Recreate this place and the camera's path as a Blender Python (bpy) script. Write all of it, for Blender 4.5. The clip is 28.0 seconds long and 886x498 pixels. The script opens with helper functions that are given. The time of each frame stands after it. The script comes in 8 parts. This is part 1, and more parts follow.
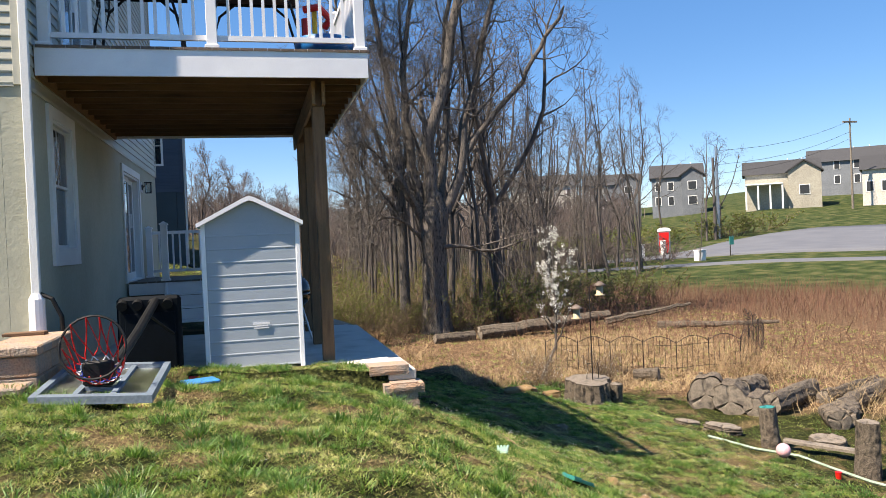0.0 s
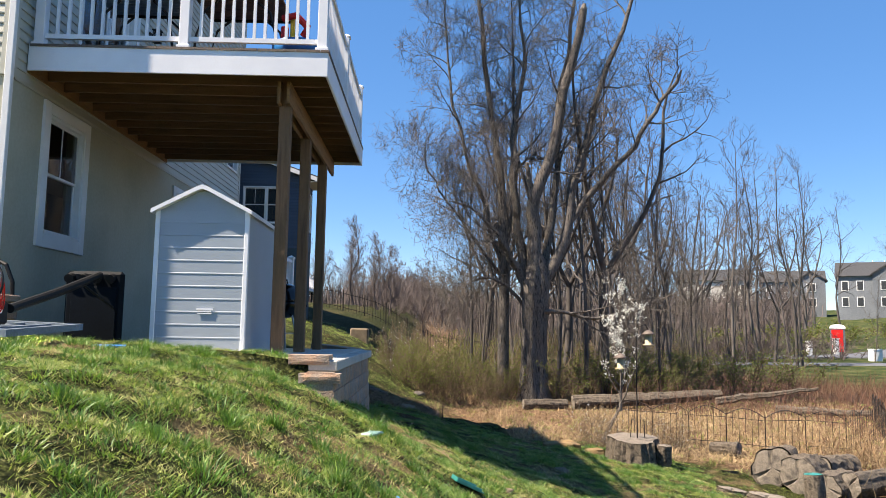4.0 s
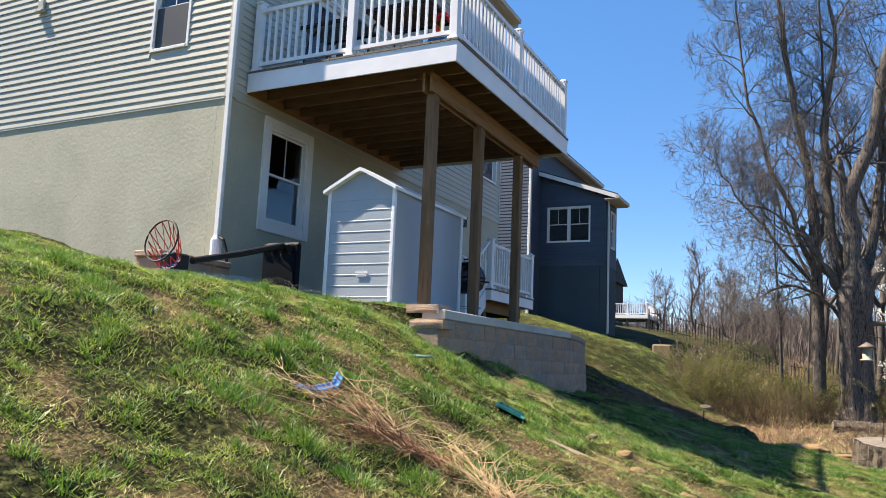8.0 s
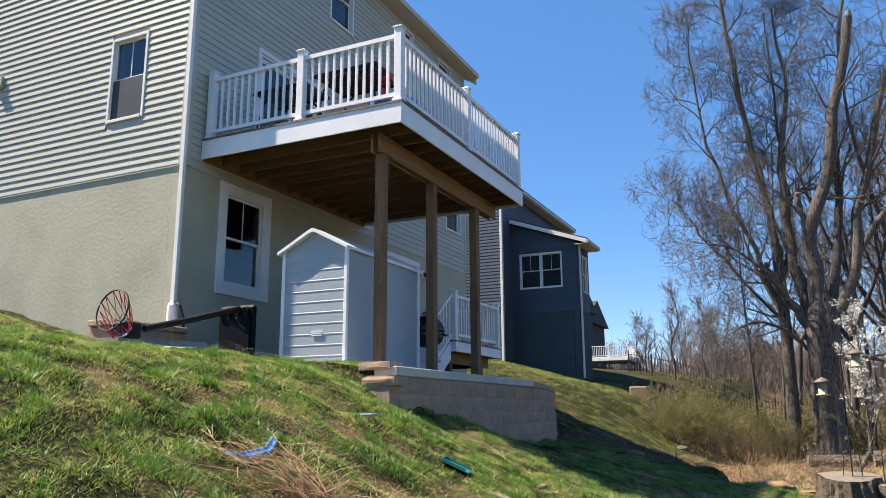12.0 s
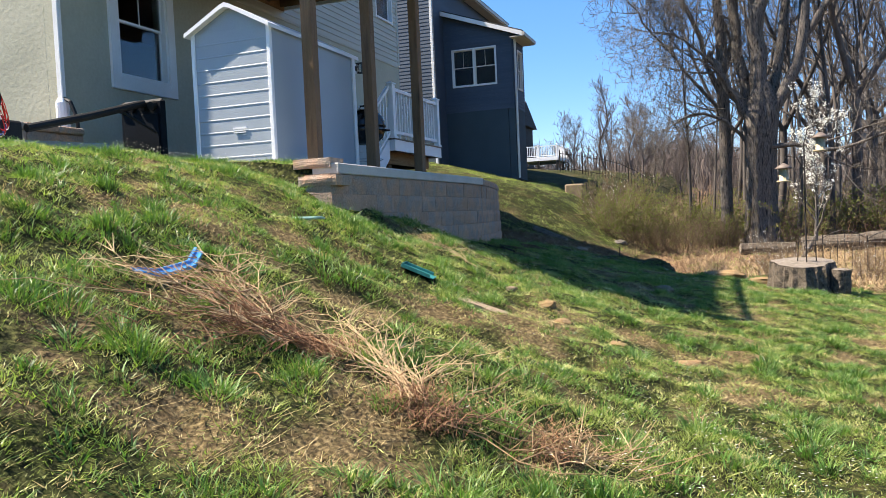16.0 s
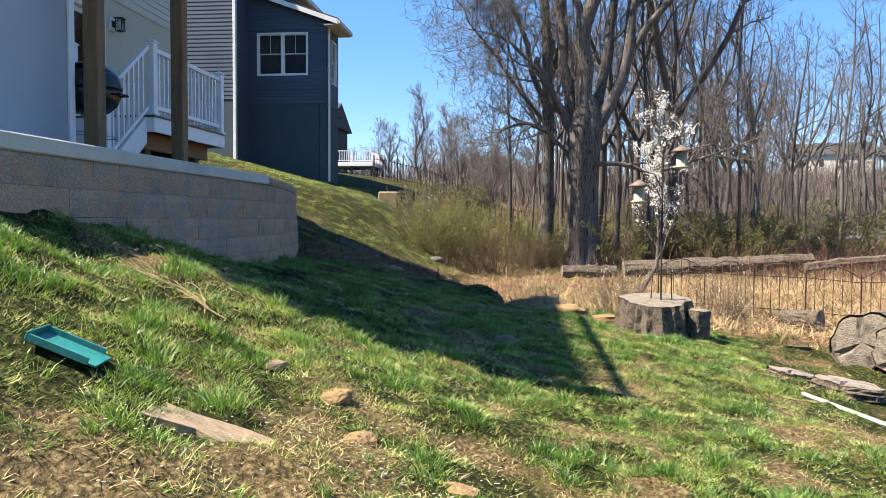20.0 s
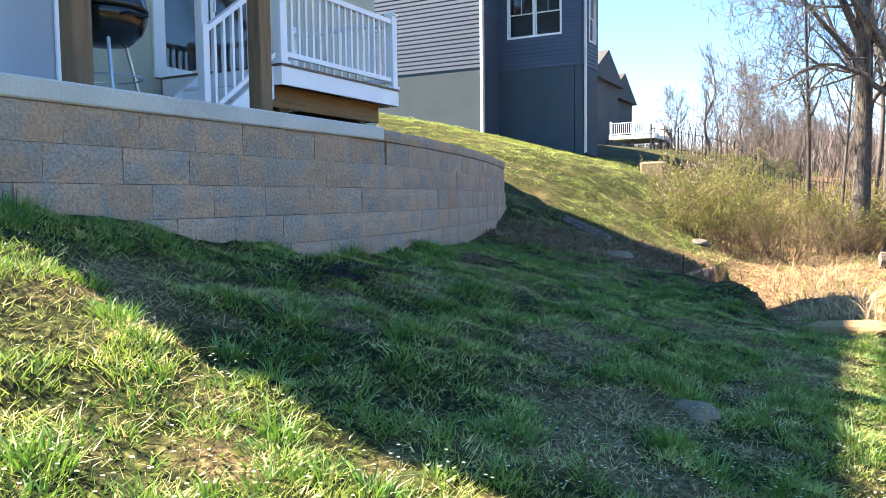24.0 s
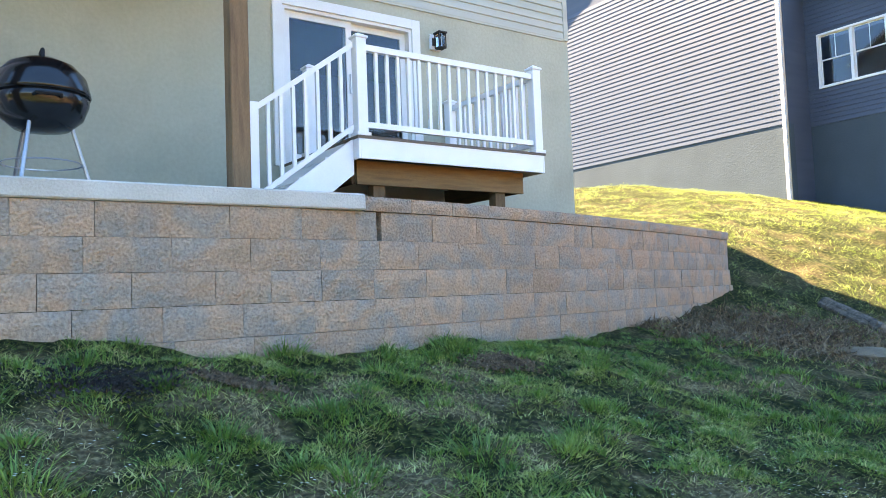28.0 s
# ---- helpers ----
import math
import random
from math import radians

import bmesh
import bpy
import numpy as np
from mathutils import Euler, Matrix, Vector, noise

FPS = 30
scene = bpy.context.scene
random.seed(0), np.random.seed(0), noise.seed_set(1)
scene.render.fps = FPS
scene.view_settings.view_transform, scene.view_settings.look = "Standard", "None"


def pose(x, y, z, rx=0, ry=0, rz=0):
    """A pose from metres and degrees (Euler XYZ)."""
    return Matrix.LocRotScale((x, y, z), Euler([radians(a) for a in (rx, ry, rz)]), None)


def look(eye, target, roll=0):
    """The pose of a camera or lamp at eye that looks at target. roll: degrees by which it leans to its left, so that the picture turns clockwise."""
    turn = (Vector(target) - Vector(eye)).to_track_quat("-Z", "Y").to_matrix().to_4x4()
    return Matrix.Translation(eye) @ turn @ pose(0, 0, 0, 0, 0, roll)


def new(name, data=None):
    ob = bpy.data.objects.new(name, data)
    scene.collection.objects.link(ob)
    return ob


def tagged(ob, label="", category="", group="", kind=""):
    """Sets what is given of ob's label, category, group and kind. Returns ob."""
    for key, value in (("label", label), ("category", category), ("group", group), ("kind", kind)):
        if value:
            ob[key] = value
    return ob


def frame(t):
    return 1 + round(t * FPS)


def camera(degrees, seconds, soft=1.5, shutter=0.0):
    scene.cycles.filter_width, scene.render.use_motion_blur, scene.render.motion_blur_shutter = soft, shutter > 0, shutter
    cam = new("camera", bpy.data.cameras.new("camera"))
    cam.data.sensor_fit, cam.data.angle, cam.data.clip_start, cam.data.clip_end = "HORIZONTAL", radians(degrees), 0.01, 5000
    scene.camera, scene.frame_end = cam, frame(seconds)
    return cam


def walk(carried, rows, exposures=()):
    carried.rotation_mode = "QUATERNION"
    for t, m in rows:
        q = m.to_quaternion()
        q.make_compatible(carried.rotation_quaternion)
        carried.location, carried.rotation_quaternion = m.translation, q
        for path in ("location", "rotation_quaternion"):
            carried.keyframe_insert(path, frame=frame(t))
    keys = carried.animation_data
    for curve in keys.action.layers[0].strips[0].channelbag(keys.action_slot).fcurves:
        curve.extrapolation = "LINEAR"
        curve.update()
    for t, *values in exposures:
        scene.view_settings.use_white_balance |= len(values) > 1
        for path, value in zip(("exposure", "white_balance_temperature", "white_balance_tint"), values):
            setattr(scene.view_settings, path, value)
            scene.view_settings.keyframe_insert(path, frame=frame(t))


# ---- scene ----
cam = camera(60.32, 28.0, soft=0.5)
PATH = [
    (0.0, pose(2.099, -1.266, 1.338, 89.28, 2.49, -13.91)),
    (0.5, pose(2.122, -1.223, 1.273, 85.59, 6.31, -15.92)),
    (1.0, pose(2.175, -1.266, 1.254, 86.51, 6.57, -15.95)),
    (1.5, pose(2.391, -1.127, 1.194, 92.21, 3.69, -12.19)),
    (2.0, pose(2.662, -1.145, 1.096, 93.77, 2.53, -10.48)),
    (2.5, pose(3.009, -1.102, 0.943, 94.85, 1.10, -8.14)),
    (4.5, pose(5.094, -1.282, 0.093, 96.61, -1.25, -0.17)),
    (5.0, pose(5.471, -1.274, -0.057, 97.00, -2.03, -0.21)),
    (5.5, pose(5.860, -1.286, -0.204, 97.00, -2.11, 2.13)),
    (6.0, pose(6.203, -1.226, -0.337, 98.46, -3.88, 7.10)),
    (6.5, pose(6.589, -1.183, -0.467, 99.48, -3.91, 9.35)),
    (7.0, pose(6.967, -1.081, -0.570, 99.66, -4.78, 11.97)),
    (7.5, pose(7.290, -1.062, -0.610, 99.05, -5.06, 19.60)),
    (8.0, pose(7.484, -1.015, -0.596, 98.45, -2.44, 26.40)),
    (8.5, pose(7.647, -1.040, -0.566, 100.22, 2.76, 28.28)),
    (9.0, pose(7.781, -1.035, -0.564, 100.60, 3.52, 29.81)),
    (9.5, pose(7.859, -1.053, -0.554, 102.06, 2.58, 28.84)),
    (10.0, pose(7.905, -1.040, -0.521, 109.33, 2.42, 28.34)),
    (10.5, pose(7.927, -1.019, -0.500, 115.72, 2.55, 28.76)),
    (11.0, pose(7.929, -1.019, -0.505, 116.06, 1.81, 27.98)),
    (11.5, pose(7.925, -1.028, -0.514, 108.84, 0.76, 26.49)),
    (12.0, pose(7.926, -1.008, -0.539, 102.15, 0.27, 25.58)),
    (12.5, pose(7.882, -0.999, -0.532, 98.84, -0.06, 25.06)),
    (13.0, pose(7.912, -0.992, -0.585, 93.02, 0.03, 24.71)),
    (13.5, pose(7.891, -0.985, -0.573, 87.51, -0.98, 25.22)),
    (15.5, pose(7.363, -0.367, -0.590, 87.18, 2.32, 19.90)),
    (16.0, pose(7.207, -0.032, -0.585, 87.57, 2.57, 20.21)),
    (16.5, pose(7.136, 0.296, -0.585, 89.19, 1.63, 21.32)),
    (17.0, pose(6.951, 0.625, -0.600, 90.12, 1.92, 22.56)),
    (17.5, pose(6.745, 0.974, -0.541, 89.80, 2.46, 22.23)),
    (18.0, pose(6.650, 1.413, -0.512, 89.52, 2.08, 22.69)),
    (18.5, pose(6.527, 1.780, -0.484, 88.86, 1.75, 19.31)),
    (19.0, pose(6.527, 2.093, -0.457, 88.86, 1.22, 15.25)),
    (19.5, pose(6.591, 2.381, -0.476, 88.75, 0.48, 11.13)),
    (20.0, pose(6.675, 2.758, -0.511, 87.74, -0.23, 6.23)),
    (20.5, pose(6.841, 3.030, -0.578, 86.54, -0.32, 7.62)),
    (21.0, pose(6.969, 3.426, -0.627, 86.34, -0.43, 11.83)),
    (21.5, pose(7.099, 3.806, -0.662, 87.21, -0.52, 18.49)),
    (23.5, pose(7.002, 5.577, -0.650, 88.28, 0.30, 34.20)),
    (24.0, pose(7.107, 6.016, -0.616, 86.31, 0.70, 28.14)),
    (24.5, pose(7.353, 6.421, -0.658, 85.80, 1.23, 28.34)),
    (25.0, pose(7.506, 6.844, -0.698, 84.62, 1.51, 26.39)),
    (25.5, pose(7.624, 7.335, -0.689, 84.38, 2.59, 21.88)),
    (26.0, pose(7.807, 7.771, -0.730, 84.56, 2.31, 26.69)),
    (26.5, pose(7.858, 8.157, -0.734, 84.80, 1.32, 29.63)),
    (27.0, pose(7.972, 8.492, -0.773, 85.05, 0.57, 32.77)),
    (27.5, pose(8.058, 8.759, -0.755, 87.66, 1.55, 43.49)),
    (28.0, pose(8.079, 8.939, -0.695, 93.43, 2.11, 55.34)),
]
walk(cam, PATH, exposures=[(0.0, 1.25, 7500, 14), (2.5, 1.3, 7500, 14), (6.5, 1.5, 7500, 14), (8.0, 1.5, 7500, 14), (9.4, 1.45, 7500, 14), (10.2, 1.3, 7500, 14), (11.0, 1.08, 7500, 14), (11.6, 1.28, 7500, 14), (12.3, 1.45, 7500, 14), (16.0, 1.62, 7300, 13), (21.5, 1.87, 7400, 13), (23.5, 2.65, 7600, 13), (25.0, 3.15, 8600, 15), (27.0, 3.2, 8600, 15), (28.0, 3.65, 9900, 18)])

# ---- light ----
SUN_WAY = Vector((0.98, 0.28, -1.50)).normalized()
world = bpy.data.worlds.new("sky")
scene.world = world
world.use_nodes = True
wn = world.node_tree.nodes
wl = world.node_tree.links
sky = wn.new("ShaderNodeTexSky")
sky.sky_type = 'NISHITA'
sky.sun_disc = False
sky.sun_elevation = math.asin(-SUN_WAY.z)
sky.sun_rotation = math.atan2(-SUN_WAY.x, -SUN_WAY.y)
sky.altitude = 300
sky.air_density = 0.85
sky.dust_density = 0.0
sky.ozone_density = 2.6
wn["Background"].inputs["Strength"].default_value = 0.055
deep = wn.new("ShaderNodeHueSaturation")
deep.inputs["Saturation"].default_value = 1.28
wl.new(sky.outputs[0], deep.inputs["Color"])
wl.new(deep.outputs[0], wn["Background"].inputs["Color"])
clear = wn.new("ShaderNodeBackground")
clear.inputs["Color"].default_value = (0.020, 0.058, 0.150, 1)
both = wn.new("ShaderNodeAddShader")
wl.new(wn["Background"].outputs[0], both.inputs[0])
wl.new(clear.outputs[0], both.inputs[1])
wl.new(both.outputs[0], wn["World Output"].inputs["Surface"])
sun = new("sun", bpy.data.lights.new("sun", 'SUN'))
sun.data.energy = 5.0
sun.data.angle = radians(0.53)
sun.data.color = (1.0, 0.95, 0.87)
sun.matrix_world = look((-20, -5, 40), Vector((-20, -5, 40)) + SUN_WAY)


# ---- materials ----
def srgb(r, g, b):
    return tuple(((c / 12.92) if c <= 0.04045 else ((c + 0.055) / 1.055) ** 2.4) for c in (r, g, b)) + (1.0,)


def material(name, colours, scale=4.0, fine=60.0, rough=0.7, bump=0.2, metal=0.0, spread=0.5, stretch=(1, 1, 1), vary=0.0, fine_amount=0.25, spec=0.5, island=0.0):
    """A surface of two or more colours mixed by a broad noise, with fine grain, bump, and a tone that varies from piece to piece."""
    m = bpy.data.materials.new(name)
    m.use_nodes = True
    n, l = m.node_tree.nodes, m.node_tree.links
    bsdf = n["Principled BSDF"]
    bsdf.inputs["Roughness"].default_value = rough
    bsdf.inputs["Metallic"].default_value = metal
    bsdf.inputs["Specular IOR Level"].default_value = spec
    co = n.new("ShaderNodeTexCoord")
    mp = n.new("ShaderNodeMapping")
    mp.inputs["Scale"].default_value = stretch
    l.new(co.outputs["Object"], mp.inputs["Vector"])
    src = mp.outputs["Vector"]
    if vary or island:
        geo = n.new("ShaderNodeObjectInfo") if not island else n.new("ShaderNodeNewGeometry")
        rnd = geo.outputs["Random"] if not island else geo.outputs["Random Per Island"]
        add = n.new("ShaderNodeVectorMath")
        add.operation = 'ADD'
        comb = n.new("ShaderNodeCombineXYZ")
        mul = n.new("ShaderNodeMath")
        mul.operation = 'MULTIPLY'
        mul.inputs[1].default_value = 37.0
        l.new(rnd, mul.inputs[0])
        for i in range(3):
            l.new(mul.outputs[0], comb.inputs[i])
        l.new(src, add.inputs[0])
        l.new(comb.outputs[0], add.inputs[1])
        src = add.outputs[0]
    broad = n.new("ShaderNodeTexNoise")
    broad.inputs["Scale"].default_value = scale
    broad.inputs["Detail"].default_value = 5
    grain = n.new("ShaderNodeTexNoise")
    grain.inputs["Scale"].default_value = fine
    grain.inputs["Detail"].default_value = 4
    l.new(mp.outputs["Vector"] if island else src, broad.inputs["Vector"])
    l.new(src, grain.inputs["Vector"])
    ramp = n.new("ShaderNodeValToRGB")
    lo, hi = 0.5 - spread / 2, 0.5 + spread / 2
    els = ramp.color_ramp.elements
    els[0].position, els[1].position = lo, hi
    els[0].color, els[1].color = srgb(*colours[0]), srgb(*colours[-1])
    for i, c in enumerate(colours[1:-1]):
        e = els.new(lo + (hi - lo) * (i + 1) / (len(colours) - 1))
        e.color = srgb(*c)
    l.new(broad.outputs["Fac"], ramp.inputs["Fac"])
    hsv = n.new("ShaderNodeHueSaturation")
    l.new(ramp.outputs["Color"], hsv.inputs["Color"])
    mr = n.new("ShaderNodeMapRange")
    mr.inputs["From Min"].default_value, mr.inputs["From Max"].default_value = 0.25, 0.75
    mr.inputs["To Min"].default_value, mr.inputs["To Max"].default_value = 1 - fine_amount, 1 + fine_amount
    l.new(grain.outputs["Fac"], mr.inputs["Value"])
    val = mr.outputs[0]
    if vary or island:
        mv = n.new("ShaderNodeMapRange")
        k = vary or island
        mv.inputs["To Min"].default_value, mv.inputs["To Max"].default_value = 1 - k, 1 + k
        l.new(rnd, mv.inputs["Value"])
        mm = n.new("ShaderNodeMath")
        mm.operation = 'MULTIPLY'
        l.new(val, mm.inputs[0])
        l.new(mv.outputs[0], mm.inputs[1])
        val = mm.outputs[0]
    l.new(val, hsv.inputs["Value"])
    l.new(hsv.outputs["Color"], bsdf.inputs["Base Color"])
    if bump:
        bp = n.new("ShaderNodeBump")
        bp.inputs["Strength"].default_value = bump
        bp.inputs["Distance"].default_value = 0.02
        l.new(grain.outputs["Fac"], bp.inputs["Height"])
        l.new(bp.outputs["Normal"], bsdf.inputs["Normal"])
    return m


M = {}
M["siding"] = material("sage_vinyl_siding", [(0.66, 0.66, 0.60), (0.72, 0.71, 0.655)], 1.5, 40, 0.42, 0.05, stretch=(0.3, 0.3, 4), fine_amount=0.04, spec=0.5)
M["navy_siding"] = material("navy_vinyl_siding", [(0.245, 0.29, 0.345), (0.285, 0.33, 0.385)], 1.5, 40, 0.6, 0.05, stretch=(0.3, 0.3, 4), fine_amount=0.04, spec=0.3)
M["parging"] = material("painted_parging", [(0.60, 0.60, 0.53), (0.68, 0.675, 0.60), (0.64, 0.635, 0.56)], 0.8, 22, 0.9, 0.2, fine_amount=0.06)
M["navy_parging"] = material("dark_parging", [(0.205, 0.265, 0.295), (0.245, 0.305, 0.335)], 0.8, 22, 0.85, 0.3, fine_amount=0.05)
M["white"] = material("white_vinyl", [(0.88, 0.88, 0.89), (0.93, 0.93, 0.93)], 3, 80, 0.35, 0.04, fine_amount=0.03)
M["white_trim"] = material("white_painted_trim", [(0.84, 0.84, 0.83), (0.90, 0.90, 0.89)], 2, 60, 0.5, 0.08, fine_amount=0.05)
M["soffit"] = material("beige_soffit", [(0.72, 0.70, 0.66), (0.78, 0.76, 0.72)], 2, 60, 0.5, 0.05, fine_amount=0.04)
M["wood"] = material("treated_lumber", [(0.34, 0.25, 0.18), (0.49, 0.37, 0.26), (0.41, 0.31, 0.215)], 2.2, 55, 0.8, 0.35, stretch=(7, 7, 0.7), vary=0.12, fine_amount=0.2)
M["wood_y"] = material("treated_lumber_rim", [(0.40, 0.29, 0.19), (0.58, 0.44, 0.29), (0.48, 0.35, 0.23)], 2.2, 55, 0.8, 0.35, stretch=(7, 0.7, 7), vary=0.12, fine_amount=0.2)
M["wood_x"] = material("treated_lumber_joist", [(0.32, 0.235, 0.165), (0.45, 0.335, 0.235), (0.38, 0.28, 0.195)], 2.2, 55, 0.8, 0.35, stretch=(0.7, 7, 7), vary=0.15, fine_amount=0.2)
M["decking"] = material("composite_decking", [(0.36, 0.30, 0.26), (0.44, 0.38, 0.33)], 3, 70, 0.7, 0.2, stretch=(4, 0.5, 4), vary=0.1)
M["shed"] = material("grey_resin_panel", [(0.59, 0.63, 0.66), (0.63, 0.665, 0.695)], 1.5, 90, 0.5, 0.12, fine_amount=0.04, vary=0.03)
M["block"] = material("split_face_block", [(0.60, 0.50, 0.41), (0.66, 0.53, 0.435), (0.56, 0.52, 0.475), (0.68, 0.55, 0.45), (0.55, 0.515, 0.475), (0.64, 0.53, 0.44)], 1.7, 60, 0.95, 0.9, spread=0.45, vary=0.08, fine_amount=0.30)
M["concrete"] = material("concrete", [(0.60, 0.59, 0.56), (0.72, 0.71, 0.68), (0.66, 0.65, 0.61)], 2.0, 70, 0.9, 0.3, fine_amount=0.1)
M["shingle"] = material("asphalt_shingle", [(0.17, 0.172, 0.18), (0.27, 0.272, 0.28)], 8, 120, 0.95, 0.6, vary=0.1)
M["black_plastic"] = material("black_plastic", [(0.05, 0.055, 0.06), (0.10, 0.105, 0.11)], 3, 60, 0.55, 0.1, spec=0.3)
M["black_enamel"] = material("black_enamel", [(0.05, 0.05, 0.055), (0.08, 0.08, 0.085)], 3, 60, 0.18, 0.02, fine_amount=0.05)
M["steel"] = material("galvanised_steel", [(0.62, 0.63, 0.64), (0.74, 0.75, 0.76)], 4, 60, 0.35, 0.05, metal=0.9, fine_amount=0.05)
M["iron"] = material("black_iron", [(0.06, 0.055, 0.05), (0.14, 0.10, 0.08)], 6, 60, 0.7, 0.15)
M["bark"] = material("grey_bark", [(0.15, 0.14, 0.13), (0.45, 0.42, 0.39), (0.26, 0.24, 0.225)], 6, 30, 0.95, 1.0, spread=0.35, stretch=(4, 4, 0.6), fine_amount=0.6)
M["bark_far"] = material("woods_bark", [(0.23, 0.21, 0.20), (0.40, 0.375, 0.355)], 2, 20, 0.95, 0.3, stretch=(3, 3, 0.7), fine_amount=0.3, vary=0.2)
M["undergrowth"] = material("grey_undergrowth", [(0.22, 0.20, 0.14), (0.38, 0.33, 0.25)], 0.6, 10, 0.95, 0.0, island=0.3)
M["cut_wood"] = material("weathered_cut_wood", [(0.24, 0.225, 0.21), (0.50, 0.46, 0.41), (0.36, 0.335, 0.31)], 6, 50, 0.9, 0.8, vary=0.15, fine_amount=0.4)
M["stone"] = material("sandstone_boulder", [(0.38, 0.30, 0.20), (0.53, 0.43, 0.29), (0.45, 0.37, 0.26)], 4, 60, 0.95, 0.6, vary=0.12, fine_amount=0.2)
M["rock"] = material("grey_brown_rock", [(0.38, 0.33, 0.27), (0.55, 0.48, 0.39)], 4, 60, 0.95, 0.6, vary=0.15, fine_amount=0.2)
M["dry_stem"] = material("dry_brown_stems", [(0.35, 0.27, 0.20), (0.56, 0.46, 0.34), (0.44, 0.35, 0.26)], 1.2, 20, 0.9, 0.0, island=0.25)
M["straw"] = material("pale_straw", [(0.55, 0.46, 0.34), (0.72, 0.63, 0.48)], 2, 20, 0.85, 0.0, island=0.2)
M["red_stem"] = material("reddish_brush", [(0.32, 0.22, 0.18), (0.47, 0.34, 0.27)], 0.5, 10, 0.9, 0.0, island=0.25)
M["shrub_leaf"] = material("young_shrub_leaves", [(0.30, 0.34, 0.17), (0.45, 0.46, 0.25)], 1.5, 20, 0.8, 0.0, island=0.3)
M["blossom"] = material("white_blossom", [(0.86, 0.86, 0.82), (0.95, 0.95, 0.92)], 4, 20, 0.7, 0.0, island=0.06)
M["grass"] = material("lawn_grass", [(0.33, 0.42, 0.17), (0.53, 0.58, 0.28), (0.79, 0.77, 0.52)], 6.5, 6, 0.48, 0.0, island=0.6, spread=0.30, spec=0.5)
M["dry_grass"] = material("dormant_grass", [(0.52, 0.45, 0.32), (0.78, 0.72, 0.55)], 3.0, 6, 0.85, 0.0, island=0.25, spec=0.2)
M["toy_blue"] = material("blue_toy_plastic", [(0.04, 0.34, 0.58), (0.07, 0.42, 0.66)], 3, 40, 0.4, 0.05)
M["asphalt"] = material("asphalt", [(0.33, 0.34, 0.365), (0.38, 0.39, 0.41)], 0.4, 8, 0.9, 0.1, fine_amount=0.06)
M["red"] = material("red_plastic", [(0.75, 0.08, 0.07), (0.82, 0.12, 0.10)], 2, 30, 0.4, 0.02)
M["blue"] = material("bright_blue_plastic", [(0.14, 0.44, 0.68), (0.24, 0.54, 0.78)], 3, 40, 0.4, 0.05)
M["deep_blue"] = material("blue_cord", [(0.08, 0.16, 0.50), (0.12, 0.22, 0.62)], 3, 40, 0.7, 0.05)
M["tarp"] = material("dark_blue_plastic", [(0.02, 0.04, 0.06), (0.035, 0.07, 0.10)], 3, 30, 0.6, 0.04, spec=0.1)
M["teal"] = material("teal_plastic", [(0.10, 0.42, 0.42), (0.18, 0.52, 0.48)], 3, 40, 0.4, 0.05)
M["mint"] = material("pale_green_plastic", [(0.50, 0.64, 0.56), (0.62, 0.74, 0.66)], 5, 40, 0.4, 0.1)
M["yellow"] = material("yellow_plastic", [(0.80, 0.62, 0.10), (0.85, 0.68, 0.15)], 3, 40, 0.4, 0.05)
M["pink"] = material("pale_pink_rubber", [(0.80, 0.60, 0.62), (0.86, 0.68, 0.70)], 3, 40, 0.5, 0.05)
M["grey_plastic"] = material("grey_blue_plastic", [(0.36, 0.41, 0.46), (0.44, 0.49, 0.54)], 3, 40, 0.5, 0.05)
M["room"] = material("dim_room_paint", [(0.42, 0.40, 0.38), (0.48, 0.46, 0.44)], 1, 20, 0.9, 0.0)
M["lot_siding"] = material("dark_grey_siding_lots", [(0.24, 0.235, 0.235), (0.29, 0.285, 0.285)], 0.5, 6, 0.8, 0.0, vary=0.1, spec=0.2)
M["far_wall"] = material("cream_siding_far", [(0.72, 0.70, 0.66), (0.78, 0.76, 0.72)], 0.5, 6, 0.7, 0.0, vary=0.12)
M["far_cream"] = material("cream_yellow_siding_far", [(0.58, 0.56, 0.51), (0.65, 0.63, 0.57)], 0.5, 6, 0.7, 0.0, vary=0.05)
M["far_dark"] = material("grey_siding_far", [(0.40, 0.42, 0.44), (0.46, 0.48, 0.50)], 0.5, 6, 0.7, 0.0, vary=0.15)
M["twig"] = material("grey_brown_twigs", [(0.27, 0.225, 0.175), (0.45, 0.38, 0.30), (0.35, 0.29, 0.22)], 0.9, 14, 0.9, 0.0, island=0.3)
M["log_bark"] = material("furrowed_log_bark", [(0.13, 0.115, 0.10), (0.40, 0.36, 0.31), (0.23, 0.20, 0.175)], 9, 60, 0.95, 1.0, spread=0.4, fine_amount=0.6, vary=0.12)
M["soil"] = material("dark_soil", [(0.21, 0.16, 0.12), (0.42, 0.34, 0.26), (0.30, 0.24, 0.18)], 5, 60, 0.95, 0.6, island=0.35)
M["old_board"] = material("weathered_board", [(0.40, 0.34, 0.27), (0.62, 0.54, 0.44), (0.50, 0.43, 0.35)], 5, 60, 0.9, 0.6, stretch=(1, 5, 5), fine_amount=0.35)
M["feeder"] = material("tan_feeder_plastic", [(0.62, 0.56, 0.44), (0.72, 0.66, 0.54)], 6, 40, 0.5, 0.05)
M["brown_slat"] = material("brown_stained_slats", [(0.33, 0.23, 0.20), (0.45, 0.33, 0.28)], 3, 40, 0.7, 0.2, stretch=(0.6, 6, 6), vary=0.12)
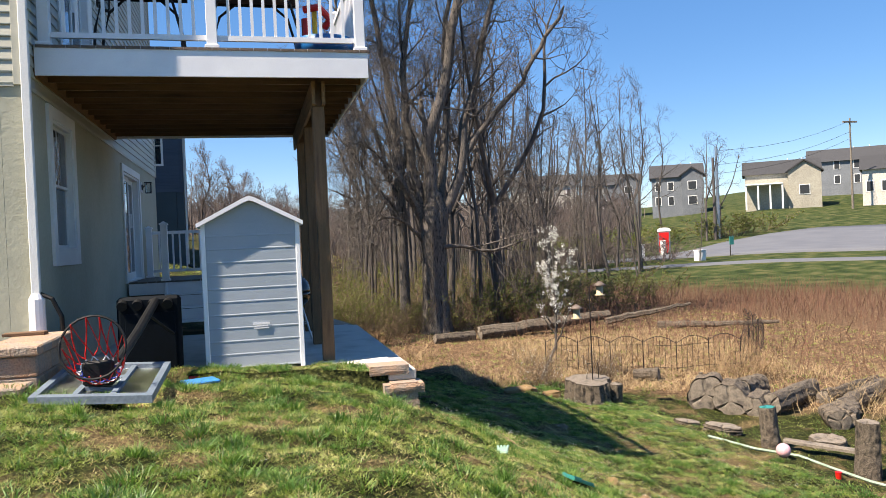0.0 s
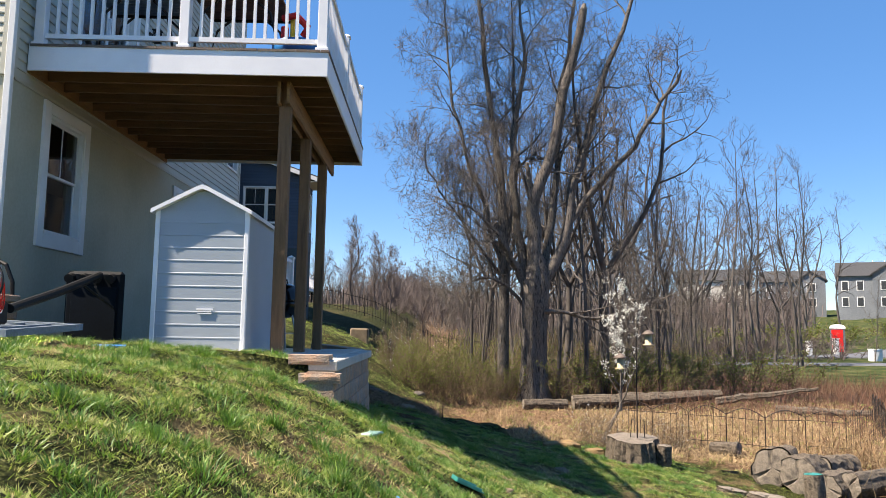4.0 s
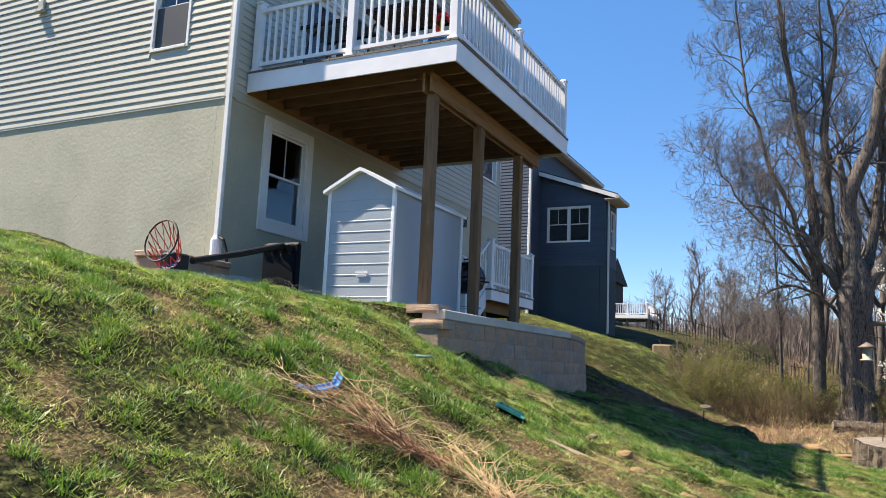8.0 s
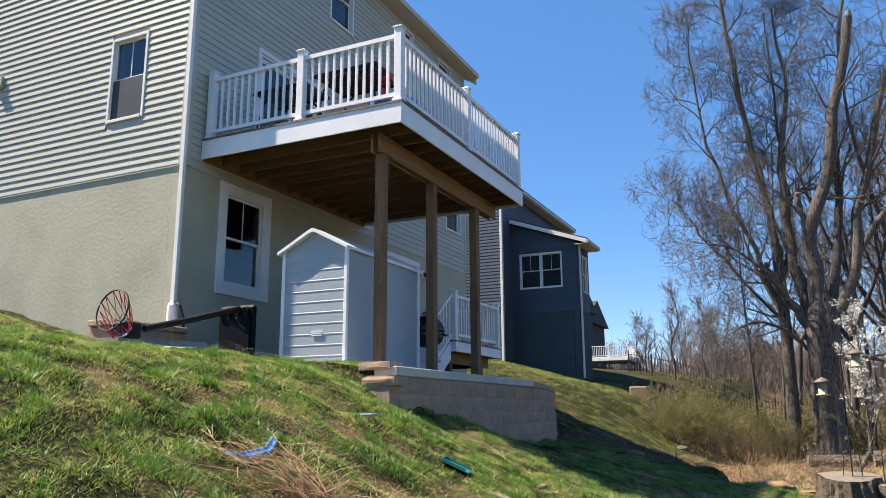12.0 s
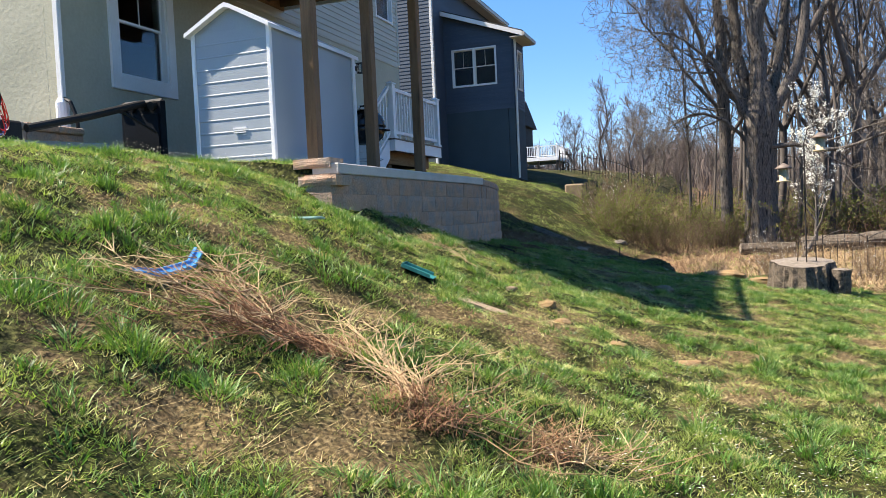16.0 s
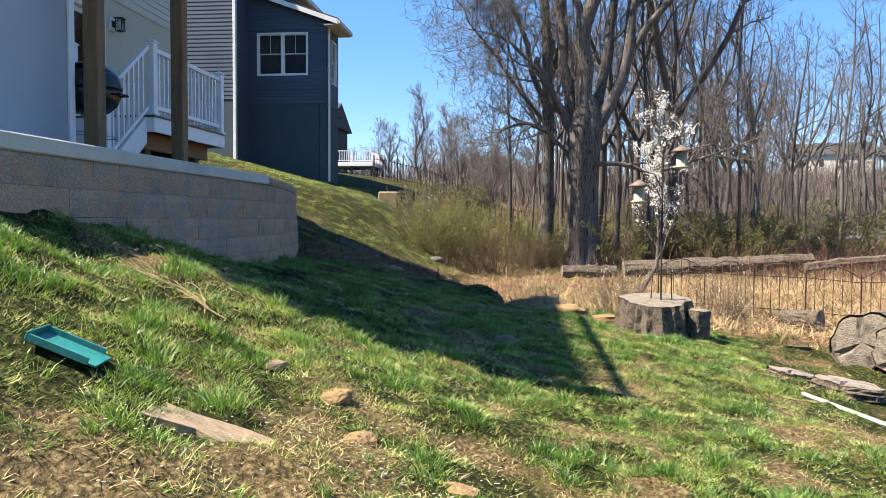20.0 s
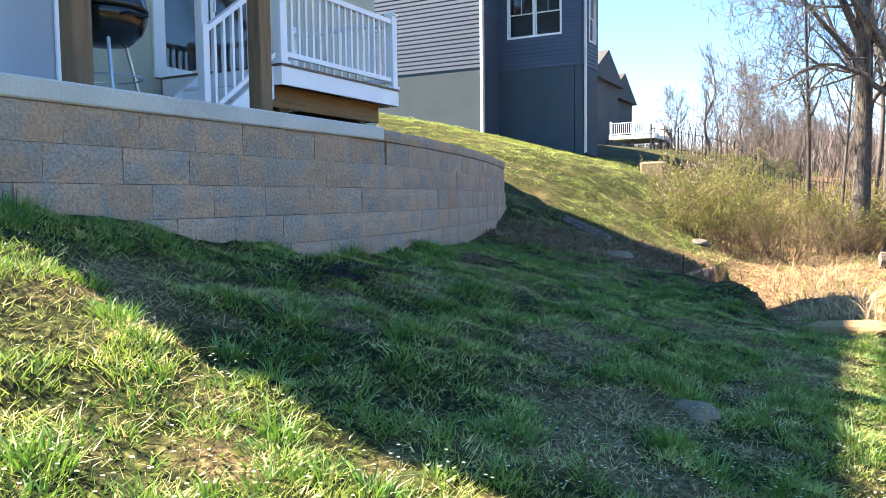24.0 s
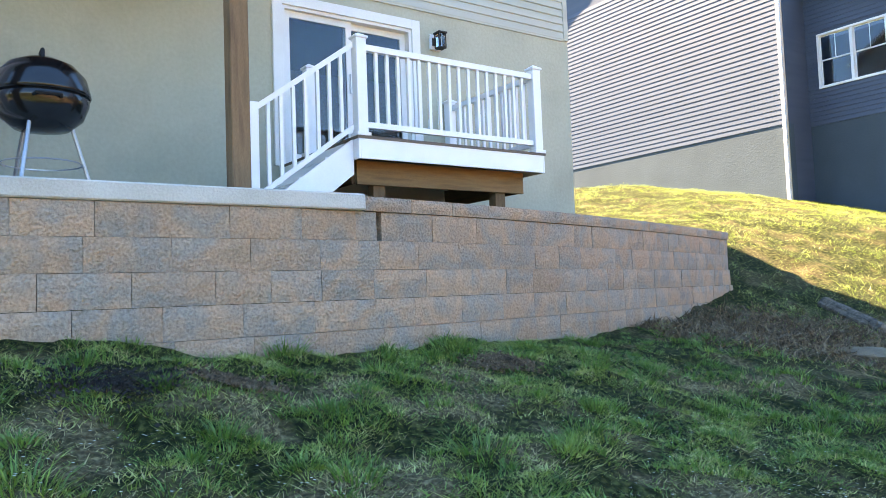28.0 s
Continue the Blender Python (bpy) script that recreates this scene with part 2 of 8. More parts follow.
M["rust"] = material("brown_metal_lid", [(0.34, 0.29, 0.26), (0.44, 0.39, 0.35)], 8, 40, 0.6, 0.1)
M["edging"] = material("dull_green_edging", [(0.46, 0.54, 0.47), (0.60, 0.67, 0.60)], 6, 40, 0.7, 0.2)
M["far_twig"] = material("hazy_far_twigs", [(0.32, 0.28, 0.265), (0.43, 0.385, 0.365)], 0.3, 5, 0.95, 0.0, vary=0.1)
M["deep_grass"] = material("deep_green_tufts", [(0.17, 0.31, 0.11), (0.30, 0.46, 0.19), (0.52, 0.61, 0.32)], 5.5, 6, 0.48, 0.0, island=0.6, spread=0.34, spec=0.5)
M["root"] = material("reddish_roots", [(0.30, 0.20, 0.14), (0.52, 0.38, 0.27), (0.40, 0.28, 0.20)], 3, 20, 0.9, 0.0, island=0.3)
M["mulch"] = material("dark_leaf_bits", [(0.09, 0.08, 0.08), (0.18, 0.15, 0.13)], 6, 50, 0.95, 0.5)


def let_light_through(m, tint, share):
    """Thin leaves pass part of the light on."""
    n, l = m.node_tree.nodes, m.node_tree.links
    b = n["Principled BSDF"]
    out = n["Material Output"]
    tr = n.new("ShaderNodeBsdfTranslucent")
    tr.inputs["Color"].default_value = srgb(*tint)
    mx = n.new("ShaderNodeMixShader")
    mx.inputs["Fac"].default_value = share
    l.new(b.outputs[0], mx.inputs[1])
    l.new(tr.outputs[0], mx.inputs[2])
    l.new(mx.outputs[0], out.inputs["Surface"])


let_light_through(M["grass"], (0.52, 0.64, 0.26), 0.38)
let_light_through(M["deep_grass"], (0.36, 0.52, 0.18), 0.3)
let_light_through(M["dry_grass"], (0.76, 0.68, 0.46), 0.3)
let_light_through(M["shrub_leaf"], (0.50, 0.55, 0.22), 0.35)
let_light_through(M["blossom"], (0.92, 0.92, 0.88), 0.35)


def glass_material(name, tint, rough=0.0):
    m = bpy.data.materials.new(name)
    m.use_nodes = True
    b = m.node_tree.nodes["Principled BSDF"]
    b.inputs["Base Color"].default_value = tint
    b.inputs["Transmission Weight"].default_value = 1.0
    b.inputs["Roughness"].default_value = rough
    b.inputs["IOR"].default_value = 1.5
    return m


M["glass"] = glass_material("window_glass", (0.55, 0.62, 0.68, 1))
M["acrylic"] = glass_material("scuffed_acrylic", (0.80, 0.84, 0.85, 1), 0.3)
M["screen"] = material("insect_screen", [(0.16, 0.17, 0.18), (0.20, 0.21, 0.22)], 2, 200, 0.5, 0.1)


def lawn_material():
    """Lawn soil and thatch: green, straw and bare earth in patches, woodland litter beyond the lawn, far fields."""
    m = bpy.data.materials.new("lawn_and_litter")
    m.use_nodes = True
    n, l = m.node_tree.nodes, m.node_tree.links
    bsdf = n["Principled BSDF"]
    bsdf.inputs["Roughness"].default_value = 0.95
    bsdf.inputs["Specular IOR Level"].default_value = 0.1
    co = n.new("ShaderNodeTexCoord")

    def noise_of(scale, detail=5):
        t = n.new("ShaderNodeTexNoise")
        t.inputs["Scale"].default_value = scale
        t.inputs["Detail"].default_value = detail
        l.new(co.outputs["Object"], t.inputs["Vector"])
        return t.outputs["Fac"]

    def ramp_of(fac, stops):
        r = n.new("ShaderNodeValToRGB")
        e = r.color_ramp.elements
        e[0].position, e[0].color = stops[0][0], srgb(*stops[0][1])
        e[1].position, e[1].color = stops[-1][0], srgb(*stops[-1][1])
        for p, c in stops[1:-1]:
            q = e.new(p)
            q.color = srgb(*c)
        l.new(fac, r.inputs["Fac"])
        return r.outputs["Color"]

    def mixed(fac, a, b):
        x = n.new("ShaderNodeMix")
        x.data_type = 'RGBA'
        l.new(fac, x.inputs["Factor"])
        l.new(a, x.inputs["A"])
        l.new(b, x.inputs["B"])
        return x.outputs["Result"]

    # green tones darkened: shade in the gaps between blades is put into this colour
    green = ramp_of(noise_of(26, 6), [(0.3, (0.07, 0.08, 0.04)), (0.5, (0.15, 0.17, 0.075)), (0.7, (0.32, 0.33, 0.18))])
    straw = ramp_of(noise_of(40, 6), [(0.3, (0.21, 0.17, 0.12)), (0.5, (0.37, 0.31, 0.22)), (0.7, (0.56, 0.49, 0.36))])
    litter = ramp_of(noise_of(14, 8), [(0.3, (0.22, 0.17, 0.13)), (0.5, (0.38, 0.30, 0.23)), (0.7, (0.53, 0.44, 0.34))])
    field = ramp_of(noise_of(0.9, 9), [(0.35, (0.15, 0.20, 0.10)), (0.5, (0.225, 0.265, 0.14)), (0.65, (0.33, 0.33, 0.21))])
    patch = n.new("ShaderNodeMapRange")
    patch.inputs["From Min"].default_value, patch.inputs["From Max"].default_value = 0.60, 0.80
    l.new(noise_of(1.7, 8), patch.inputs["Value"])
    at0 = n.new("ShaderNodeAttribute")
    at0.attribute_name = "bare"
    lawn = mixed(at0.outputs["Fac"], mixed(patch.outputs[0], green, straw), straw)
    at = n.new("ShaderNodeAttribute")
    at.attribute_name = "wild"
    at2 = n.new("ShaderNodeAttribute")
    at2.attribute_name = "far"
    ground_colour = mixed(at2.outputs["Fac"], mixed(at.outputs["Fac"], lawn, litter), field)
    l.new(ground_colour, bsdf.inputs["Base Color"])
    bp = n.new("ShaderNodeBump")
    bp.inputs["Strength"].default_value = 0.7
    bp.inputs["Distance"].default_value = 0.05
    l.new(noise_of(34, 8), bp.inputs["Height"])
    l.new(bp.outputs["Normal"], bsdf.inputs["Normal"])
    return m


M["lawn"] = lawn_material()


# ---- building blocks ----
def mesh_object(name, bm, mat, smooth=False):
    me = bpy.data.meshes.new(name)
    bm.to_mesh(me)
    bm.free()
    for k in (mat if isinstance(mat, (list, tuple)) else [mat]):
        me.materials.append(k)
    if smooth:
        me.polygons.foreach_set("use_smooth", [True] * len(me.polygons))
    return new(name, me)


def part(name, bm, mat, parent, label="", smooth=False):
    ob = mesh_object(name, bm, mat, smooth)
    ob.parent = parent
    if label:
        ob["label"] = label
    return ob


def thing(name, label, category, group="", kind="", at=(0, 0, 0), turn=0.0):
    e = new(name)
    e.empty_display_size = 0.2
    e.matrix_basis = pose(at[0], at[1], at[2], 0, 0, turn)
    return tagged(e, label, category, group, kind)


def box(bm, a, b, bevel=0.0):
    """Adds a box between two corners, with small bevels where asked."""
    lo = [min(p, q) for p, q in zip(a, b)]
    hi = [max(p, q) for p, q in zip(a, b)]
    vs = [bm.verts.new((x, y, z)) for x in (lo[0], hi[0]) for y in (lo[1], hi[1]) for z in (lo[2], hi[2])]
    fs = [bm.faces.new([vs[i] for i in q]) for q in ((0, 1, 3, 2), (4, 6, 7, 5), (0, 4, 5, 1), (2, 3, 7, 6), (0, 2, 6, 4), (1, 5, 7, 3))]
    if bevel:
        edges = {e for f in fs for e in f.edges}
        bmesh.ops.bevel(bm, geom=list(edges), offset=bevel, segments=1, affect='EDGES')
    return vs


def one_box(a, b, bevel=0.0):
    bm = bmesh.new()
    box(bm, a, b, bevel)
    return bm


def prism(bm, ring, way):
    """Adds a solid made by pushing a ring of points along a vector."""
    w = Vector(way)
    a = [bm.verts.new(p) for p in ring]
    b = [bm.verts.new(Vector(p) + w) for p in ring]
    bm.faces.new(a[::-1])
    bm.faces.new(b)
    for i in range(len(ring)):
        j = (i + 1) % len(ring)
        bm.faces.new((a[i], a[j], b[j], b[i]))


def tube(bm, pts, radii, sides=6, cap=True):
    """Adds a round bar along points."""
    rings = []
    pts = [Vector(p) for p in pts]
    if not isinstance(radii, (list, tuple)):
        radii = [radii] * len(pts)
    for i, p in enumerate(pts):
        d = (pts[min(i + 1, len(pts) - 1)] - pts[max(i - 1, 0)]).normalized()
        u = d.cross(Vector((0, 0, 1)) if abs(d.z) < 0.9 else Vector((1, 0, 0))).normalized()
        v = d.cross(u)
        rings.append([bm.verts.new(p + (u * math.cos(k * math.tau / sides) + v * math.sin(k * math.tau / sides)) * radii[i]) for k in range(sides)])
    for a, b in zip(rings, rings[1:]):
        for k in range(sides):
            bm.faces.new((a[k], a[(k + 1) % sides], b[(k + 1) % sides], b[k]))
    if cap:
        bm.faces.new(rings[0][::-1])
        bm.faces.new(rings[-1])


def one_tube(pts, radii, sides=8):
    bm = bmesh.new()
    tube(bm, pts, radii, sides)
    bmesh.ops.recalc_face_normals(bm, faces=bm.faces)
    return bm


def lathe(bm, profile, centre=(0, 0, 0), sides=20):
    rings = []
    for r, z in profile:
        rings.append([bm.verts.new((centre[0] + r * math.cos(k * math.tau / sides), centre[1] + r * math.sin(k * math.tau / sides), centre[2] + z)) for k in range(sides)])
    for a, b in zip(rings, rings[1:]):
        for k in range(sides):
            bm.faces.new((a[k], a[(k + 1) % sides], b[(k + 1) % sides], b[k]))
    bm.faces.new(rings[0][::-1])
    bm.faces.new(rings[-1])


def arrays_object(name, verts, faces, mat, smooth=False):
    """A mesh straight from arrays: verts (n, 3), faces (m, k)."""
    me = bpy.data.meshes.new(name)
    nv, (nf, k) = len(verts), faces.shape
    me.vertices.add(nv)
    me.vertices.foreach_set("co", np.ascontiguousarray(verts, dtype=np.float32).ravel())
    me.loops.add(nf * k)
    me.polygons.add(nf)
    me.loops.foreach_set("vertex_index", np.ascontiguousarray(faces, dtype=np.int32).ravel())
    me.polygons.foreach_set("loop_start", np.arange(0, nf * k, k, dtype=np.int32))
    me.polygons.foreach_set("loop_total", np.full(nf, k, dtype=np.int32))
    if smooth:
        me.polygons.foreach_set("use_smooth", np.ones(nf, dtype=bool))
    me.update(calc_edges=True)
    me.materials.append(mat)
    return new(name, me)


# ---- the lie of the land ----
ROW_Y = [5.3, 7.0, 11.0, 14.5, 18.0, 24.0]
ROWS = [
    ([-30, -4, -1.6, 0, 1.6, 2.5, 3.2, 3.9, 4.6, 5.1, 5.6, 6.2, 6.9, 8.2, 10.5], [1.9, 1.22, 0.74, 0.26, 0.13, 0.05, -0.10, -0.45, -0.83, -1.12, -1.33, -1.55, -1.78, -1.98, -2.27]),
    ([-30, 0, 2.5, 3.3, 4.0, 5.0, 5.6, 6.2, 6.9, 8.2, 10.5], [1.2, 0.1, 0.0, -0.25, -0.66, -1.12, -1.33, -1.54, -1.76, -1.97, -2.27]),
    ([-30, 0, 3.3, 4.2, 5.5, 6.5, 8.2, 10.5], [0.2, -0.9, -0.98, -1.09, -1.40, -1.60, -1.88, -2.27]),
    ([-30, 0, 2.9, 4.0, 5.5, 6.5, 8.2, 10.5], [0.4, -0.6, -1.06, -1.26, -1.62, -1.80, -1.95, -2.18]),
    ([-30, -5, 0, 1.0, 2.0, 2.7, 3.7, 4.9, 5.6, 8.2, 10.5], [2.2, 1.0, 0.25, -0.15, -0.70, -1.02, -1.34, -2.05, -2.38, -2.1, -1.98]),
    ([-30, -5, -3.3, -0.5, 1.0, 2.0, 3.0, 4.0, 5.2, 8.2, 10.5], [3.1, 1.9, 1.50, 0.72, 0.38, 0.0, -0.7, -1.40, -1.90, -2.0, -2.0]),
]
WALL_NEAR, WALL_FAR, SLAB_Y = 6.47, 17.7, 7.08


LATTICE = np.random.default_rng(12).random((256, 256))


def value_noise(x, y, s, seed=0):
    """Smooth blotches between 0 and 1."""
    u, v = np.asarray(x, float) * s / 3 + seed * 37.7, np.asarray(y, float) * s / 3 + seed * 11.3
    u, v = 0.9 * u + 0.44 * v, 0.9 * v - 0.44 * u
    i, j = np.floor(u).astype(int), np.floor(v).astype(int)
    p, q = u - i, v - j
    p, q = p * p * (3 - 2 * p), q * q * (3 - 2 * q)
    k = LATTICE
    i0, i1, j0, j1 = i % 256, (i + 1) % 256, j % 256, (j + 1) % 256
    return (k[i0, j0] * (1 - p) + k[i1, j0] * p) * (1 - q) + (k[i0, j1] * (1 - p) + k[i1, j1] * p) * q


def hummocks(x, y):
    """Knolls and dips of the tussocky lawn, a hand or two wide."""
    k = np.clip((30 - np.hypot(np.asarray(x) - 5, np.asarray(y) - 6)) / 8, 0, 1)
    return k * (0.075 * (value_noise(x, y, 6.5, 8) - 0.5) + 0.07 * (value_noise(x, y, 14.0, 9) - 0.5))


def wall_x(y):
    """The face of the block wall: straight along the patio, then bending in towards the house."""
    return 3.68 - 0.0918 * np.maximum(np.asarray(y) - 10.8, 0) ** 1.5


def height(x, y, step=True):
    x, y = np.asarray(x, float), np.asarray(y, float)
    lines = np.array([sum(np.interp(x + d, r[0], r[1]) for d in (-0.3, 0.0, 0.3)) / 3 for r in ROWS])
    yy = np.clip(y, ROW_Y[0], ROW_Y[-1])
    k = np.clip(np.searchsorted(ROW_Y, yy, side="right") - 1, 0, len(ROW_Y) - 2)
    a = (yy - np.array(ROW_Y)[k]) / (np.array(ROW_Y)[k + 1] - np.array(ROW_Y)[k])
    a = a * a * (3 - 2 * a)
    flat = lines.reshape(len(ROWS), -1)
    idx = np.arange(flat.shape[1])
    z = (flat[k.ravel(), idx] * (1 - a.ravel()) + flat[k.ravel() + 1, idx] * a.ravel()).reshape(x.shape)
    # towards the lots beyond, the lawn climbs slowly
    z = z + np.clip((y - 30) / 28, 0, 1) * np.interp(x, [-6, -1, 6, 16], [0.3, 1.5, 1.5, 0.0])
    # the open field, the road and the hill
    out = np.hypot(x - 5, y)
    hill = np.interp(out, [18, 30, 45, 60, 75, 110, 180, 260, 420], [0, -0.1, 0.2, 1.0, 1.5, 4.0, 10.5, 15, 18])
    side = np.clip((np.degrees(np.arctan2(x - 5, np.maximum(y, 0.1))) - 8) / 28, 0, 1)
    az = np.degrees(np.arctan2(x - 5, np.maximum(y, 0.1)))
    ridge = np.interp(out, [62, 90, 130, 200, 300, 420], [0, 1.6, 4.6, 9.0, 12, 13]) * np.clip((az + 9) / 8, 0, 1)
    z = z + np.maximum(hill * side, ridge * (y > 0))
    z = z + hummocks(x, y)
    # the ditch beside the small curved wall, banked up behind it
    off = x - np.interp(y, [14.7, 15.1, 15.9, 17.1, 18.4, 19.4, 20.3], [6.30, 5.85, 5.4, 5.02, 4.84, 4.86, 4.98])
    along = np.clip((y - 14.1) / 0.8, 0, 1) * np.clip((21.5 - y) / 1.2, 0, 1)
    z = z - along * 0.30 * np.clip(off / 0.06, 0, 1) * np.clip((1.9 - off) / 1.2, 0, 1)
    z = z + along * 0.14 * np.clip((off + 1.1) / 0.9, 0, 1) * (off < 0.03)
    if step:
        inside = (x < wall_x(y) - 0.15) & (y > WALL_NEAR + 0.13) & (y < WALL_FAR)
        z = np.where(inside & (y < SLAB_Y), np.interp(x, [-4, 0, 1.6, 2.6, 3.2, 3.5], [1.2, 0.17, 0.11, 0.06, 0.0, -0.12]) + hummocks(x, y) * 0.5, z)
        up = inside & (y >= SLAB_Y)
        z = np.where(up, np.where(y < 12.3, -0.13, -0.2 + np.clip((1.2 - x) / 3, 0, 1) * 0.3), z)
    return z


def wildness(x, y):
    """Where the lawn ends and leaf litter begins."""
    edge = np.interp(y, [-20, 0, 6, 11, 13.2, 16, 20, 26, 60], [40, 30, 17, 13.0, 10.6, 6.5, 5.2, 4.3, 4.0])
    w = np.clip((x - edge) / 1.2 + 0.5, 0, 1)
    out = np.hypot(x - 5, y)
    return w, np.clip((out - np.interp(x, [5, 15, 25], [95, 60, 36])) / 5, 0, 1) * np.clip((x - 8) / 8, 0, 1)


def bareness(x, y):
    """Bare, straw-covered spots in the lawn, a few hands wide, between 0 and 1."""
    v = 0.28 * value_noise(x, y, 4.4, 1) + 0.4 * value_noise(x, y, 8.0, 2) + 0.32 * value_noise(x, y, 17.0, 4)
    return np.where(np.asarray(y) > 16, 0.3, 0.8) * np.clip((v - 0.57) * 9 + 0.22 + 0.06 * np.clip((np.asarray(x) - 4.8) / 1.5, 0, 1), 0, 1)


def axis(dense_lo, dense_hi, step, lo, hi):
    mid = np.arange(dense_lo, dense_hi + step / 2, step)
    n_lo, n_hi = 38, 52
    q = np.linspace(0, 1, n_lo)[1:]
    left = dense_lo - (dense_lo - lo) * (q ** 2.6) - q * 1.0
    q = np.linspace(0, 1, n_hi)[1:]
    right = dense_hi + (hi - dense_hi) * (q ** 2.6) + q * 1.0
    return np.concatenate([left[::-1], mid, right])


gx, gy = axis(-6, 13, 0.08, -420, 600), axis(-4, 23, 0.08, -420, 640)
GX, GY = np.meshgrid(gx, gy)
GZ = height(GX, GY)
near = np.clip(1 - np.hypot(GX - 5, GY - 6) / 40, 0, 1)
rough_ground = np.random.normal(0, 0.007, GX.shape)
upper = (GX < wall_x(GY) - 0.15) & (GY > SLAB_Y - 0.1) & (GY < WALL_FAR)
GZ = GZ + np.where(upper, 0, rough_ground * near)
nx, ny = len(gx), len(gy)
ii = (np.arange(ny - 1)[:, None] * nx + np.arange(nx - 1)[None, :]).ravel()
ground = arrays_object("ground", np.stack([GX, GY, GZ], -1).reshape(-1, 3), np.stack([ii, ii + 1, ii + nx + 1, ii + nx], 1), M["lawn"], True)
wild, far_field = wildness(GX, GY)
wild = np.clip(wild + (np.random.rand(*wild.shape) - 0.5) * 0.5 * (wild > 0.02) * (wild < 0.98), 0, 1)
bank = np.exp(-((GX - (3.4 + (GY - 16) * 0.42)) / 0.75) ** 2) * ((GY > 14.8) & (GY < 20.5))
for nm, arr in (("wild", np.clip(wild + bank * 0.8, 0, 1)), ("far", far_field), ("bare", bareness(GX, GY))):
    la = ground.data.attributes.new(nm, 'FLOAT', 'POINT')
    la.data.foreach_set("value", arr.astype(np.float32).ravel())
tagged(ground, "sloping green lawn with straw patches running into leaf litter", "lawn", kind="structure")


def ground_z(x, y):
    return float(height(np.array([x]), np.array([y]))[0])


# ---- walls with openings ----
class Face:
    """A wall face: u runs along it, v up, w outwards."""

    def __init__(self, origin, along, out):
        self.o, self.a, self.n = Vector(origin), Vector(along), Vector(out)

    def at(self, u, v, w=0.0):
        return self.o + self.a * u + Vector((0, 0, v)) + self.n * w

    def block(self, bm, u0, u1, v0, v1, w0, w1, bevel=0.0):
        p, q = self.at(u0, v0, w0), self.at(u1, v1, w1)
        return box(bm, p, q, bevel)


def pieces(u0, u1, holes, v0, v1):
    """The stretches of a course that no opening takes away."""
    cuts = [(u0, u1)]
    for a, b, c, d in holes:
        if c < v1 - 0.001 and d > v0 + 0.001:
            cuts = [s for p, q in cuts for s in ((p, min(q, a)), (max(p, b), q)) if s[1] - s[0] > 0.01]
    return cuts


def wall_body(bm, face, u0, u1, v0, v1, holes, thick=0.2, w=0.0):
    levels = sorted({v0, v1} | {h for x in holes for h in (x[2], x[3]) if v0 < h < v1})
    for a, b in zip(levels, levels[1:]):
        for p, q in pieces(u0, u1, holes, a, b):
            face.block(bm, p, q, a, b, w - thick, w)


def wall_pieces(name, face, u0, u1, v0, v1, holes, mat, parent, label="", thick=0.2, w=0.0):
    """A pierced wall as its solid pieces, each a part; gives back the largest."""
    best, area = None, 0
    levels = sorted({v0, v1} | {h for x in holes for h in (x[2], x[3]) if v0 < h < v1})
    for a, b in zip(levels, levels[1:]):
        for p, q in pieces(u0, u1, holes, a, b):
            bm = bmesh.new()
            face.block(bm, p, q, a, b, w - thick, w)
            ob = part(name, bm, mat, parent, label)
            if (q - p) * (b - a) > area:
                best, area = ob, (q - p) * (b - a)
    return best


def siding_courses(face, parent, u0, u1, v0, v1, holes, mat, step=0.114, slope=None, lap=0.020):
    """Lapped boards; slope(v) trims both ends under a gable."""
    v = v0
    while v < v1 - 0.02:
        t = min(v + step, v1)
        lo, hi = (u0, u1) if slope is None else slope(t)
        lo, hi = max(lo, u0), min(hi, u1)
        if hi - lo > 0.05:
            for p, q in pieces(lo, hi, holes, v, t):
                bm = bmesh.new()
                ring = [face.at(p, v, 0.003), face.at(p, v, lap), face.at(p, v + 0.012, lap + 0.002), face.at(p, t, 0.006), face.at(p, t, 0.003)]
                prism(bm, ring, face.a * (q - p))
                bmesh.ops.recalc_face_normals(bm, faces=bm.faces)
                part("siding_board", bm, mat, parent)
        v = t


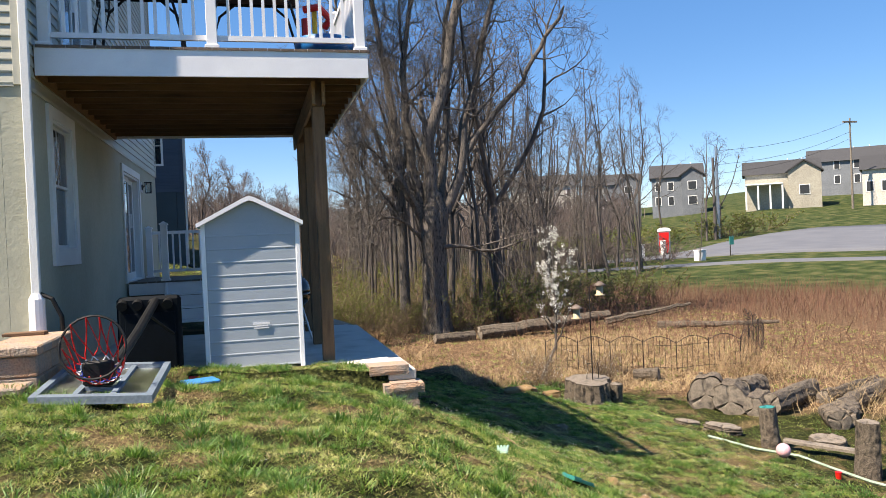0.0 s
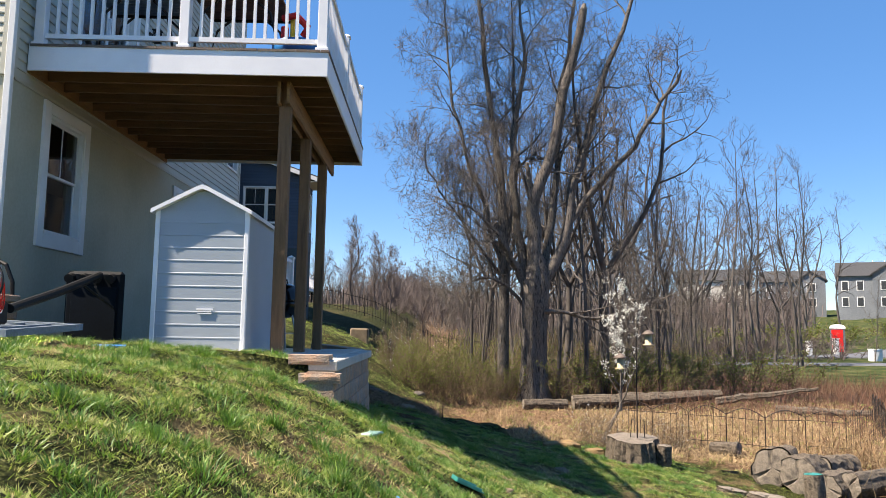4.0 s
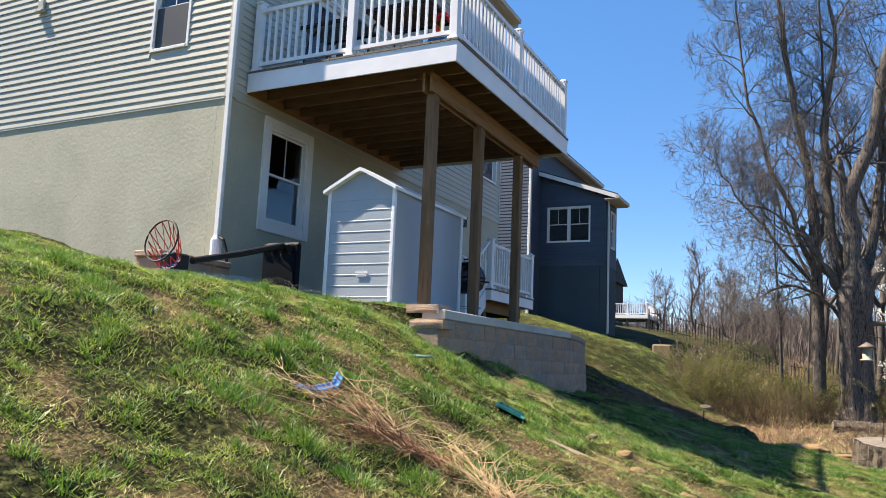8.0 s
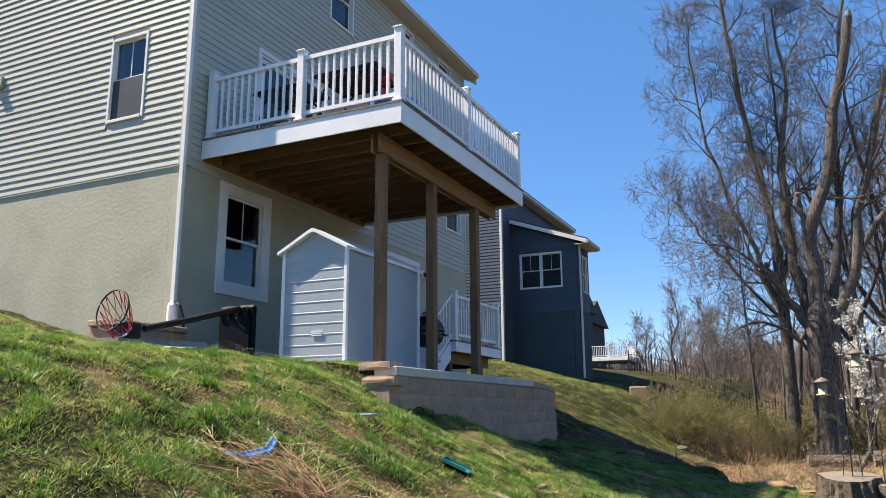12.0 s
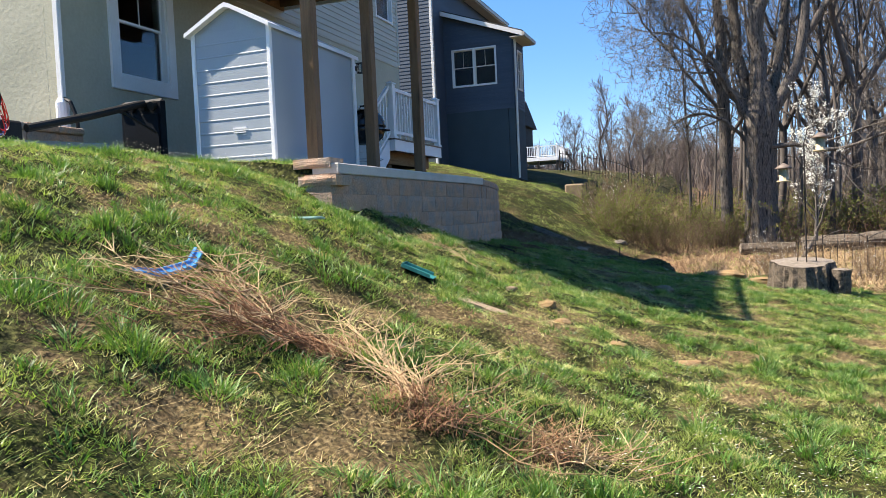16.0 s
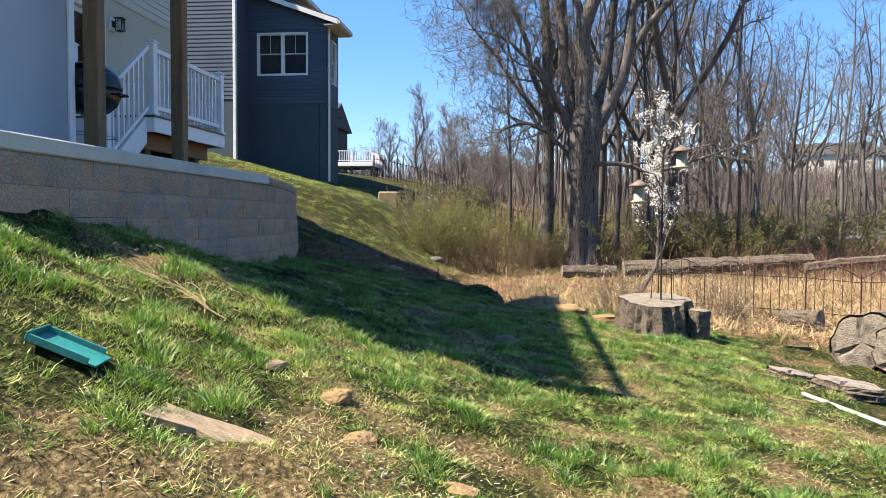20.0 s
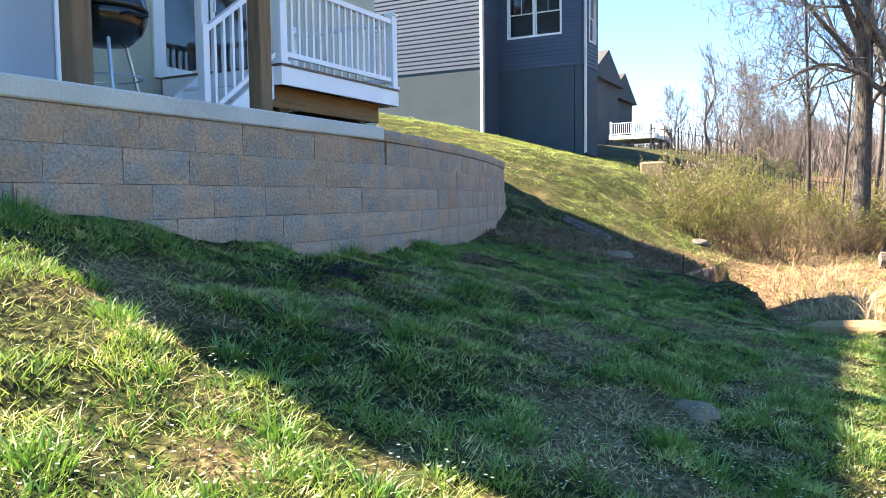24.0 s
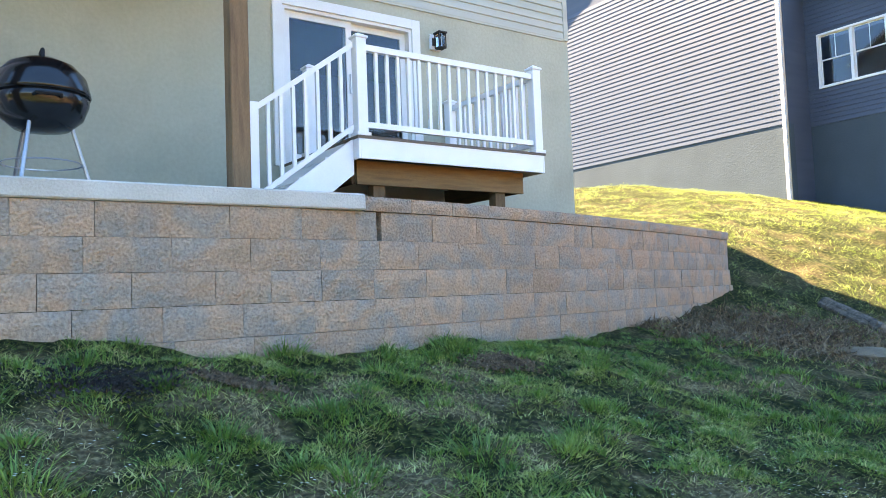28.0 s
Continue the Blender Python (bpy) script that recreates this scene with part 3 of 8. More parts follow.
def window_unit(name, face, u0, u1, v0, v1, trim=0.045, label="", proud=0.03, muntin=True, twin=False, screen=True, depth=0.1):
    """A double-hung vinyl window: frame, two sashes, panes, muntin and insect screen."""
    w = thing(name, label or "white vinyl double-hung window in the house wall", "window", "house windows", "structure")
    bm = bmesh.new()
    face.block(bm, u0, u0 + trim, v0, v1, -depth, proud, 0.004)
    face.block(bm, u1 - trim, u1, v0, v1, -depth, proud, 0.004)
    face.block(bm, u0 + trim, u1 - trim, v1 - trim, v1, -depth, proud - 0.002, 0.004)
    face.block(bm, u0 + trim, u1 - trim, v0, v0 + trim, -depth, proud + 0.01, 0.004)
    part("window_frame", bm, M["white_trim"], w)
    halves = [(u0 + trim, u1 - trim)]
    if twin:
        m = (u0 + u1) / 2
        part("mullion", (lambda b: (face.block(b, m - 0.04, m + 0.04, v0 + trim, v1 - trim, -depth + 0.01, proud - 0.004, 0.003), b)[1])(bmesh.new()), M["white_trim"], w)
        halves = [(u0 + trim, m - 0.04), (m + 0.04, u1 - trim)]
    for a, b in halves:
        vm = (v0 + v1) / 2
        for k, (c, d, back) in enumerate(((vm, v1 - trim, -0.035), (v0 + trim, vm + 0.03, -0.06))):
            s = 0.032
            bm = bmesh.new()
            face.block(bm, a, a + s, c, d, back - 0.025, back)
            face.block(bm, b - s, b, c, d, back - 0.025, back)
            face.block(bm, a + s, b - s, c, c + s, back - 0.025, back - 0.001)
            face.block(bm, a + s, b - s, d - s, d, back - 0.025, back - 0.001)
            if muntin and k == 0:
                face.block(bm, (a + b) / 2 - 0.008, (a + b) / 2 + 0.008, c + s, d - s, back - 0.02, back - 0.006)
            part("sash", bm, M["white_trim"], w)
            bm = bmesh.new()
            face.block(bm, a + s, b - s, c + s, d - s, back - 0.016, back - 0.011)
            g = part("pane", bm, M["glass"], w)
            g.visible_shadow = False
    return w

# ---- our house ----
HX0, HY0, HY1 = -8.2, 6.89, 16.95
EAVE, PEAK_X, PITCH = 8.55, -4.1, 0.66
SID0 = 3.02
back = Face((0, 0, 0), (0, 1, 0), (1, 0, 0))
gable = Face((0, HY0, 0), (1, 0, 0), (0, -1, 0))
far_end = Face((0, HY1, 0), (1, 0, 0), (0, 1, 0))
front = Face((HX0, 0, 0), (0, 1, 0), (-1, 0, 0))
BASE_WIN = (7.80, 8.74, 1.39, 2.84)
SLIDER = (12.40, 14.17, 0.83, 2.72)
back_holes = [BASE_WIN, SLIDER, (8.45, 10.25, 3.50, 5.45), (7.45, 8.32, 7.07, 8.40), (10.43, 11.29, 7.07, 8.40), (13.36, 13.95, 7.95, 8.40), (15.30, 16.05, 7.75, 8.40), (15.72, 16.65, 3.95, 5.3)]
gable_holes = [(-1.68, -0.89, 3.90, 5.33), (-3.91, -3.15, 6.75, 8.16)]
house = thing("house", "three-storey house with sage vinyl siding over a painted basement wall", "house")


def gable_limits(v):
    hw = (EAVE + 4.1 * PITCH - v) / PITCH
    return PEAK_X - hw, PEAK_X + hw


wall_pieces("basement_wall", back, HY0 + 0.001, HY1 - 0.001, -0.6, SID0, back_holes, M["parging"], house, "greige painted concrete wall", 0.22)
upper_back = wall_pieces("upper_wall", back, HY0 + 0.2, HY1 - 0.2, SID0, EAVE, back_holes, M["siding"], house, "sage siding wall", 0.2, -0.001)
siding_courses(back, upper_back, HY0 + 0.1, HY1 - 0.09, SID0, EAVE, back_holes, M["siding"])
bm = bmesh.new()
wall_body(bm, gable, HX0, -0.221, -0.6, SID0, [], 0.22)
part("basement_wall", bm, M["parging"], house, "greige painted concrete wall")
wall_pieces("upper_wall", gable, HX0, -0.2, SID0, EAVE, gable_holes, M["siding"], house, "sage siding wall", 0.2, -0.001)
bm = bmesh.new()
prism(bm, [(HX0 + 0.02, HY0 + 0.001, EAVE), (-0.02, HY0 + 0.001, EAVE), (PEAK_X, HY0 + 0.001, EAVE + 4.06 * PITCH)], (0, 0.2, 0))
gable_wall = part("gable_wall", bm, M["siding"], house, "sage siding gable wall")
siding_courses(gable, gable_wall, HX0, -0.085, SID0, EAVE + 4.1 * PITCH, gable_holes, M["siding"], slope=gable_limits)
bm = bmesh.new()
wall_body(bm, far_end, HX0, -0.221, -0.6, SID0, [], 0.22)
part("basement_wall", bm, M["parging"], house)
bm = bmesh.new()
wall_body(bm, far_end, HX0, -0.2, SID0, EAVE, [], 0.2)
prism(bm, [(HX0 + 0.02, HY1 - 0.2, EAVE), (-0.02, HY1 - 0.2, EAVE), (PEAK_X, HY1 - 0.2, EAVE + 4.06 * PITCH)], (0, 0.2, 0))
part("upper_wall", bm, M["siding"], house)
bm = bmesh.new()
wall_body(bm, front, HY0 + 0.221, HY1 - 0.221, -0.6, EAVE, [], 0.2)
part("front_wall", bm, M["siding"], house)
for lv in (0.78, 3.36, 6.0):
    bm = bmesh.new()
    box(bm, (HX0 + 0.2, HY0 + 0.23, lv - 0.25), (-0.23, HY1 - 0.23, lv))
    part("floor_slab", bm, M["room"], house)
bm = one_box((-3.6, HY0 + 0.23, 0.8), (-3.5, HY1 - 0.23, EAVE))
part("partition", bm, M["room"], house)
# corner posts
for face_u, a, b in ((back, HY0, HY0 + 0.1), (gable, -0.085, 0.0), (back, HY1 - 0.09, HY1)):
    bm = bmesh.new()
    face_u.block(bm, a, b, SID0 - 0.01, EAVE, -0.02, 0.028, 0.004)
    part("corner_trim", bm, M["siding"], house)
# starter strips below the siding
for face_u, a, b in ((back, HY0 + 0.1, HY1 - 0.09), (gable, HX0, -0.085)):
    bm = bmesh.new()
    for p, q in pieces(a, b, back_holes if face_u is back else [], SID0 - 0.03, SID0):
        face_u.block(bm, p, q, SID0 - 0.025, SID0, -0.01, 0.018)
    part("starter_strip", bm, M["siding"], house)

# roof
OV_E, OV_R = 0.28, 0.27


def roof_z(x):
    return EAVE + 0.20 + (4.1 - abs(x - PEAK_X)) * PITCH


bm = bmesh.new()
for s in (1, -1):
    xe = PEAK_X + s * (4.1 + OV_E)
    ring = [(PEAK_X, HY0 - OV_R, roof_z(PEAK_X)), (xe, HY0 - OV_R, roof_z(xe)), (xe, HY0 - OV_R, roof_z(xe) - 0.03), (PEAK_X, HY0 - OV_R, roof_z(PEAK_X) - 0.03)]
    prism(bm, ring, (0, HY1 - HY0 + 2 * OV_R, 0))
bmesh.ops.recalc_face_normals(bm, faces=bm.faces)
part("roof", bm, M["shingle"], house, "dark asphalt shingle roof")
for s in (1, -1):
    xe = PEAK_X + s * (4.1 + OV_E)
    for y in (HY0 - OV_R - 0.004, HY1 + OV_R - 0.02):
        bm = bmesh.new()
        ring = [(PEAK_X, y, roof_z(PEAK_X) - 0.005), (xe, y, roof_z(xe) - 0.005), (xe, y, roof_z(xe) - 0.20), (PEAK_X, y, roof_z(PEAK_X) - 0.20)]
        prism(bm, ring, (0, 0.024, 0))
        bmesh.ops.recalc_face_normals(bm, faces=bm.faces)
        part("rake_board", bm, M["white_trim"], house, "white rake board")
bm = bmesh.new()
for s in (1, -1):
    xe = PEAK_X + s * 4.1
    for y0, y1 in ((HY0 - OV_R + 0.02, HY0 + 0.0), (HY1, HY1 + OV_R - 0.02)):
        ring = [(PEAK_X, y0, roof_z(PEAK_X) - 0.17), (xe, y0, roof_z(xe) - 0.17), (xe, y0, roof_z(xe) - 0.19), (PEAK_X, y0, roof_z(PEAK_X) - 0.19)]
        prism(bm, ring, (0, y1 - y0, 0))
    x2 = PEAK_X + s * (4.1 + OV_E - 0.03)
    box(bm, (xe, HY0 - OV_R + 0.02, EAVE - 0.02), (x2, HY1 + OV_R - 0.02, EAVE - 0.005))
bmesh.ops.recalc_face_normals(bm, faces=bm.faces)
part("soffit", bm, M["soffit"], house, "beige soffit under the eave")
bm = bmesh.new()
ring = [(OV_E - 0.03, HY0 - OV_R, EAVE - 0.02), (OV_E + 0.075, HY0 - OV_R, EAVE + 0.0), (OV_E + 0.095, HY0 - OV_R, EAVE + 0.09), (OV_E - 0.03, HY0 - OV_R, EAVE + 0.09)]
prism(bm, ring, (0, HY1 - HY0 + 2 * OV_R, 0))
bmesh.ops.recalc_face_normals(bm, faces=bm.faces)
part("gutter", bm, M["soffit"], house, "aluminium gutter")
bm = bmesh.new()
box(bm, (0.0, HY0 - OV_R + 0.02, EAVE - 0.05), (OV_E - 0.02, HY0 - 0.03, EAVE - 0.021))
prism(bm, [(-0.02, HY0 - OV_R, EAVE - 0.04), (OV_E, HY0 - OV_R, EAVE - 0.04), (OV_E, HY0 - OV_R, EAVE + 0.07), (-0.02, HY0 - OV_R, EAVE + 0.25)], (0, 0.16, 0))
bmesh.ops.recalc_face_normals(bm, faces=bm.faces)
part("eave_return", bm, M["white_trim"], house, "white boxed eave end")
# downspout at the corner
ds = thing("downspout", "white aluminium downspout ending in a plastic boot", "downspout")
dx, dy = 0.035, HY0 - 0.055
bm = bmesh.new()
box(bm, (dx - 0.04, dy - 0.03, 0.95), (dx + 0.04, dy + 0.03, EAVE - 0.55), 0.008)
part("pipe", bm, M["white_trim"], ds)
part("elbow", one_tube([(dx, dy, EAVE - 0.58), (dx + 0.05, dy - 0.02, EAVE - 0.42), (dx + 0.2, dy - 0.06, EAVE - 0.2), (OV_E + 0.02, dy - 0.1, EAVE - 0.02)], 0.042, 8), M["soffit"], ds)
part("boot", one_tube([(dx, dy, 0.50), (dx, dy, 0.93), (dx, dy, 0.98)], [0.075, 0.075, 0.05], 14), M["white"], ds, "white plastic drain boot")
hose = [(dx + 0.03, dy, 0.98), (dx + 0.14, dy - 0.02, 0.93), (dx + 0.22, dy - 0.02, 0.75), (dx + 0.22, dy, 0.55), (dx + 0.16, dy, 0.42)]
part("drain_hose", one_tube(hose, 0.022, 8), M["black_plastic"], ds, "black corrugated hose")

# windows
bw = BASE_WIN
bm = bmesh.new()
for a, b, c, d in ((bw[0] - 0.14, bw[0], bw[2] - 0.16, bw[3] + 0.14), (bw[1], bw[1] + 0.14, bw[2] - 0.16, bw[3] + 0.14), (bw[0], bw[1], bw[3], bw[3] + 0.14), (bw[0], bw[1], bw[2] - 0.16, bw[2])):
    back.block(bm, a, b, c, d, -0.02, 0.035, 0.003)
w1 = window_unit("window_1", back, *bw, 0.04, "large white basement window with wide flat trim", 0.02)
part("casing", bm, M["white_trim"], w1, "wide flat white casing")
window_unit("window_2", back, 7.45, 8.32, 7.07, 8.40, 0.05)
window_unit("window_3", back, 10.43, 11.29, 7.07, 8.40, 0.05)
window_unit("window_4", back, 13.36, 13.95, 7.95, 8.40, 0.05)
window_unit("window_5", back, 15.30, 16.05, 7.75, 8.40, 0.05)
window_unit("window_6", back, 15.72, 16.65, 3.95, 5.3, 0.05)
window_unit("window_7", gable, -1.68, -0.89, 3.90, 5.33, 0.05)
window_unit("window_8", gable, -3.91, -3.15, 6.75, 8.16, 0.05)
for u0, u1, v0, v1 in ((-1.66, -0.91, 3.92, 4.62), (-3.89, -3.17, 6.77, 7.46)):
    s = thing("window_screen", "grey insect screen over the lower sash", "insect screen", "window screens")
    bm = bmesh.new()
    gable.block(bm, u0 + 0.035, u1 - 0.035, v0 + 0.03, v1, -0.02, -0.014)
    part("mesh_panel", bm, M["screen"], s)
vent = thing("wall_vent", "small vinyl vent hood on the siding", "vent")
bm = bmesh.new()
gable.block(bm, -4.45, -4.30, 5.05, 5.25, 0.02, 0.07, 0.01)
gable.block(bm, -4.47, -4.28, 5.02, 5.06, 0.02, 0.11, 0.005)
part("hood", bm, M["siding"], vent)


def slider(name, u0, u1, v0, v1, label, casing=0.12):
    d = thing(name, label, "door", kind="structure")
    bm = bmesh.new()
    for a, b, c, e in ((u0 - casing, u0, v0, v1 + casing), (u1, u1 + casing, v0, v1 + casing), (u0, u1, v1, v1 + casing)):
        back.block(bm, a, b, c, e, -0.02, 0.035, 0.003)
    part("casing", bm, M["white_trim"], d)
    bm = bmesh.new()
    for a, b, c, e in ((u0, u0 + 0.04, v0, v1), (u1 - 0.04, u1, v0, v1), (u0 + 0.04, u1 - 0.04, v1 - 0.04, v1), (u0 + 0.04, u1 - 0.04, v0, v0 + 0.04)):
        back.block(bm, a, b, c, e, -0.14, 0.01)
    part("door_frame", bm, M["white_trim"], d)
    m = (u0 + u1) / 2
    for a, b, w in ((u0 + 0.04, m + 0.04, -0.04), (m - 0.04, u1 - 0.04, -0.09)):
        bm = bmesh.new()
        s = 0.075
        for p, q, c, e in ((a, a + s, v0 + 0.04, v1 - 0.04), (b - s, b, v0 + 0.04, v1 - 0.04), (a + s, b - s, v0 + 0.04, v0 + 0.16), (a + s, b - s, v1 - 0.12, v1 - 0.04)):
            back.block(bm, p, q, c, e, w - 0.035, w)
        leaf = part("sliding_panel", bm, M["white_trim"], d)
        bm = bmesh.new()
        back.block(bm, a + s, b - s, v0 + 0.16, v1 - 0.12, w - 0.02, w - 0.014)
        part("pane", bm, M["glass"], leaf).visible_shadow = False
    bm = bmesh.new()
    back.block(bm, m - 0.0, m + 0.02, v0 + 0.95, v0 + 1.2, -0.04, 0.0, 0.004)
    part("door_handle", bm, M["white"], d)
    return d


slider("door_1", *SLIDER, "white sliding glass door above the small platform")
slider("door_2", 8.45, 10.25, 3.50, 5.45, "white sliding glass door onto the upper deck", 0.08)


def wall_lamp(y, z):
    l = thing("wall_lamp", "black lantern wall lamp on a white block", "wall lamp")
    bm = bmesh.new()
    back.block(bm, y - 0.08, y + 0.08, z - 0.1, z + 0.1, 0.0, 0.03, 0.004)
    part("mounting_block", bm, M["white_trim"], l)
    bm = bmesh.new()
    back.block(bm, y - 0.05, y + 0.05, z - 0.05, z + 0.05, 0.03, 0.05)
    tube(bm, [(0.05, y, z), (0.12, y, z + 0.06), (0.14, y, z + 0.1)], 0.01, 6)
    for sy in (-1, 1):
        for sx in (0, 1):
            box(bm, (0.09 + sx * 0.1, y + sy * 0.05 - 0.006, z - 0.1), (0.102 + sx * 0.1, y + sy * 0.05 + 0.006, z + 0.08))
    box(bm, (0.08, y - 0.065, z + 0.08), (0.215, y + 0.065, z + 0.1))
    box(bm, (0.09, y - 0.055, z - 0.115), (0.205, y + 0.055, z - 0.1))
    part("lantern_frame", bm, M["iron"], l)
    part("lantern_glass", one_box((0.105, y - 0.04, z - 0.098), (0.188, y + 0.04, z + 0.078)), M["glass"], l)


wall_lamp(14.53, 2.60)
wall_lamp(10.75, 5.0)

# ---- patio slab ----
slab = mesh_object("patio_slab", one_box((0.004, SLAB_Y + 0.02, -0.13), (3.55, 11.40, 0.0), 0.008), M["concrete"])
tagged(slab, "pale concrete patio slab behind the block wall", "patio", kind="structure")

# ---- upper deck ----
DX, DY0, DY1, DZ0, DZ1 = 3.42, 7.19, 11.85, 3.17, 3.48
deck = thing("deck", "raised deck with white vinyl railing on wooden posts", "deck")
for nm, a, b in (("fascia_near", (0.03, DY0, DZ0), (DX, DY0 + 0.025, DZ1)), ("fascia_far", (0.03, DY1 - 0.025, DZ0), (DX, DY1, DZ1)), ("fascia_front", (DX - 0.025, DY0 + 0.0255, DZ0), (DX, DY1 - 0.0255, DZ1))):
    part(nm.split("_")[0] + "_board", one_box(a, b, 0.003), M["white"], deck, "white vinyl fascia board")
k = 0
y = DY0 + 0.027
while y < DY1 - 0.06:
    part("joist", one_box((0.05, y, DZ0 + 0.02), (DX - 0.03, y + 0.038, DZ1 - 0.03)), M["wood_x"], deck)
    y += 0.405
x = 0.045
while x < DX - 0.02:
    part("deck_board", one_box((x, DY0 - 0.012, DZ1 - 0.028), (min(x + 0.138, DX + 0.012), DY1 + 0.012, DZ1 + 0.0)), M["decking"], deck)
    x += 0.143
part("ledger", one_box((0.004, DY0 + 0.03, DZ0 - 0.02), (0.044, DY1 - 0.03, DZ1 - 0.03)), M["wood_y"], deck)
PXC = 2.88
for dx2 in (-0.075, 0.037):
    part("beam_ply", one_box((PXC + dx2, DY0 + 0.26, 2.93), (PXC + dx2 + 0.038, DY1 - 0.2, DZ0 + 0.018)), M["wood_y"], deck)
for yy in (7.63, 9.16, 10.82):
    part("post", one_box((PXC - 0.068, yy - 0.068, 0.0), (PXC + 0.068, yy + 0.068, 2.93), 0.008), M["wood"], deck, "weathered wooden post")
    part("post_head", one_box((PXC - 0.036, yy - 0.068, 2.931), (PXC + 0.036, yy + 0.068, DZ0 + 0.012)), M["wood"], deck)


def rail_post(parent, x, y, z, h):
    bm = bmesh.new()
    box(bm, (x - 0.055, y - 0.055, z), (x + 0.055, y + 0.055, z + h), 0.005)
    p = part("rail_post", bm, M["white"], parent)
    bm = bmesh.new()
    box(bm, (x - 0.07, y - 0.07, z + h), (x + 0.07, y + 0.07, z + h + 0.025), 0.004)
    vs = [(x - 0.06, y - 0.06), (x + 0.06, y - 0.06), (x + 0.06, y + 0.06), (x - 0.06, y + 0.06)]
    ring = [bm.verts.new((a, b, z + h + 0.026)) for a, b in vs]
    tip = bm.verts.new((x, y, z + h + 0.065))
    for i in range(4):
        bm.faces.new((ring[i], ring[(i + 1) % 4], tip))
    part("post_cap", bm, M["white"], p)
    bm = bmesh.new()
    box(bm, (x - 0.075, y - 0.075, z), (x + 0.075, y + 0.075, z + 0.035), 0.004)
    part("post_skirt", bm, M["white"], p)


def rail_run(parent, a, b, z, top, spacing=0.125, low=0.09, drop=0.0):
    """A panel of railing between two points: two rails and square balusters; drop lowers its far end."""
    a, b = Vector(a), Vector(b)
    d = (b - a).to_2d()
    ln = d.length
    d = d / ln
    nrm = Vector((-d.y, d.x))
    for h0, h1, wd in ((low, low + 0.055, 0.022), (top - 0.06, top, 0.032)):
        bm = bmesh.new()
        ring = []
        for s, hh in ((-1, h0), (1, h0), (1, h1), (-1, h1)):
            q = a.to_2d() + nrm * wd * s
            ring.append((q.x, q.y, z + hh))
        prism(bm, ring, (d.x * ln, d.y * ln, -drop))
        bmesh.ops.recalc_face_normals(bm, faces=bm.faces)
        part("rail", bm, M["white"], parent)
    cnt = max(2, int(round(ln / spacing)))
    for i in range(1, cnt):
        t = i / cnt
        q = a.to_2d() + d * ln * t
        zz = z - drop * t
        part("baluster", one_box((q.x - 0.016, q.y - 0.016, zz + low + 0.05), (q.x + 0.016, q.y + 0.016, zz + top - 0.055)), M["white"], parent)


RT = 0.98
posts = [(0.12, DY0 + 0.075), (1.76, DY0 + 0.075), (DX - 0.075, DY0 + 0.075), (DX - 0.075, 9.49), (DX - 0.075, DY1 - 0.075), (1.76, DY1 - 0.075), (0.12, DY1 - 0.075)]
for p in posts:
    rail_post(deck, p[0], p[1], DZ1, 1.06)
for p, q in zip(posts, posts[1:]):
    d = (Vector(q) - Vector(p)).normalized() * 0.056
    rail_run(deck, Vector(p) + d, Vector(q) - d, DZ1, RT)

# ---- low platform with steps ----
PX, PY0, PY1, PZ = 1.80, 12.38, 14.73, 0.84
plat = thing("platform", "small white-railed landing with steps below the sliding door", "landing")
for a, b in (((0.03, PY0, PZ - 0.22), (PX, PY0 + 0.022, PZ)), ((PX - 0.022, PY0 + 0.0225, PZ - 0.22), (PX, PY1 - 0.0225, PZ)), ((0.03, PY1 - 0.022, PZ - 0.22), (PX, PY1, PZ))):
    part("fascia_board", one_box(a, b, 0.003), M["white"], plat, "white fascia board")
x = 0.04
while x < PX - 0.02:
    part("deck_board", one_box((x, PY0 - 0.01, PZ - 0.026), (min(x + 0.138, PX + 0.01), PY1 + 0.01, PZ + 0.001)), M["decking"], plat)
    x += 0.143
part("rim_joist", one_box((1.52, PY0 + 0.1, PZ - 0.43), (1.56, PY1 - 0.12, PZ - 0.19), 0.004), M["wood_y"], plat, "rough wooden rim beam")
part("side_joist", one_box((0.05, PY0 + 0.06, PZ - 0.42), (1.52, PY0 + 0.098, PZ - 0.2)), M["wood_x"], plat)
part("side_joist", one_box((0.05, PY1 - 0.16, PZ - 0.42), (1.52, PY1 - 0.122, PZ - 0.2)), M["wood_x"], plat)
for yy in (12.75, 14.3):
    part("post", one_box((1.40, yy - 0.07, -0.2), (1.52, yy + 0.07, PZ - 0.3), 0.006), M["wood"], plat)
for p in ((0.62, PY0 + 0.06), (PX - 0.06, PY0 + 0.06), (PX - 0.06, PY1 - 0.06), (0.10, PY1 - 0.06)):
    rail_post(plat, p[0], p[1], PZ, 0.95)
rail_run(plat, (PX - 0.06, PY0 + 0.12), (PX - 0.06, PY1 - 0.12), PZ, 0.9, 0.122)
rail_run(plat, (0.16, PY1 - 0.06), (PX - 0.12, PY1 - 0.06), PZ, 0.9, 0.122)
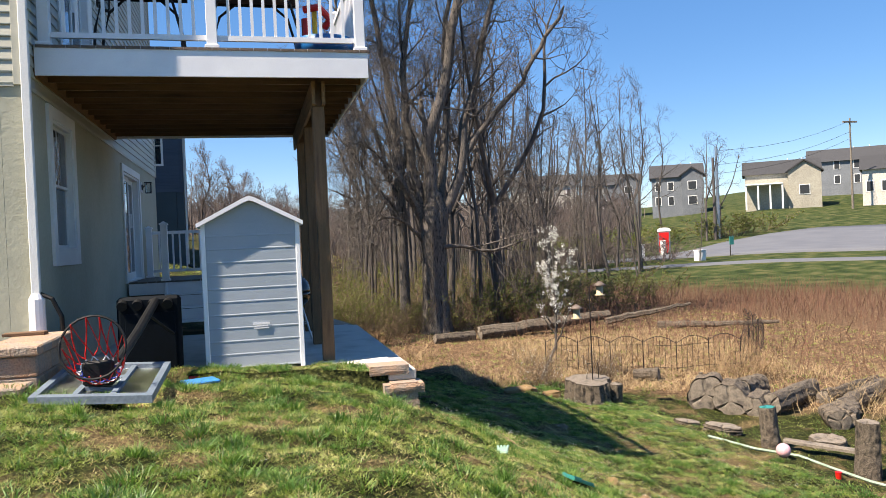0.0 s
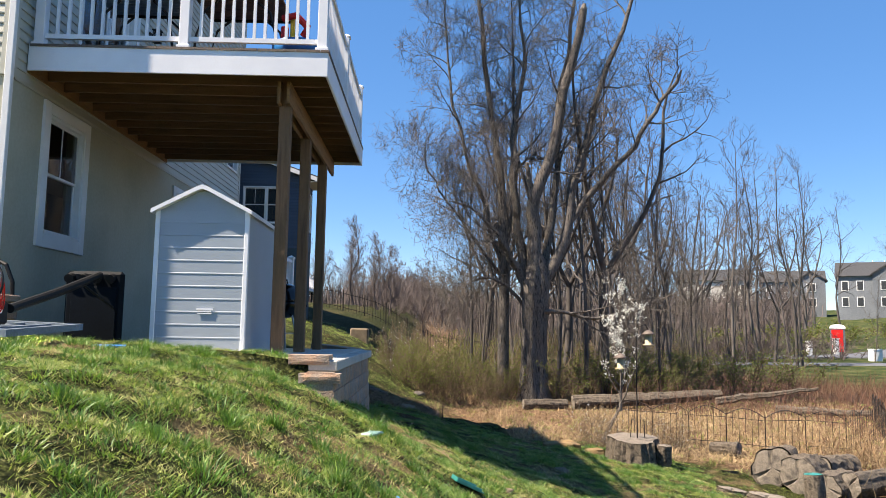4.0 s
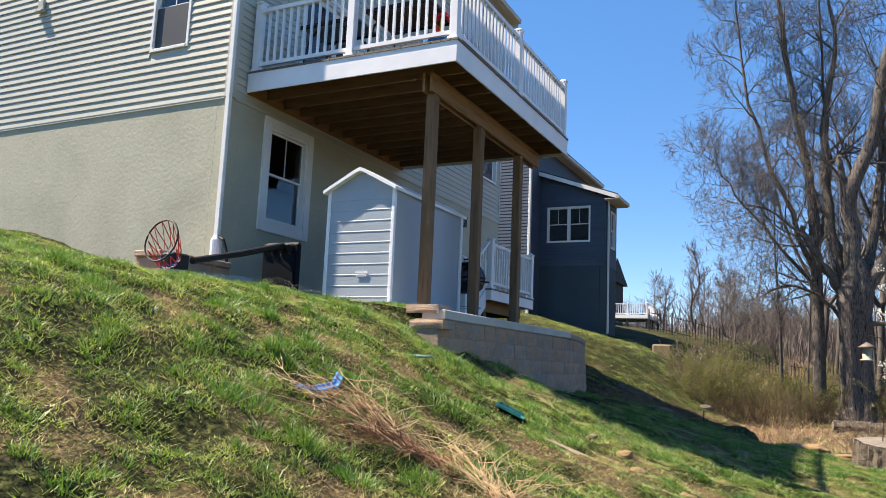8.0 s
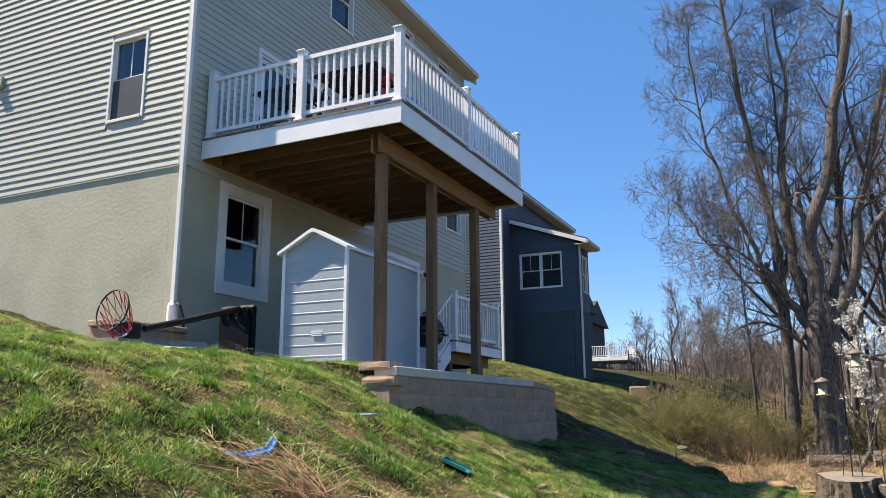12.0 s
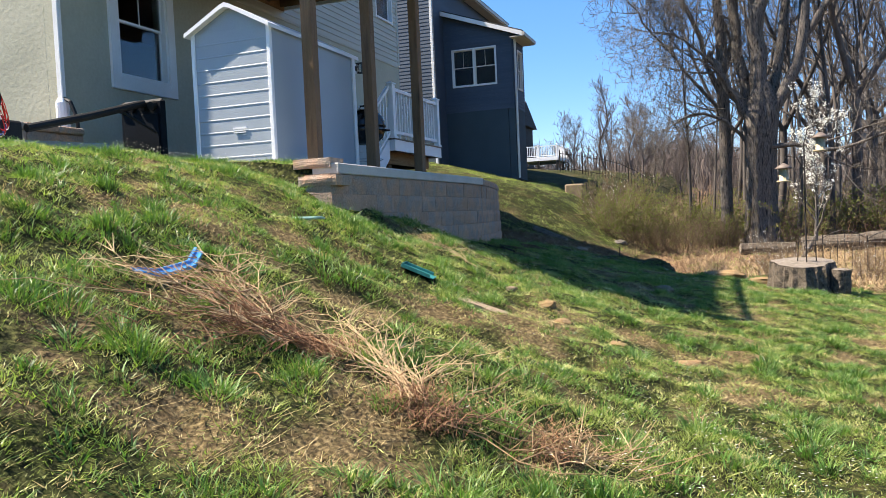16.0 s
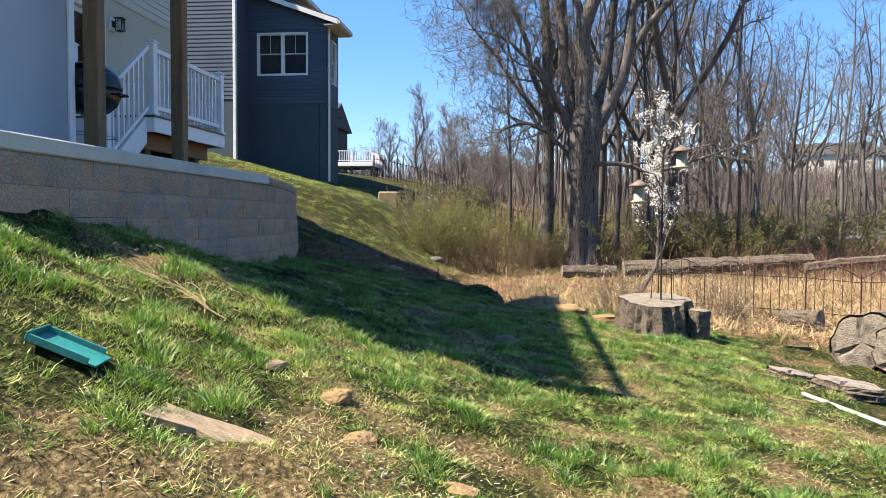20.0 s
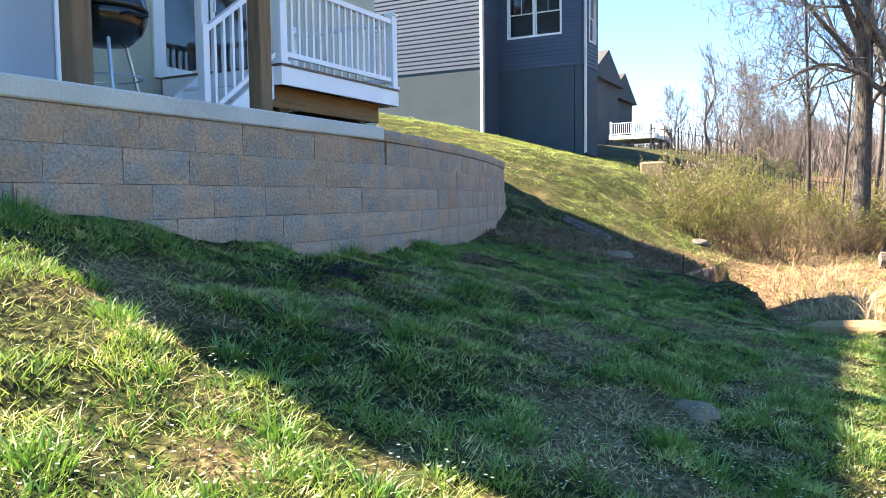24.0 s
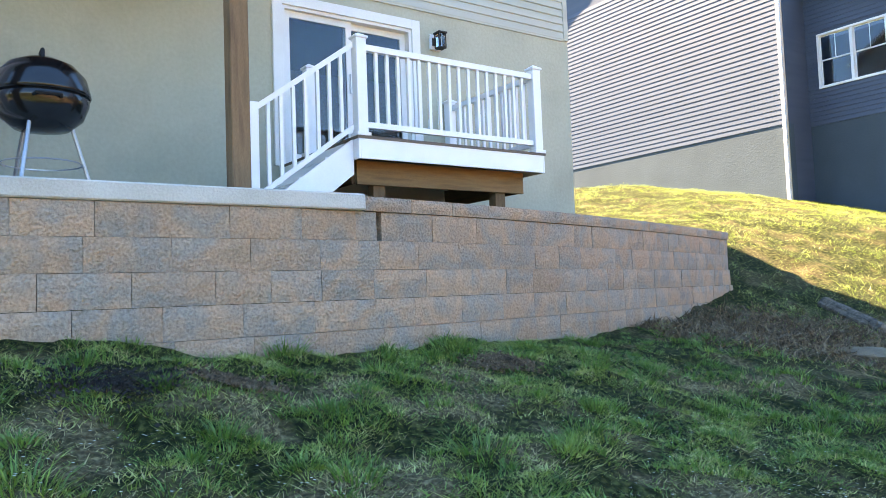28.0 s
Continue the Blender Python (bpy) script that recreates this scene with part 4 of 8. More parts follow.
# steps go down along the wall
for i in range(3):
    z1 = PZ - (i + 1) * 0.2075
    y1 = PY0 - i * 0.27
    part("tread", one_box((0.66, y1 - 0.285, z1 - 0.03), (1.66, y1 - 0.004, z1)), M["white"], plat)
    part("riser", one_box((0.66, y1 - 0.02, z1 + 0.001), (1.66, y1 - 0.003, z1 + 0.17)), M["white"], plat)
for xx in (0.62, 1.66):
    bm = bmesh.new()
    prism(bm, [(xx, PY0 - 0.003, PZ - 0.02), (xx, PY0 - 0.003, PZ - 0.36), (xx, PY0 - 0.62, 0.0), (xx, PY0 - 0.92, 0.0), (xx, PY0 - 0.92, 0.14)], (0.035, 0, 0))
    bmesh.ops.recalc_face_normals(bm, faces=bm.faces)
    part("stringer", bm, M["white"], plat)
rail_run(plat, (1.70, PY0), (1.70, PY0 - 0.98), PZ, 0.92, 0.122, 0.07, 0.72)
for xx in (1.70,):
    part("foot_post", one_box((xx - 0.045, PY0 - 1.04, 0.0), (xx + 0.045, PY0 - 0.96, 1.06), 0.004), M["white"], plat)

# ---- shed ----
SX0, SX1, SY0, SY1, SE, SP = 1.54, 2.59, 7.28, 9.32, 1.61, 1.89
shed = thing("shed", "grey resin garden shed with white corner trim", "shed")
sxm = (SX0 + SX1) / 2
part("side_wall", one_box((SX1 - 0.02, SY0 + 0.03, 0.03), (SX1 - 0.002, SY1, SE)), M["shed"], shed)
part("side_wall", one_box((SX0 + 0.002, SY0 + 0.03, 0.03), (SX0 + 0.02, SY1, SE)), M["shed"], shed)
part("back_wall", one_box((SX0 + 0.02, SY1 - 0.03, 0.03), (SX1 - 0.02, SY1 - 0.01, SE)), M["shed"], shed)
n_p = 11
for i in range(n_p):
    z0 = 0.04 + (SE - 0.04) / n_p * i
    z1 = z0 + (SE - 0.04) / n_p
    bm = bmesh.new()
    ring = [(SX0 + 0.03, SY0 + 0.03, z0), (SX0 + 0.03, SY0 + 0.004, z0), (SX0 + 0.03, SY0 + 0.0005, z0 + 0.004), (SX0 + 0.03, SY0 + 0.0005, z0 + 0.012), (SX0 + 0.03, SY0 + 0.004, z0 + 0.020), (SX0 + 0.03, SY0 + 0.0045, z1), (SX0 + 0.03, SY0 + 0.03, z1)]
    prism(bm, ring, (SX1 - SX0 - 0.06, 0, 0))
    bmesh.ops.recalc_face_normals(bm, faces=bm.faces)
    part("panel", bm, M["shed"], shed)
bm = bmesh.new()
prism(bm, [(SX0 + 0.03, SY0 + 0.004, SE), (SX1 - 0.03, SY0 + 0.004, SE), (sxm + 0.05, SY0 + 0.004, SP - 0.06), (sxm, SY0 + 0.004, SP - 0.05), (sxm - 0.05, SY0 + 0.004, SP - 0.06)], (0, 0.03, 0))
bmesh.ops.recalc_face_normals(bm, faces=bm.faces)
part("gable_panel", bm, M["shed"], shed)
for xx in (SX0, SX1 - 0.05):
    for yy in (SY0 - 0.012, SY1 - 0.03):
        part("corner_trim", one_box((xx, yy, 0.0), (xx + 0.05, yy + 0.05, SE + 0.02), 0.006), M["white"], shed, "white corner post")
bm = bmesh.new()
for s in (-1, 1):
    e = sxm + s * 0.56
    ring = [(sxm, SY0 - 0.08, SP + 0.01), (sxm + s * 0.06, SY0 - 0.08, SP - 0.012), (e, SY0 - 0.08, SE + 0.005), (e, SY0 - 0.08, SE - 0.04), (sxm + s * 0.06, SY0 - 0.08, SP - 0.06), (sxm, SY0 - 0.08, SP - 0.04)]
    prism(bm, ring, (0, SY1 - SY0 + 0.14, 0))
bmesh.ops.recalc_face_normals(bm, faces=bm.faces)
part("roof", bm, M["white"], shed, "white resin roof")
bm = bmesh.new()
box(bm, (sxm - 0.02, SY0 - 0.012, 0.50), (sxm + 0.16, SY0 - 0.003, 0.52))
for i in range(3):
    box(bm, (sxm - 0.01 + i * 0.006, SY0 - 0.011, 0.455 + i * 0.022), (sxm + 0.15 - i * 0.006, SY0 - 0.006, 0.467 + i * 0.022))
part("vent", bm, M["white"], shed, "small white louvred vent")
part("door_edge", one_box((SX1 + 0.0, SY1 - 0.1, 0.03), (SX1 + 0.02, SY1 - 0.05, SE)), M["white"], shed)

# ---- neighbouring blue house ----
nb = thing("neighbour_house", "navy-sided neighbouring house with a white-framed bump-out window", "house")
NY, NB = 28.4, 29.55
lit = Face((0, NY, 0), (1, 0, 0), (0, -1, 0))
bump_face = Face((0, NB, 0), (1, 0, 0), (0, -1, 0))
right_face = Face((-0.45, 0, 0), (0, 1, 0), (1, 0, 0))
NX0, NX1, NX2 = -14.0, -3.30, -0.47
bm = bmesh.new()
wall_body(bm, lit, NX0, NX1, 0.0, 3.6, [], 0.25)
part("basement_wall", bm, M["navy_parging"], nb)
bm = bmesh.new()
wall_body(bm, lit, NX0, NX1, 3.6, 9.2, [], 0.25, -0.001)
prism(bm, [(NX0, NY + 0.001, 9.2), (NX1, NY + 0.001, 9.2), ((NX0 + NX1) / 2, NY + 0.001, 12.4)], (0, 0.25, 0))
nw = part("upper_wall", bm, M["navy_siding"], nb)
siding_courses(lit, nw, NX0, NX1 - 0.12, 3.6, 9.2, [], M["navy_siding"], 0.14, lap=0.015)
bm = bmesh.new()
wall_body(bm, bump_face, NX1 - 0.3, NX2 - 0.25, 0.0, 3.6, [], 0.25)
wall_body(bm, right_face, NB + 0.0, 31.2, 0.0, 3.6, [], 0.25)
part("basement_wall", bm, M["navy_parging"], nb)
bw_hole = [(-3.0, -1.12, 4.6, 6.13)]
bm = bmesh.new()
wall_body(bm, bump_face, NX1 - 0.3, NX2 - 0.25, 3.6, 6.55, bw_hole, 0.25, -0.001)
prism(bm, [(NX1 - 0.3, NB + 0.001, 6.55), (NX2 - 0.25, NB + 0.001, 6.55), (NX1 - 0.3, NB + 0.001, 7.65)], (0, 0.25, 0))
bmesh.ops.recalc_face_normals(bm, faces=bm.faces)
bwp = part("bump_out_wall", bm, M["navy_siding"], nb)
siding_courses(bump_face, bwp, NX1 - 0.2, NX2 - 0.09, 3.6, 7.6, bw_hole, M["navy_siding"], 0.125, slope=lambda v: (NX1 - 0.2, NX2 - 0.05 if v < 6.55 else NX2 - (v - 6.55) / 0.385))
right_holes = [(30.2, 30.95, 4.4, 6.0)]
bm = bmesh.new()
wall_body(bm, right_face, NB + 0.0, 31.2, 3.6, 6.55, right_holes, 0.25, -0.001)
rwp = part("side_wall", bm, M["navy_siding"], nb)
siding_courses(right_face, rwp, NB + 0.09, 31.2, 3.6, 6.5, right_holes, M["navy_siding"], 0.125)
for f, a, b in ((bump_face, NX2 - 0.09, NX2), (right_face, NB, NB + 0.09)):
    bm = bmesh.new()
    f.block(bm, a, b, 3.58, 6.5, -0.01, 0.03, 0.004)
    part("corner_trim", bm, M["navy_siding"], nb)
for a, b in (((NX1 - 0.1, 31.0, 0.0), (NX2 - 0.25, 31.15, 6.4)), ((NX0, 38, 0), (NX1, 38.2, 9.2)), ((NX0, NY + 0.25, 0), (NX0 + 0.2, 38, 9.2)), ((NX1 - 0.25, NY + 0.25, 0.0), (NX1 - 0.02, 38, 9.2))):
    part("shell_wall", one_box(a, b), M["navy_siding"], nb)
bm = bmesh.new()
ring = [(0.05, NB - 0.3, 6.47), (NX1 - 0.35, NB - 0.3, 7.78), (NX1 - 0.35, NB - 0.3, 7.84), (0.05, NB - 0.3, 6.53)]
prism(bm, ring, (0, 2.0, 0))
for s, xe in ((1, NX1 + 0.45), (-1, NX0 - 0.45)):
    xm = (NX0 + NX1) / 2
    prism(bm, [(xe, NY - 0.3, 9.05), (xm, NY - 0.3, 12.55), (xm, NY - 0.3, 12.6), (xe, NY - 0.3, 9.12)], (0, 10.2, 0))
bmesh.ops.recalc_face_normals(bm, faces=bm.faces)
part("roof", bm, M["shingle"], nb)
bm = bmesh.new()
ring = [(0.05, NB - 0.32, 6.31), (NX1 - 0.35, NB - 0.32, 7.62), (NX1 - 0.35, NB - 0.32, 7.79), (0.05, NB - 0.32, 6.48)]
prism(bm, ring, (0, 0.03, 0))
box(bm, (NX1, NY - 0.3, 8.88), (NX1 + 0.47, NY - 0.27, 9.1))
bmesh.ops.recalc_face_normals(bm, faces=bm.faces)
part("rake_board", bm, M["white_trim"], nb)
bm = bmesh.new()
box(bm, (NX2, NB - 0.3, 6.30), (0.06, 31.2, 6.33))
box(bm, (0.03, NB - 0.32, 6.33), (0.12, 31.2, 6.46))
box(bm, (NX1, NY - 0.28, 8.86), (NX1 + 0.44, 38, 8.9))
box(bm, (NX1 + 0.42, NY - 0.28, 8.9), (NX1 + 0.5, 38, 9.04))
part("soffit", bm, M["soffit"], nb)
window_unit("window_9", bump_face, -3.0, -1.12, 4.6, 6.13, 0.06, "white twin double-hung window in navy siding", twin=True)
window_unit("window_10", right_face, 30.2, 30.95, 4.4, 6.0, 0.06)
for f, u, z1, gz in ((lit, NX1 - 0.07, 8.9, 1.30), (right_face, NB + 0.12, 6.3, 0.66)):
    d2 = thing("downspout", "white aluminium downspout with a splash elbow", "downspout")
    bm = bmesh.new()
    f.block(bm, u - 0.05, u + 0.05, gz + 0.15, z1, 0.03, 0.1, 0.008)
    part("pipe", bm, M["white_trim"], d2)
    q = [f.at(u, gz + 0.17, 0.065), f.at(u, gz + 0.08, 0.09), f.at(u - 0.12, gz + 0.0, 0.35), f.at(u - 0.25, gz - 0.02, 0.55)]
    part("elbow", one_tube(q, 0.05, 8), M["black_plastic"], d2)

# ---- block retaining wall ----
ret = thing("retaining_wall", "split-face concrete block retaining wall bending round the patio", "retaining wall", kind="structure")

# path of the face, sampled by length
wy = np.linspace(WALL_NEAR, WALL_FAR, 400)
wx = wall_x(wy)
arc = np.concatenate([[0], np.cumsum(np.hypot(np.diff(wx), np.diff(wy)))])
WALL_LEN = float(arc[-1])


def wall_at(s):
    x, y = float(np.interp(s, arc, wx)), float(np.interp(s, arc, wy))
    x2, y2 = float(np.interp(min(s + 0.05, WALL_LEN), arc, wx)), float(np.interp(min(s + 0.05, WALL_LEN), arc, wy))
    x1, y1 = float(np.interp(max(s - 0.05, 0), arc, wx)), float(np.interp(max(s - 0.05, 0), arc, wy))
    return x, y, math.atan2(y2 - y1, x2 - x1)


rng = random.Random(4)
block_meshes = {}


def block_mesh(ln, v, h):
    """A split-face block, its face a little uneven; x along, -y outwards."""
    key = (round(ln, 2), v, h)
    if key in block_meshes:
        return block_meshes[key]
    r = random.Random(v * 31 + int(ln * 100))
    bm = bmesh.new()
    g = 0.0015
    nu, nv2 = 5, 3
    grid = []
    for j in range(nv2 + 1):
        row = []
        for i in range(nu + 1):
            edge = i in (0, nu) or j in (0, nv2)
            row.append(bm.verts.new((g + (ln - 2 * g) * i / nu, ((0.001 + 0.004 * r.random()) if edge else -0.001 - r.random() * 0.010), g + (h - 2 * g) * j / nv2)))
        grid.append(row)
    for j in range(nv2):
        for i in range(nu):
            bm.faces.new((grid[j][i], grid[j][i + 1], grid[j + 1][i + 1], grid[j + 1][i]))
    bk = [bm.verts.new(p) for p in ((g, 0.28, g), (ln - g, 0.28, g), (ln - g, 0.28, h - g), (g, 0.28, h - g))]
    bm.faces.new((grid[0][0], bk[0], bk[1]) + tuple(grid[0][i] for i in range(nu, 0, -1)))
    bm.faces.new((grid[nv2][nu], bk[2], bk[3]) + tuple(grid[nv2][i] for i in range(0, nu)))
    bm.faces.new((bk[1], bk[0], bk[3], bk[2]))
    bm.faces.new([grid[j][0] for j in range(nv2 + 1)] + [bk[3], bk[0]])
    bm.faces.new([grid[j][nu] for j in range(nv2, -1, -1)] + [bk[1], bk[2]])
    bmesh.ops.recalc_face_normals(bm, faces=bm.faces)
    me = bpy.data.meshes.new("block")
    bm.to_mesh(me)
    bm.free()
    me.materials.append(M["block"])
    block_meshes[key] = me
    return me


COURSE = 0.195
SLAB_END = 11.38 - WALL_NEAR
WEEP = 11.50 - WALL_NEAR  # open joint in the top course
for c in range(8):
    z1 = -0.122 - c * COURSE
    s = -0.0 + (c % 2) * 0.22
    if c % 2:
        spans = [(0.0, 0.22)]
    else:
        spans = []
    while s < WALL_LEN - 0.1:
        ln = rng.choice((0.40, 0.46, 0.46, 0.34)) if s < 7 else rng.choice((0.30, 0.34, 0.40))
        if c == 0 and s < WEEP <= s + ln + 0.12:
            ln = WEEP - s
        spans.append((s, min(ln, WALL_LEN - s)))
        s += ln + (0.04 if c == 0 and abs(s + ln - WEEP) < 0.001 else 0.0)
    for s, ln in spans:
        x, y, a = wall_at(s + ln / 2)
        gz = float(height(np.array([x + 0.12]), np.array([y]), False)[0])
        if z1 < gz - 0.12:
            continue
        ob = new("block", block_mesh(ln, rng.randrange(3), COURSE))
        ob.parent = ret
        setback = c * 0.010
        ob.matrix_basis = Matrix.Translation((x + setback + rng.uniform(-0.004, 0.004), y, z1 - COURSE)) @ Matrix.Rotation(a, 4, 'Z') @ Matrix.Translation((-ln / 2, 0, 0))
# capping course past the slab
s = SLAB_END + 0.02
while s < WALL_LEN - 0.1:
    ln = rng.choice((0.40, 0.44, 0.48))
    x, y, a = wall_at(s + ln / 2)
    ob = new("cap_block", block_mesh(min(ln, WALL_LEN - s), 7, 0.1))
    ob.parent = ret
    ob.matrix_basis = Matrix.Translation((x, y, -0.120)) @ Matrix.Rotation(a, 4, 'Z') @ Matrix.Translation((-ln / 2, -0.01, 0))
    s += ln
# short return at the near end, two stepped blocks with pale caps
for k, (x0, y0, z0) in enumerate(((3.20, 6.60, -0.055), (3.33, 6.46, -0.235))):
    ob = new("cap_block", block_mesh(0.42, 8 + k, 0.1))
    ob.parent = ret
    ob.matrix_basis = Matrix.Translation((x0, y0, z0))
slab_lip = mesh_object("patio_edge", one_box((3.40, 6.62, -0.120), (3.70, 11.38, -0.012), 0.01), M["concrete"])
tagged(slab_lip, "pale concrete edge of the patio over the block wall", "patio edge", kind="structure")


# ---- trees ----
class Boughs:
    """Collects round, tapering branches as arrays."""

    def __init__(self, seed):
        self.r = random.Random(seed)
        self.V, self.F = [], []

    def pipe(self, pts, rads, sides, lobes=None):
        base = len(self.V)
        n = len(pts) - 1
        ref = Vector((0.31, 0.2, 0.93)) if abs((pts[-1] - pts[0]).normalized().z) < 0.8 else Vector((1, 0, 0))
        for i, p in enumerate(pts):
            d = (pts[min(i + 1, n)] - pts[max(i - 1, 0)]).normalized()
            u = d.cross(ref).normalized()
            v = d.cross(u)
            for k in range(sides):
                an = k * math.tau / sides
                f = rads[i] * (lobes[k] if lobes else 1.0)
                self.V.append(tuple(p + (u * math.cos(an) + v * math.sin(an)) * f))
        for i in range(n):
            for k in range(sides):
                a, b = base + i * sides + k, base + i * sides + (k + 1) % sides
                self.F.append((a, b, b + sides, a + sides))

    def children(self, pts, rads, lev, depth, counts, reach, first, angle, up, twig):
        """Side branches along a limb, each kinked and turning upwards, down to twigs."""
        r = self.r
        if lev >= depth:
            return
        n = len(pts) - 1
        cnt = counts[lev]
        for j in range(cnt):
            t = first[lev] + (0.99 - first[lev]) * (j + r.random()) / cnt
            i = min(int(t * n), n - 1)
            p = pts[i].lerp(pts[i + 1], t * n - i)
            d = (pts[i + 1] - pts[i]).normalized()
            az = r.random() * math.tau
            s = d.cross(Vector((math.cos(az), math.sin(az), r.uniform(-0.4, 0.4)))).normalized()
            an = radians(r.gauss(angle, 11))
            dd = (d * math.cos(an) + s * math.sin(an)).normalized()
            ln = reach[lev] * (1.12 - 0.65 * t) * r.uniform(0.55, 1.2)
            rad = min(rads[i] * 0.62, 0.004 + 0.018 * ln)
            rad = max(rad, twig)
            m = 5 if lev == 0 else (4 if lev == 1 else 2)
            q, qp, qr = p.copy(), [p.copy()], [rad]
            for k in range(m):
                w = 0.17 if lev == 0 else 0.24
                dd = (dd + Vector((r.gauss(0, w), r.gauss(0, w), r.gauss(0, w) + up * (0.25 if lev < 2 else 0.1)))).normalized()
                q = q + dd * (ln / m)
                qp.append(q.copy())
                qr.append(max(rad * (1 - 0.85 * (k + 1) / m), twig * 0.55))
            self.pipe(qp, qr, 5 if lev == 0 else (4 if lev == 1 else 3))
            self.children(qp, qr, lev + 1, depth, counts, reach, first, angle, up, twig)

    def mesh(self, name, mat):
        ob = arrays_object(name, np.array(self.V, np.float32), np.array(self.F, np.int32), mat, True)
        me = ob.data
        bpy.data.objects.remove(ob)
        return me


def smooth_line(pts, n):
    """Points along a bent line, rounded between its corners."""
    pts = [Vector(p) for p in pts]
    out = []
    m = len(pts) - 1
    for i in range(n + 1):
        s = i / n * m
        k = min(int(s), m - 1)
        t = s - k
        p0, p1, p2, p3 = pts[max(k - 1, 0)], pts[k], pts[k + 1], pts[min(k + 2, m)]
        out.append(0.5 * ((2 * p1) + (p2 - p0) * t + (2 * p0 - 5 * p1 + 4 * p2 - p3) * t * t + (3 * p1 - p0 - 3 * p2 + p3) * t ** 3))
    return out


def wood_tree(seed, h, rad, first=0.35, counts=(13, 6, 4), spread=0.26, angle=46, up=0.6, fork=0.0, bend=0.35, twig=0.008, mat="bark_far"):
    """A slim bare tree: (bole mesh, crown mesh). A fork splits the bole at that share of the height."""
    trunk, crown = Boughs(seed), Boughs(seed + 500)
    r = trunk.r
    top = Vector((r.gauss(0, bend), r.gauss(0, bend), h))
    if fork:
        fp = Vector((r.gauss(0, bend * 0.3), r.gauss(0, bend * 0.3), h * fork))
        low = smooth_line([(0, 0, -0.3), fp * 0.5 + Vector((r.gauss(0, 0.08), r.gauss(0, 0.08), 0)), fp], 6)
        trunk.pipe(low, [rad * (1.25 if i == 0 else 1 - 0.25 * i / 6) for i in range(7)], 8)
        az = r.random() * math.tau
        leads = []
        for k in range(2 + (seed % 2)):
            o = Vector((math.cos(az + k * 2.4), math.sin(az + k * 2.4), 0)) * h * r.uniform(0.10, 0.2)
            leads.append(smooth_line([fp, fp.lerp(top, 0.35) + o * 0.8, fp.lerp(top, 0.7) + o * r.uniform(0.8, 1.4), top * r.uniform(0.86, 1.02) + o * 1.2], 8))
        for ld in leads:
            rr = [rad * 0.62 * (1 - 0.88 * i / 8) + 0.006 for i in range(9)]
            trunk.pipe(ld, rr, 6)
            crown.children(ld, rr, 0, 3, (max(counts[0] - 5, 6), counts[1], counts[2]), (h * spread * 0.8, h * spread * 0.4, h * spread * 0.2), (0.15, 0.2, 0.2), angle, up, twig)
    else:
        ln = smooth_line([(0, 0, -0.3), top * 0.33 + Vector((r.gauss(0, bend * 0.5), r.gauss(0, bend * 0.5), 0)), top * 0.66 + Vector((r.gauss(0, bend * 0.5), r.gauss(0, bend * 0.5), 0)), top], 12)
        rr = [rad * (1.3 if i == 0 else (1 - 0.93 * i / 12)) + 0.006 for i in range(13)]
        trunk.pipe(ln, rr, 8)
        crown.children(ln, rr, 0, 3, counts, (h * spread, h * spread * 0.45, h * spread * 0.22), (first, 0.2, 0.2), angle, up, twig)
    return trunk.mesh("bole", M[mat]), crown.mesh("crown", M[mat])


def tree(kind, x, y, label, scale=1.0, turn=0.0, group="", lean=0.0, flat=1.0):
    t = thing("tree", label, "tree", group, at=(x, y, ground_z(x, y)))
    for nm, me in (("bole", kind[0]), ("crown", kind[1])):
        b = new(nm, me)
        b.parent = t
        b.matrix_basis = Matrix.Rotation(radians(turn), 4, 'Z') @ Matrix.Rotation(radians(lean), 4, 'X') @ Matrix.Diagonal((scale * flat, scale * flat, scale, 1))
    return t

# ---- blades and stems from arrays ----
def blades(pos, h, w, lean, seed=0, segs=2, kink=0.0):
    """Ribbons that rise from points and bend over: one island each."""
    r = np.random.default_rng(seed)
    n = len(pos)
    az = r.uniform(0, math.tau, n)
    face = r.uniform(0, math.tau, n)
    side = np.stack([np.cos(face), np.sin(face), np.zeros(n)], 1)
    out = np.stack([np.cos(az), np.sin(az), np.zeros(n)], 1)
    h = np.broadcast_to(h, n).astype(float)
    w = np.broadcast_to(w, n).astype(float)
    ln = np.abs(r.normal(0, 1, n)) * lean
    rows = []
    drift = np.zeros((n, 3))
    for k in range(segs + 1):
        t = k / segs
        c = pos + np.stack([np.zeros(n), np.zeros(n), h * t * (1 - 0.25 * t * np.minimum(ln, 1.6))], 1) + out * (h * ln * t * t)[:, None]
        if kink and k:
            drift = drift + r.normal(0, 1, (n, 3)) * (h * kink / segs ** 0.5)[:, None] * np.array([1, 1, 0.5])
            c = c + drift
        if k < segs:
            ww = (w * (1 - 0.55 * t))[:, None] * side * 0.5
            rows += [c - ww, c + ww]
        else:
            rows.append(c)
    m = 2 * segs + 1
    V = np.stack(rows, 1).reshape(-1, 3)
    base = (np.arange(n) * m)[:, None]
    tri = []
    for k in range(segs - 1):
        a = 2 * k
        tri += [[a, a + 1, a + 3], [a, a + 3, a + 2]]
    a = 2 * (segs - 1)
    tri.append([a, a + 1, a + 2])
    F = (base[:, None, :] + np.array(tri)[None]).reshape(-1, 3)
    return V, F


def scatter(n, x0, x1, y0, y1, seed):
    r = np.random.default_rng(seed)
    return r.uniform(x0, x1, n), r.uniform(y0, y1, n), r


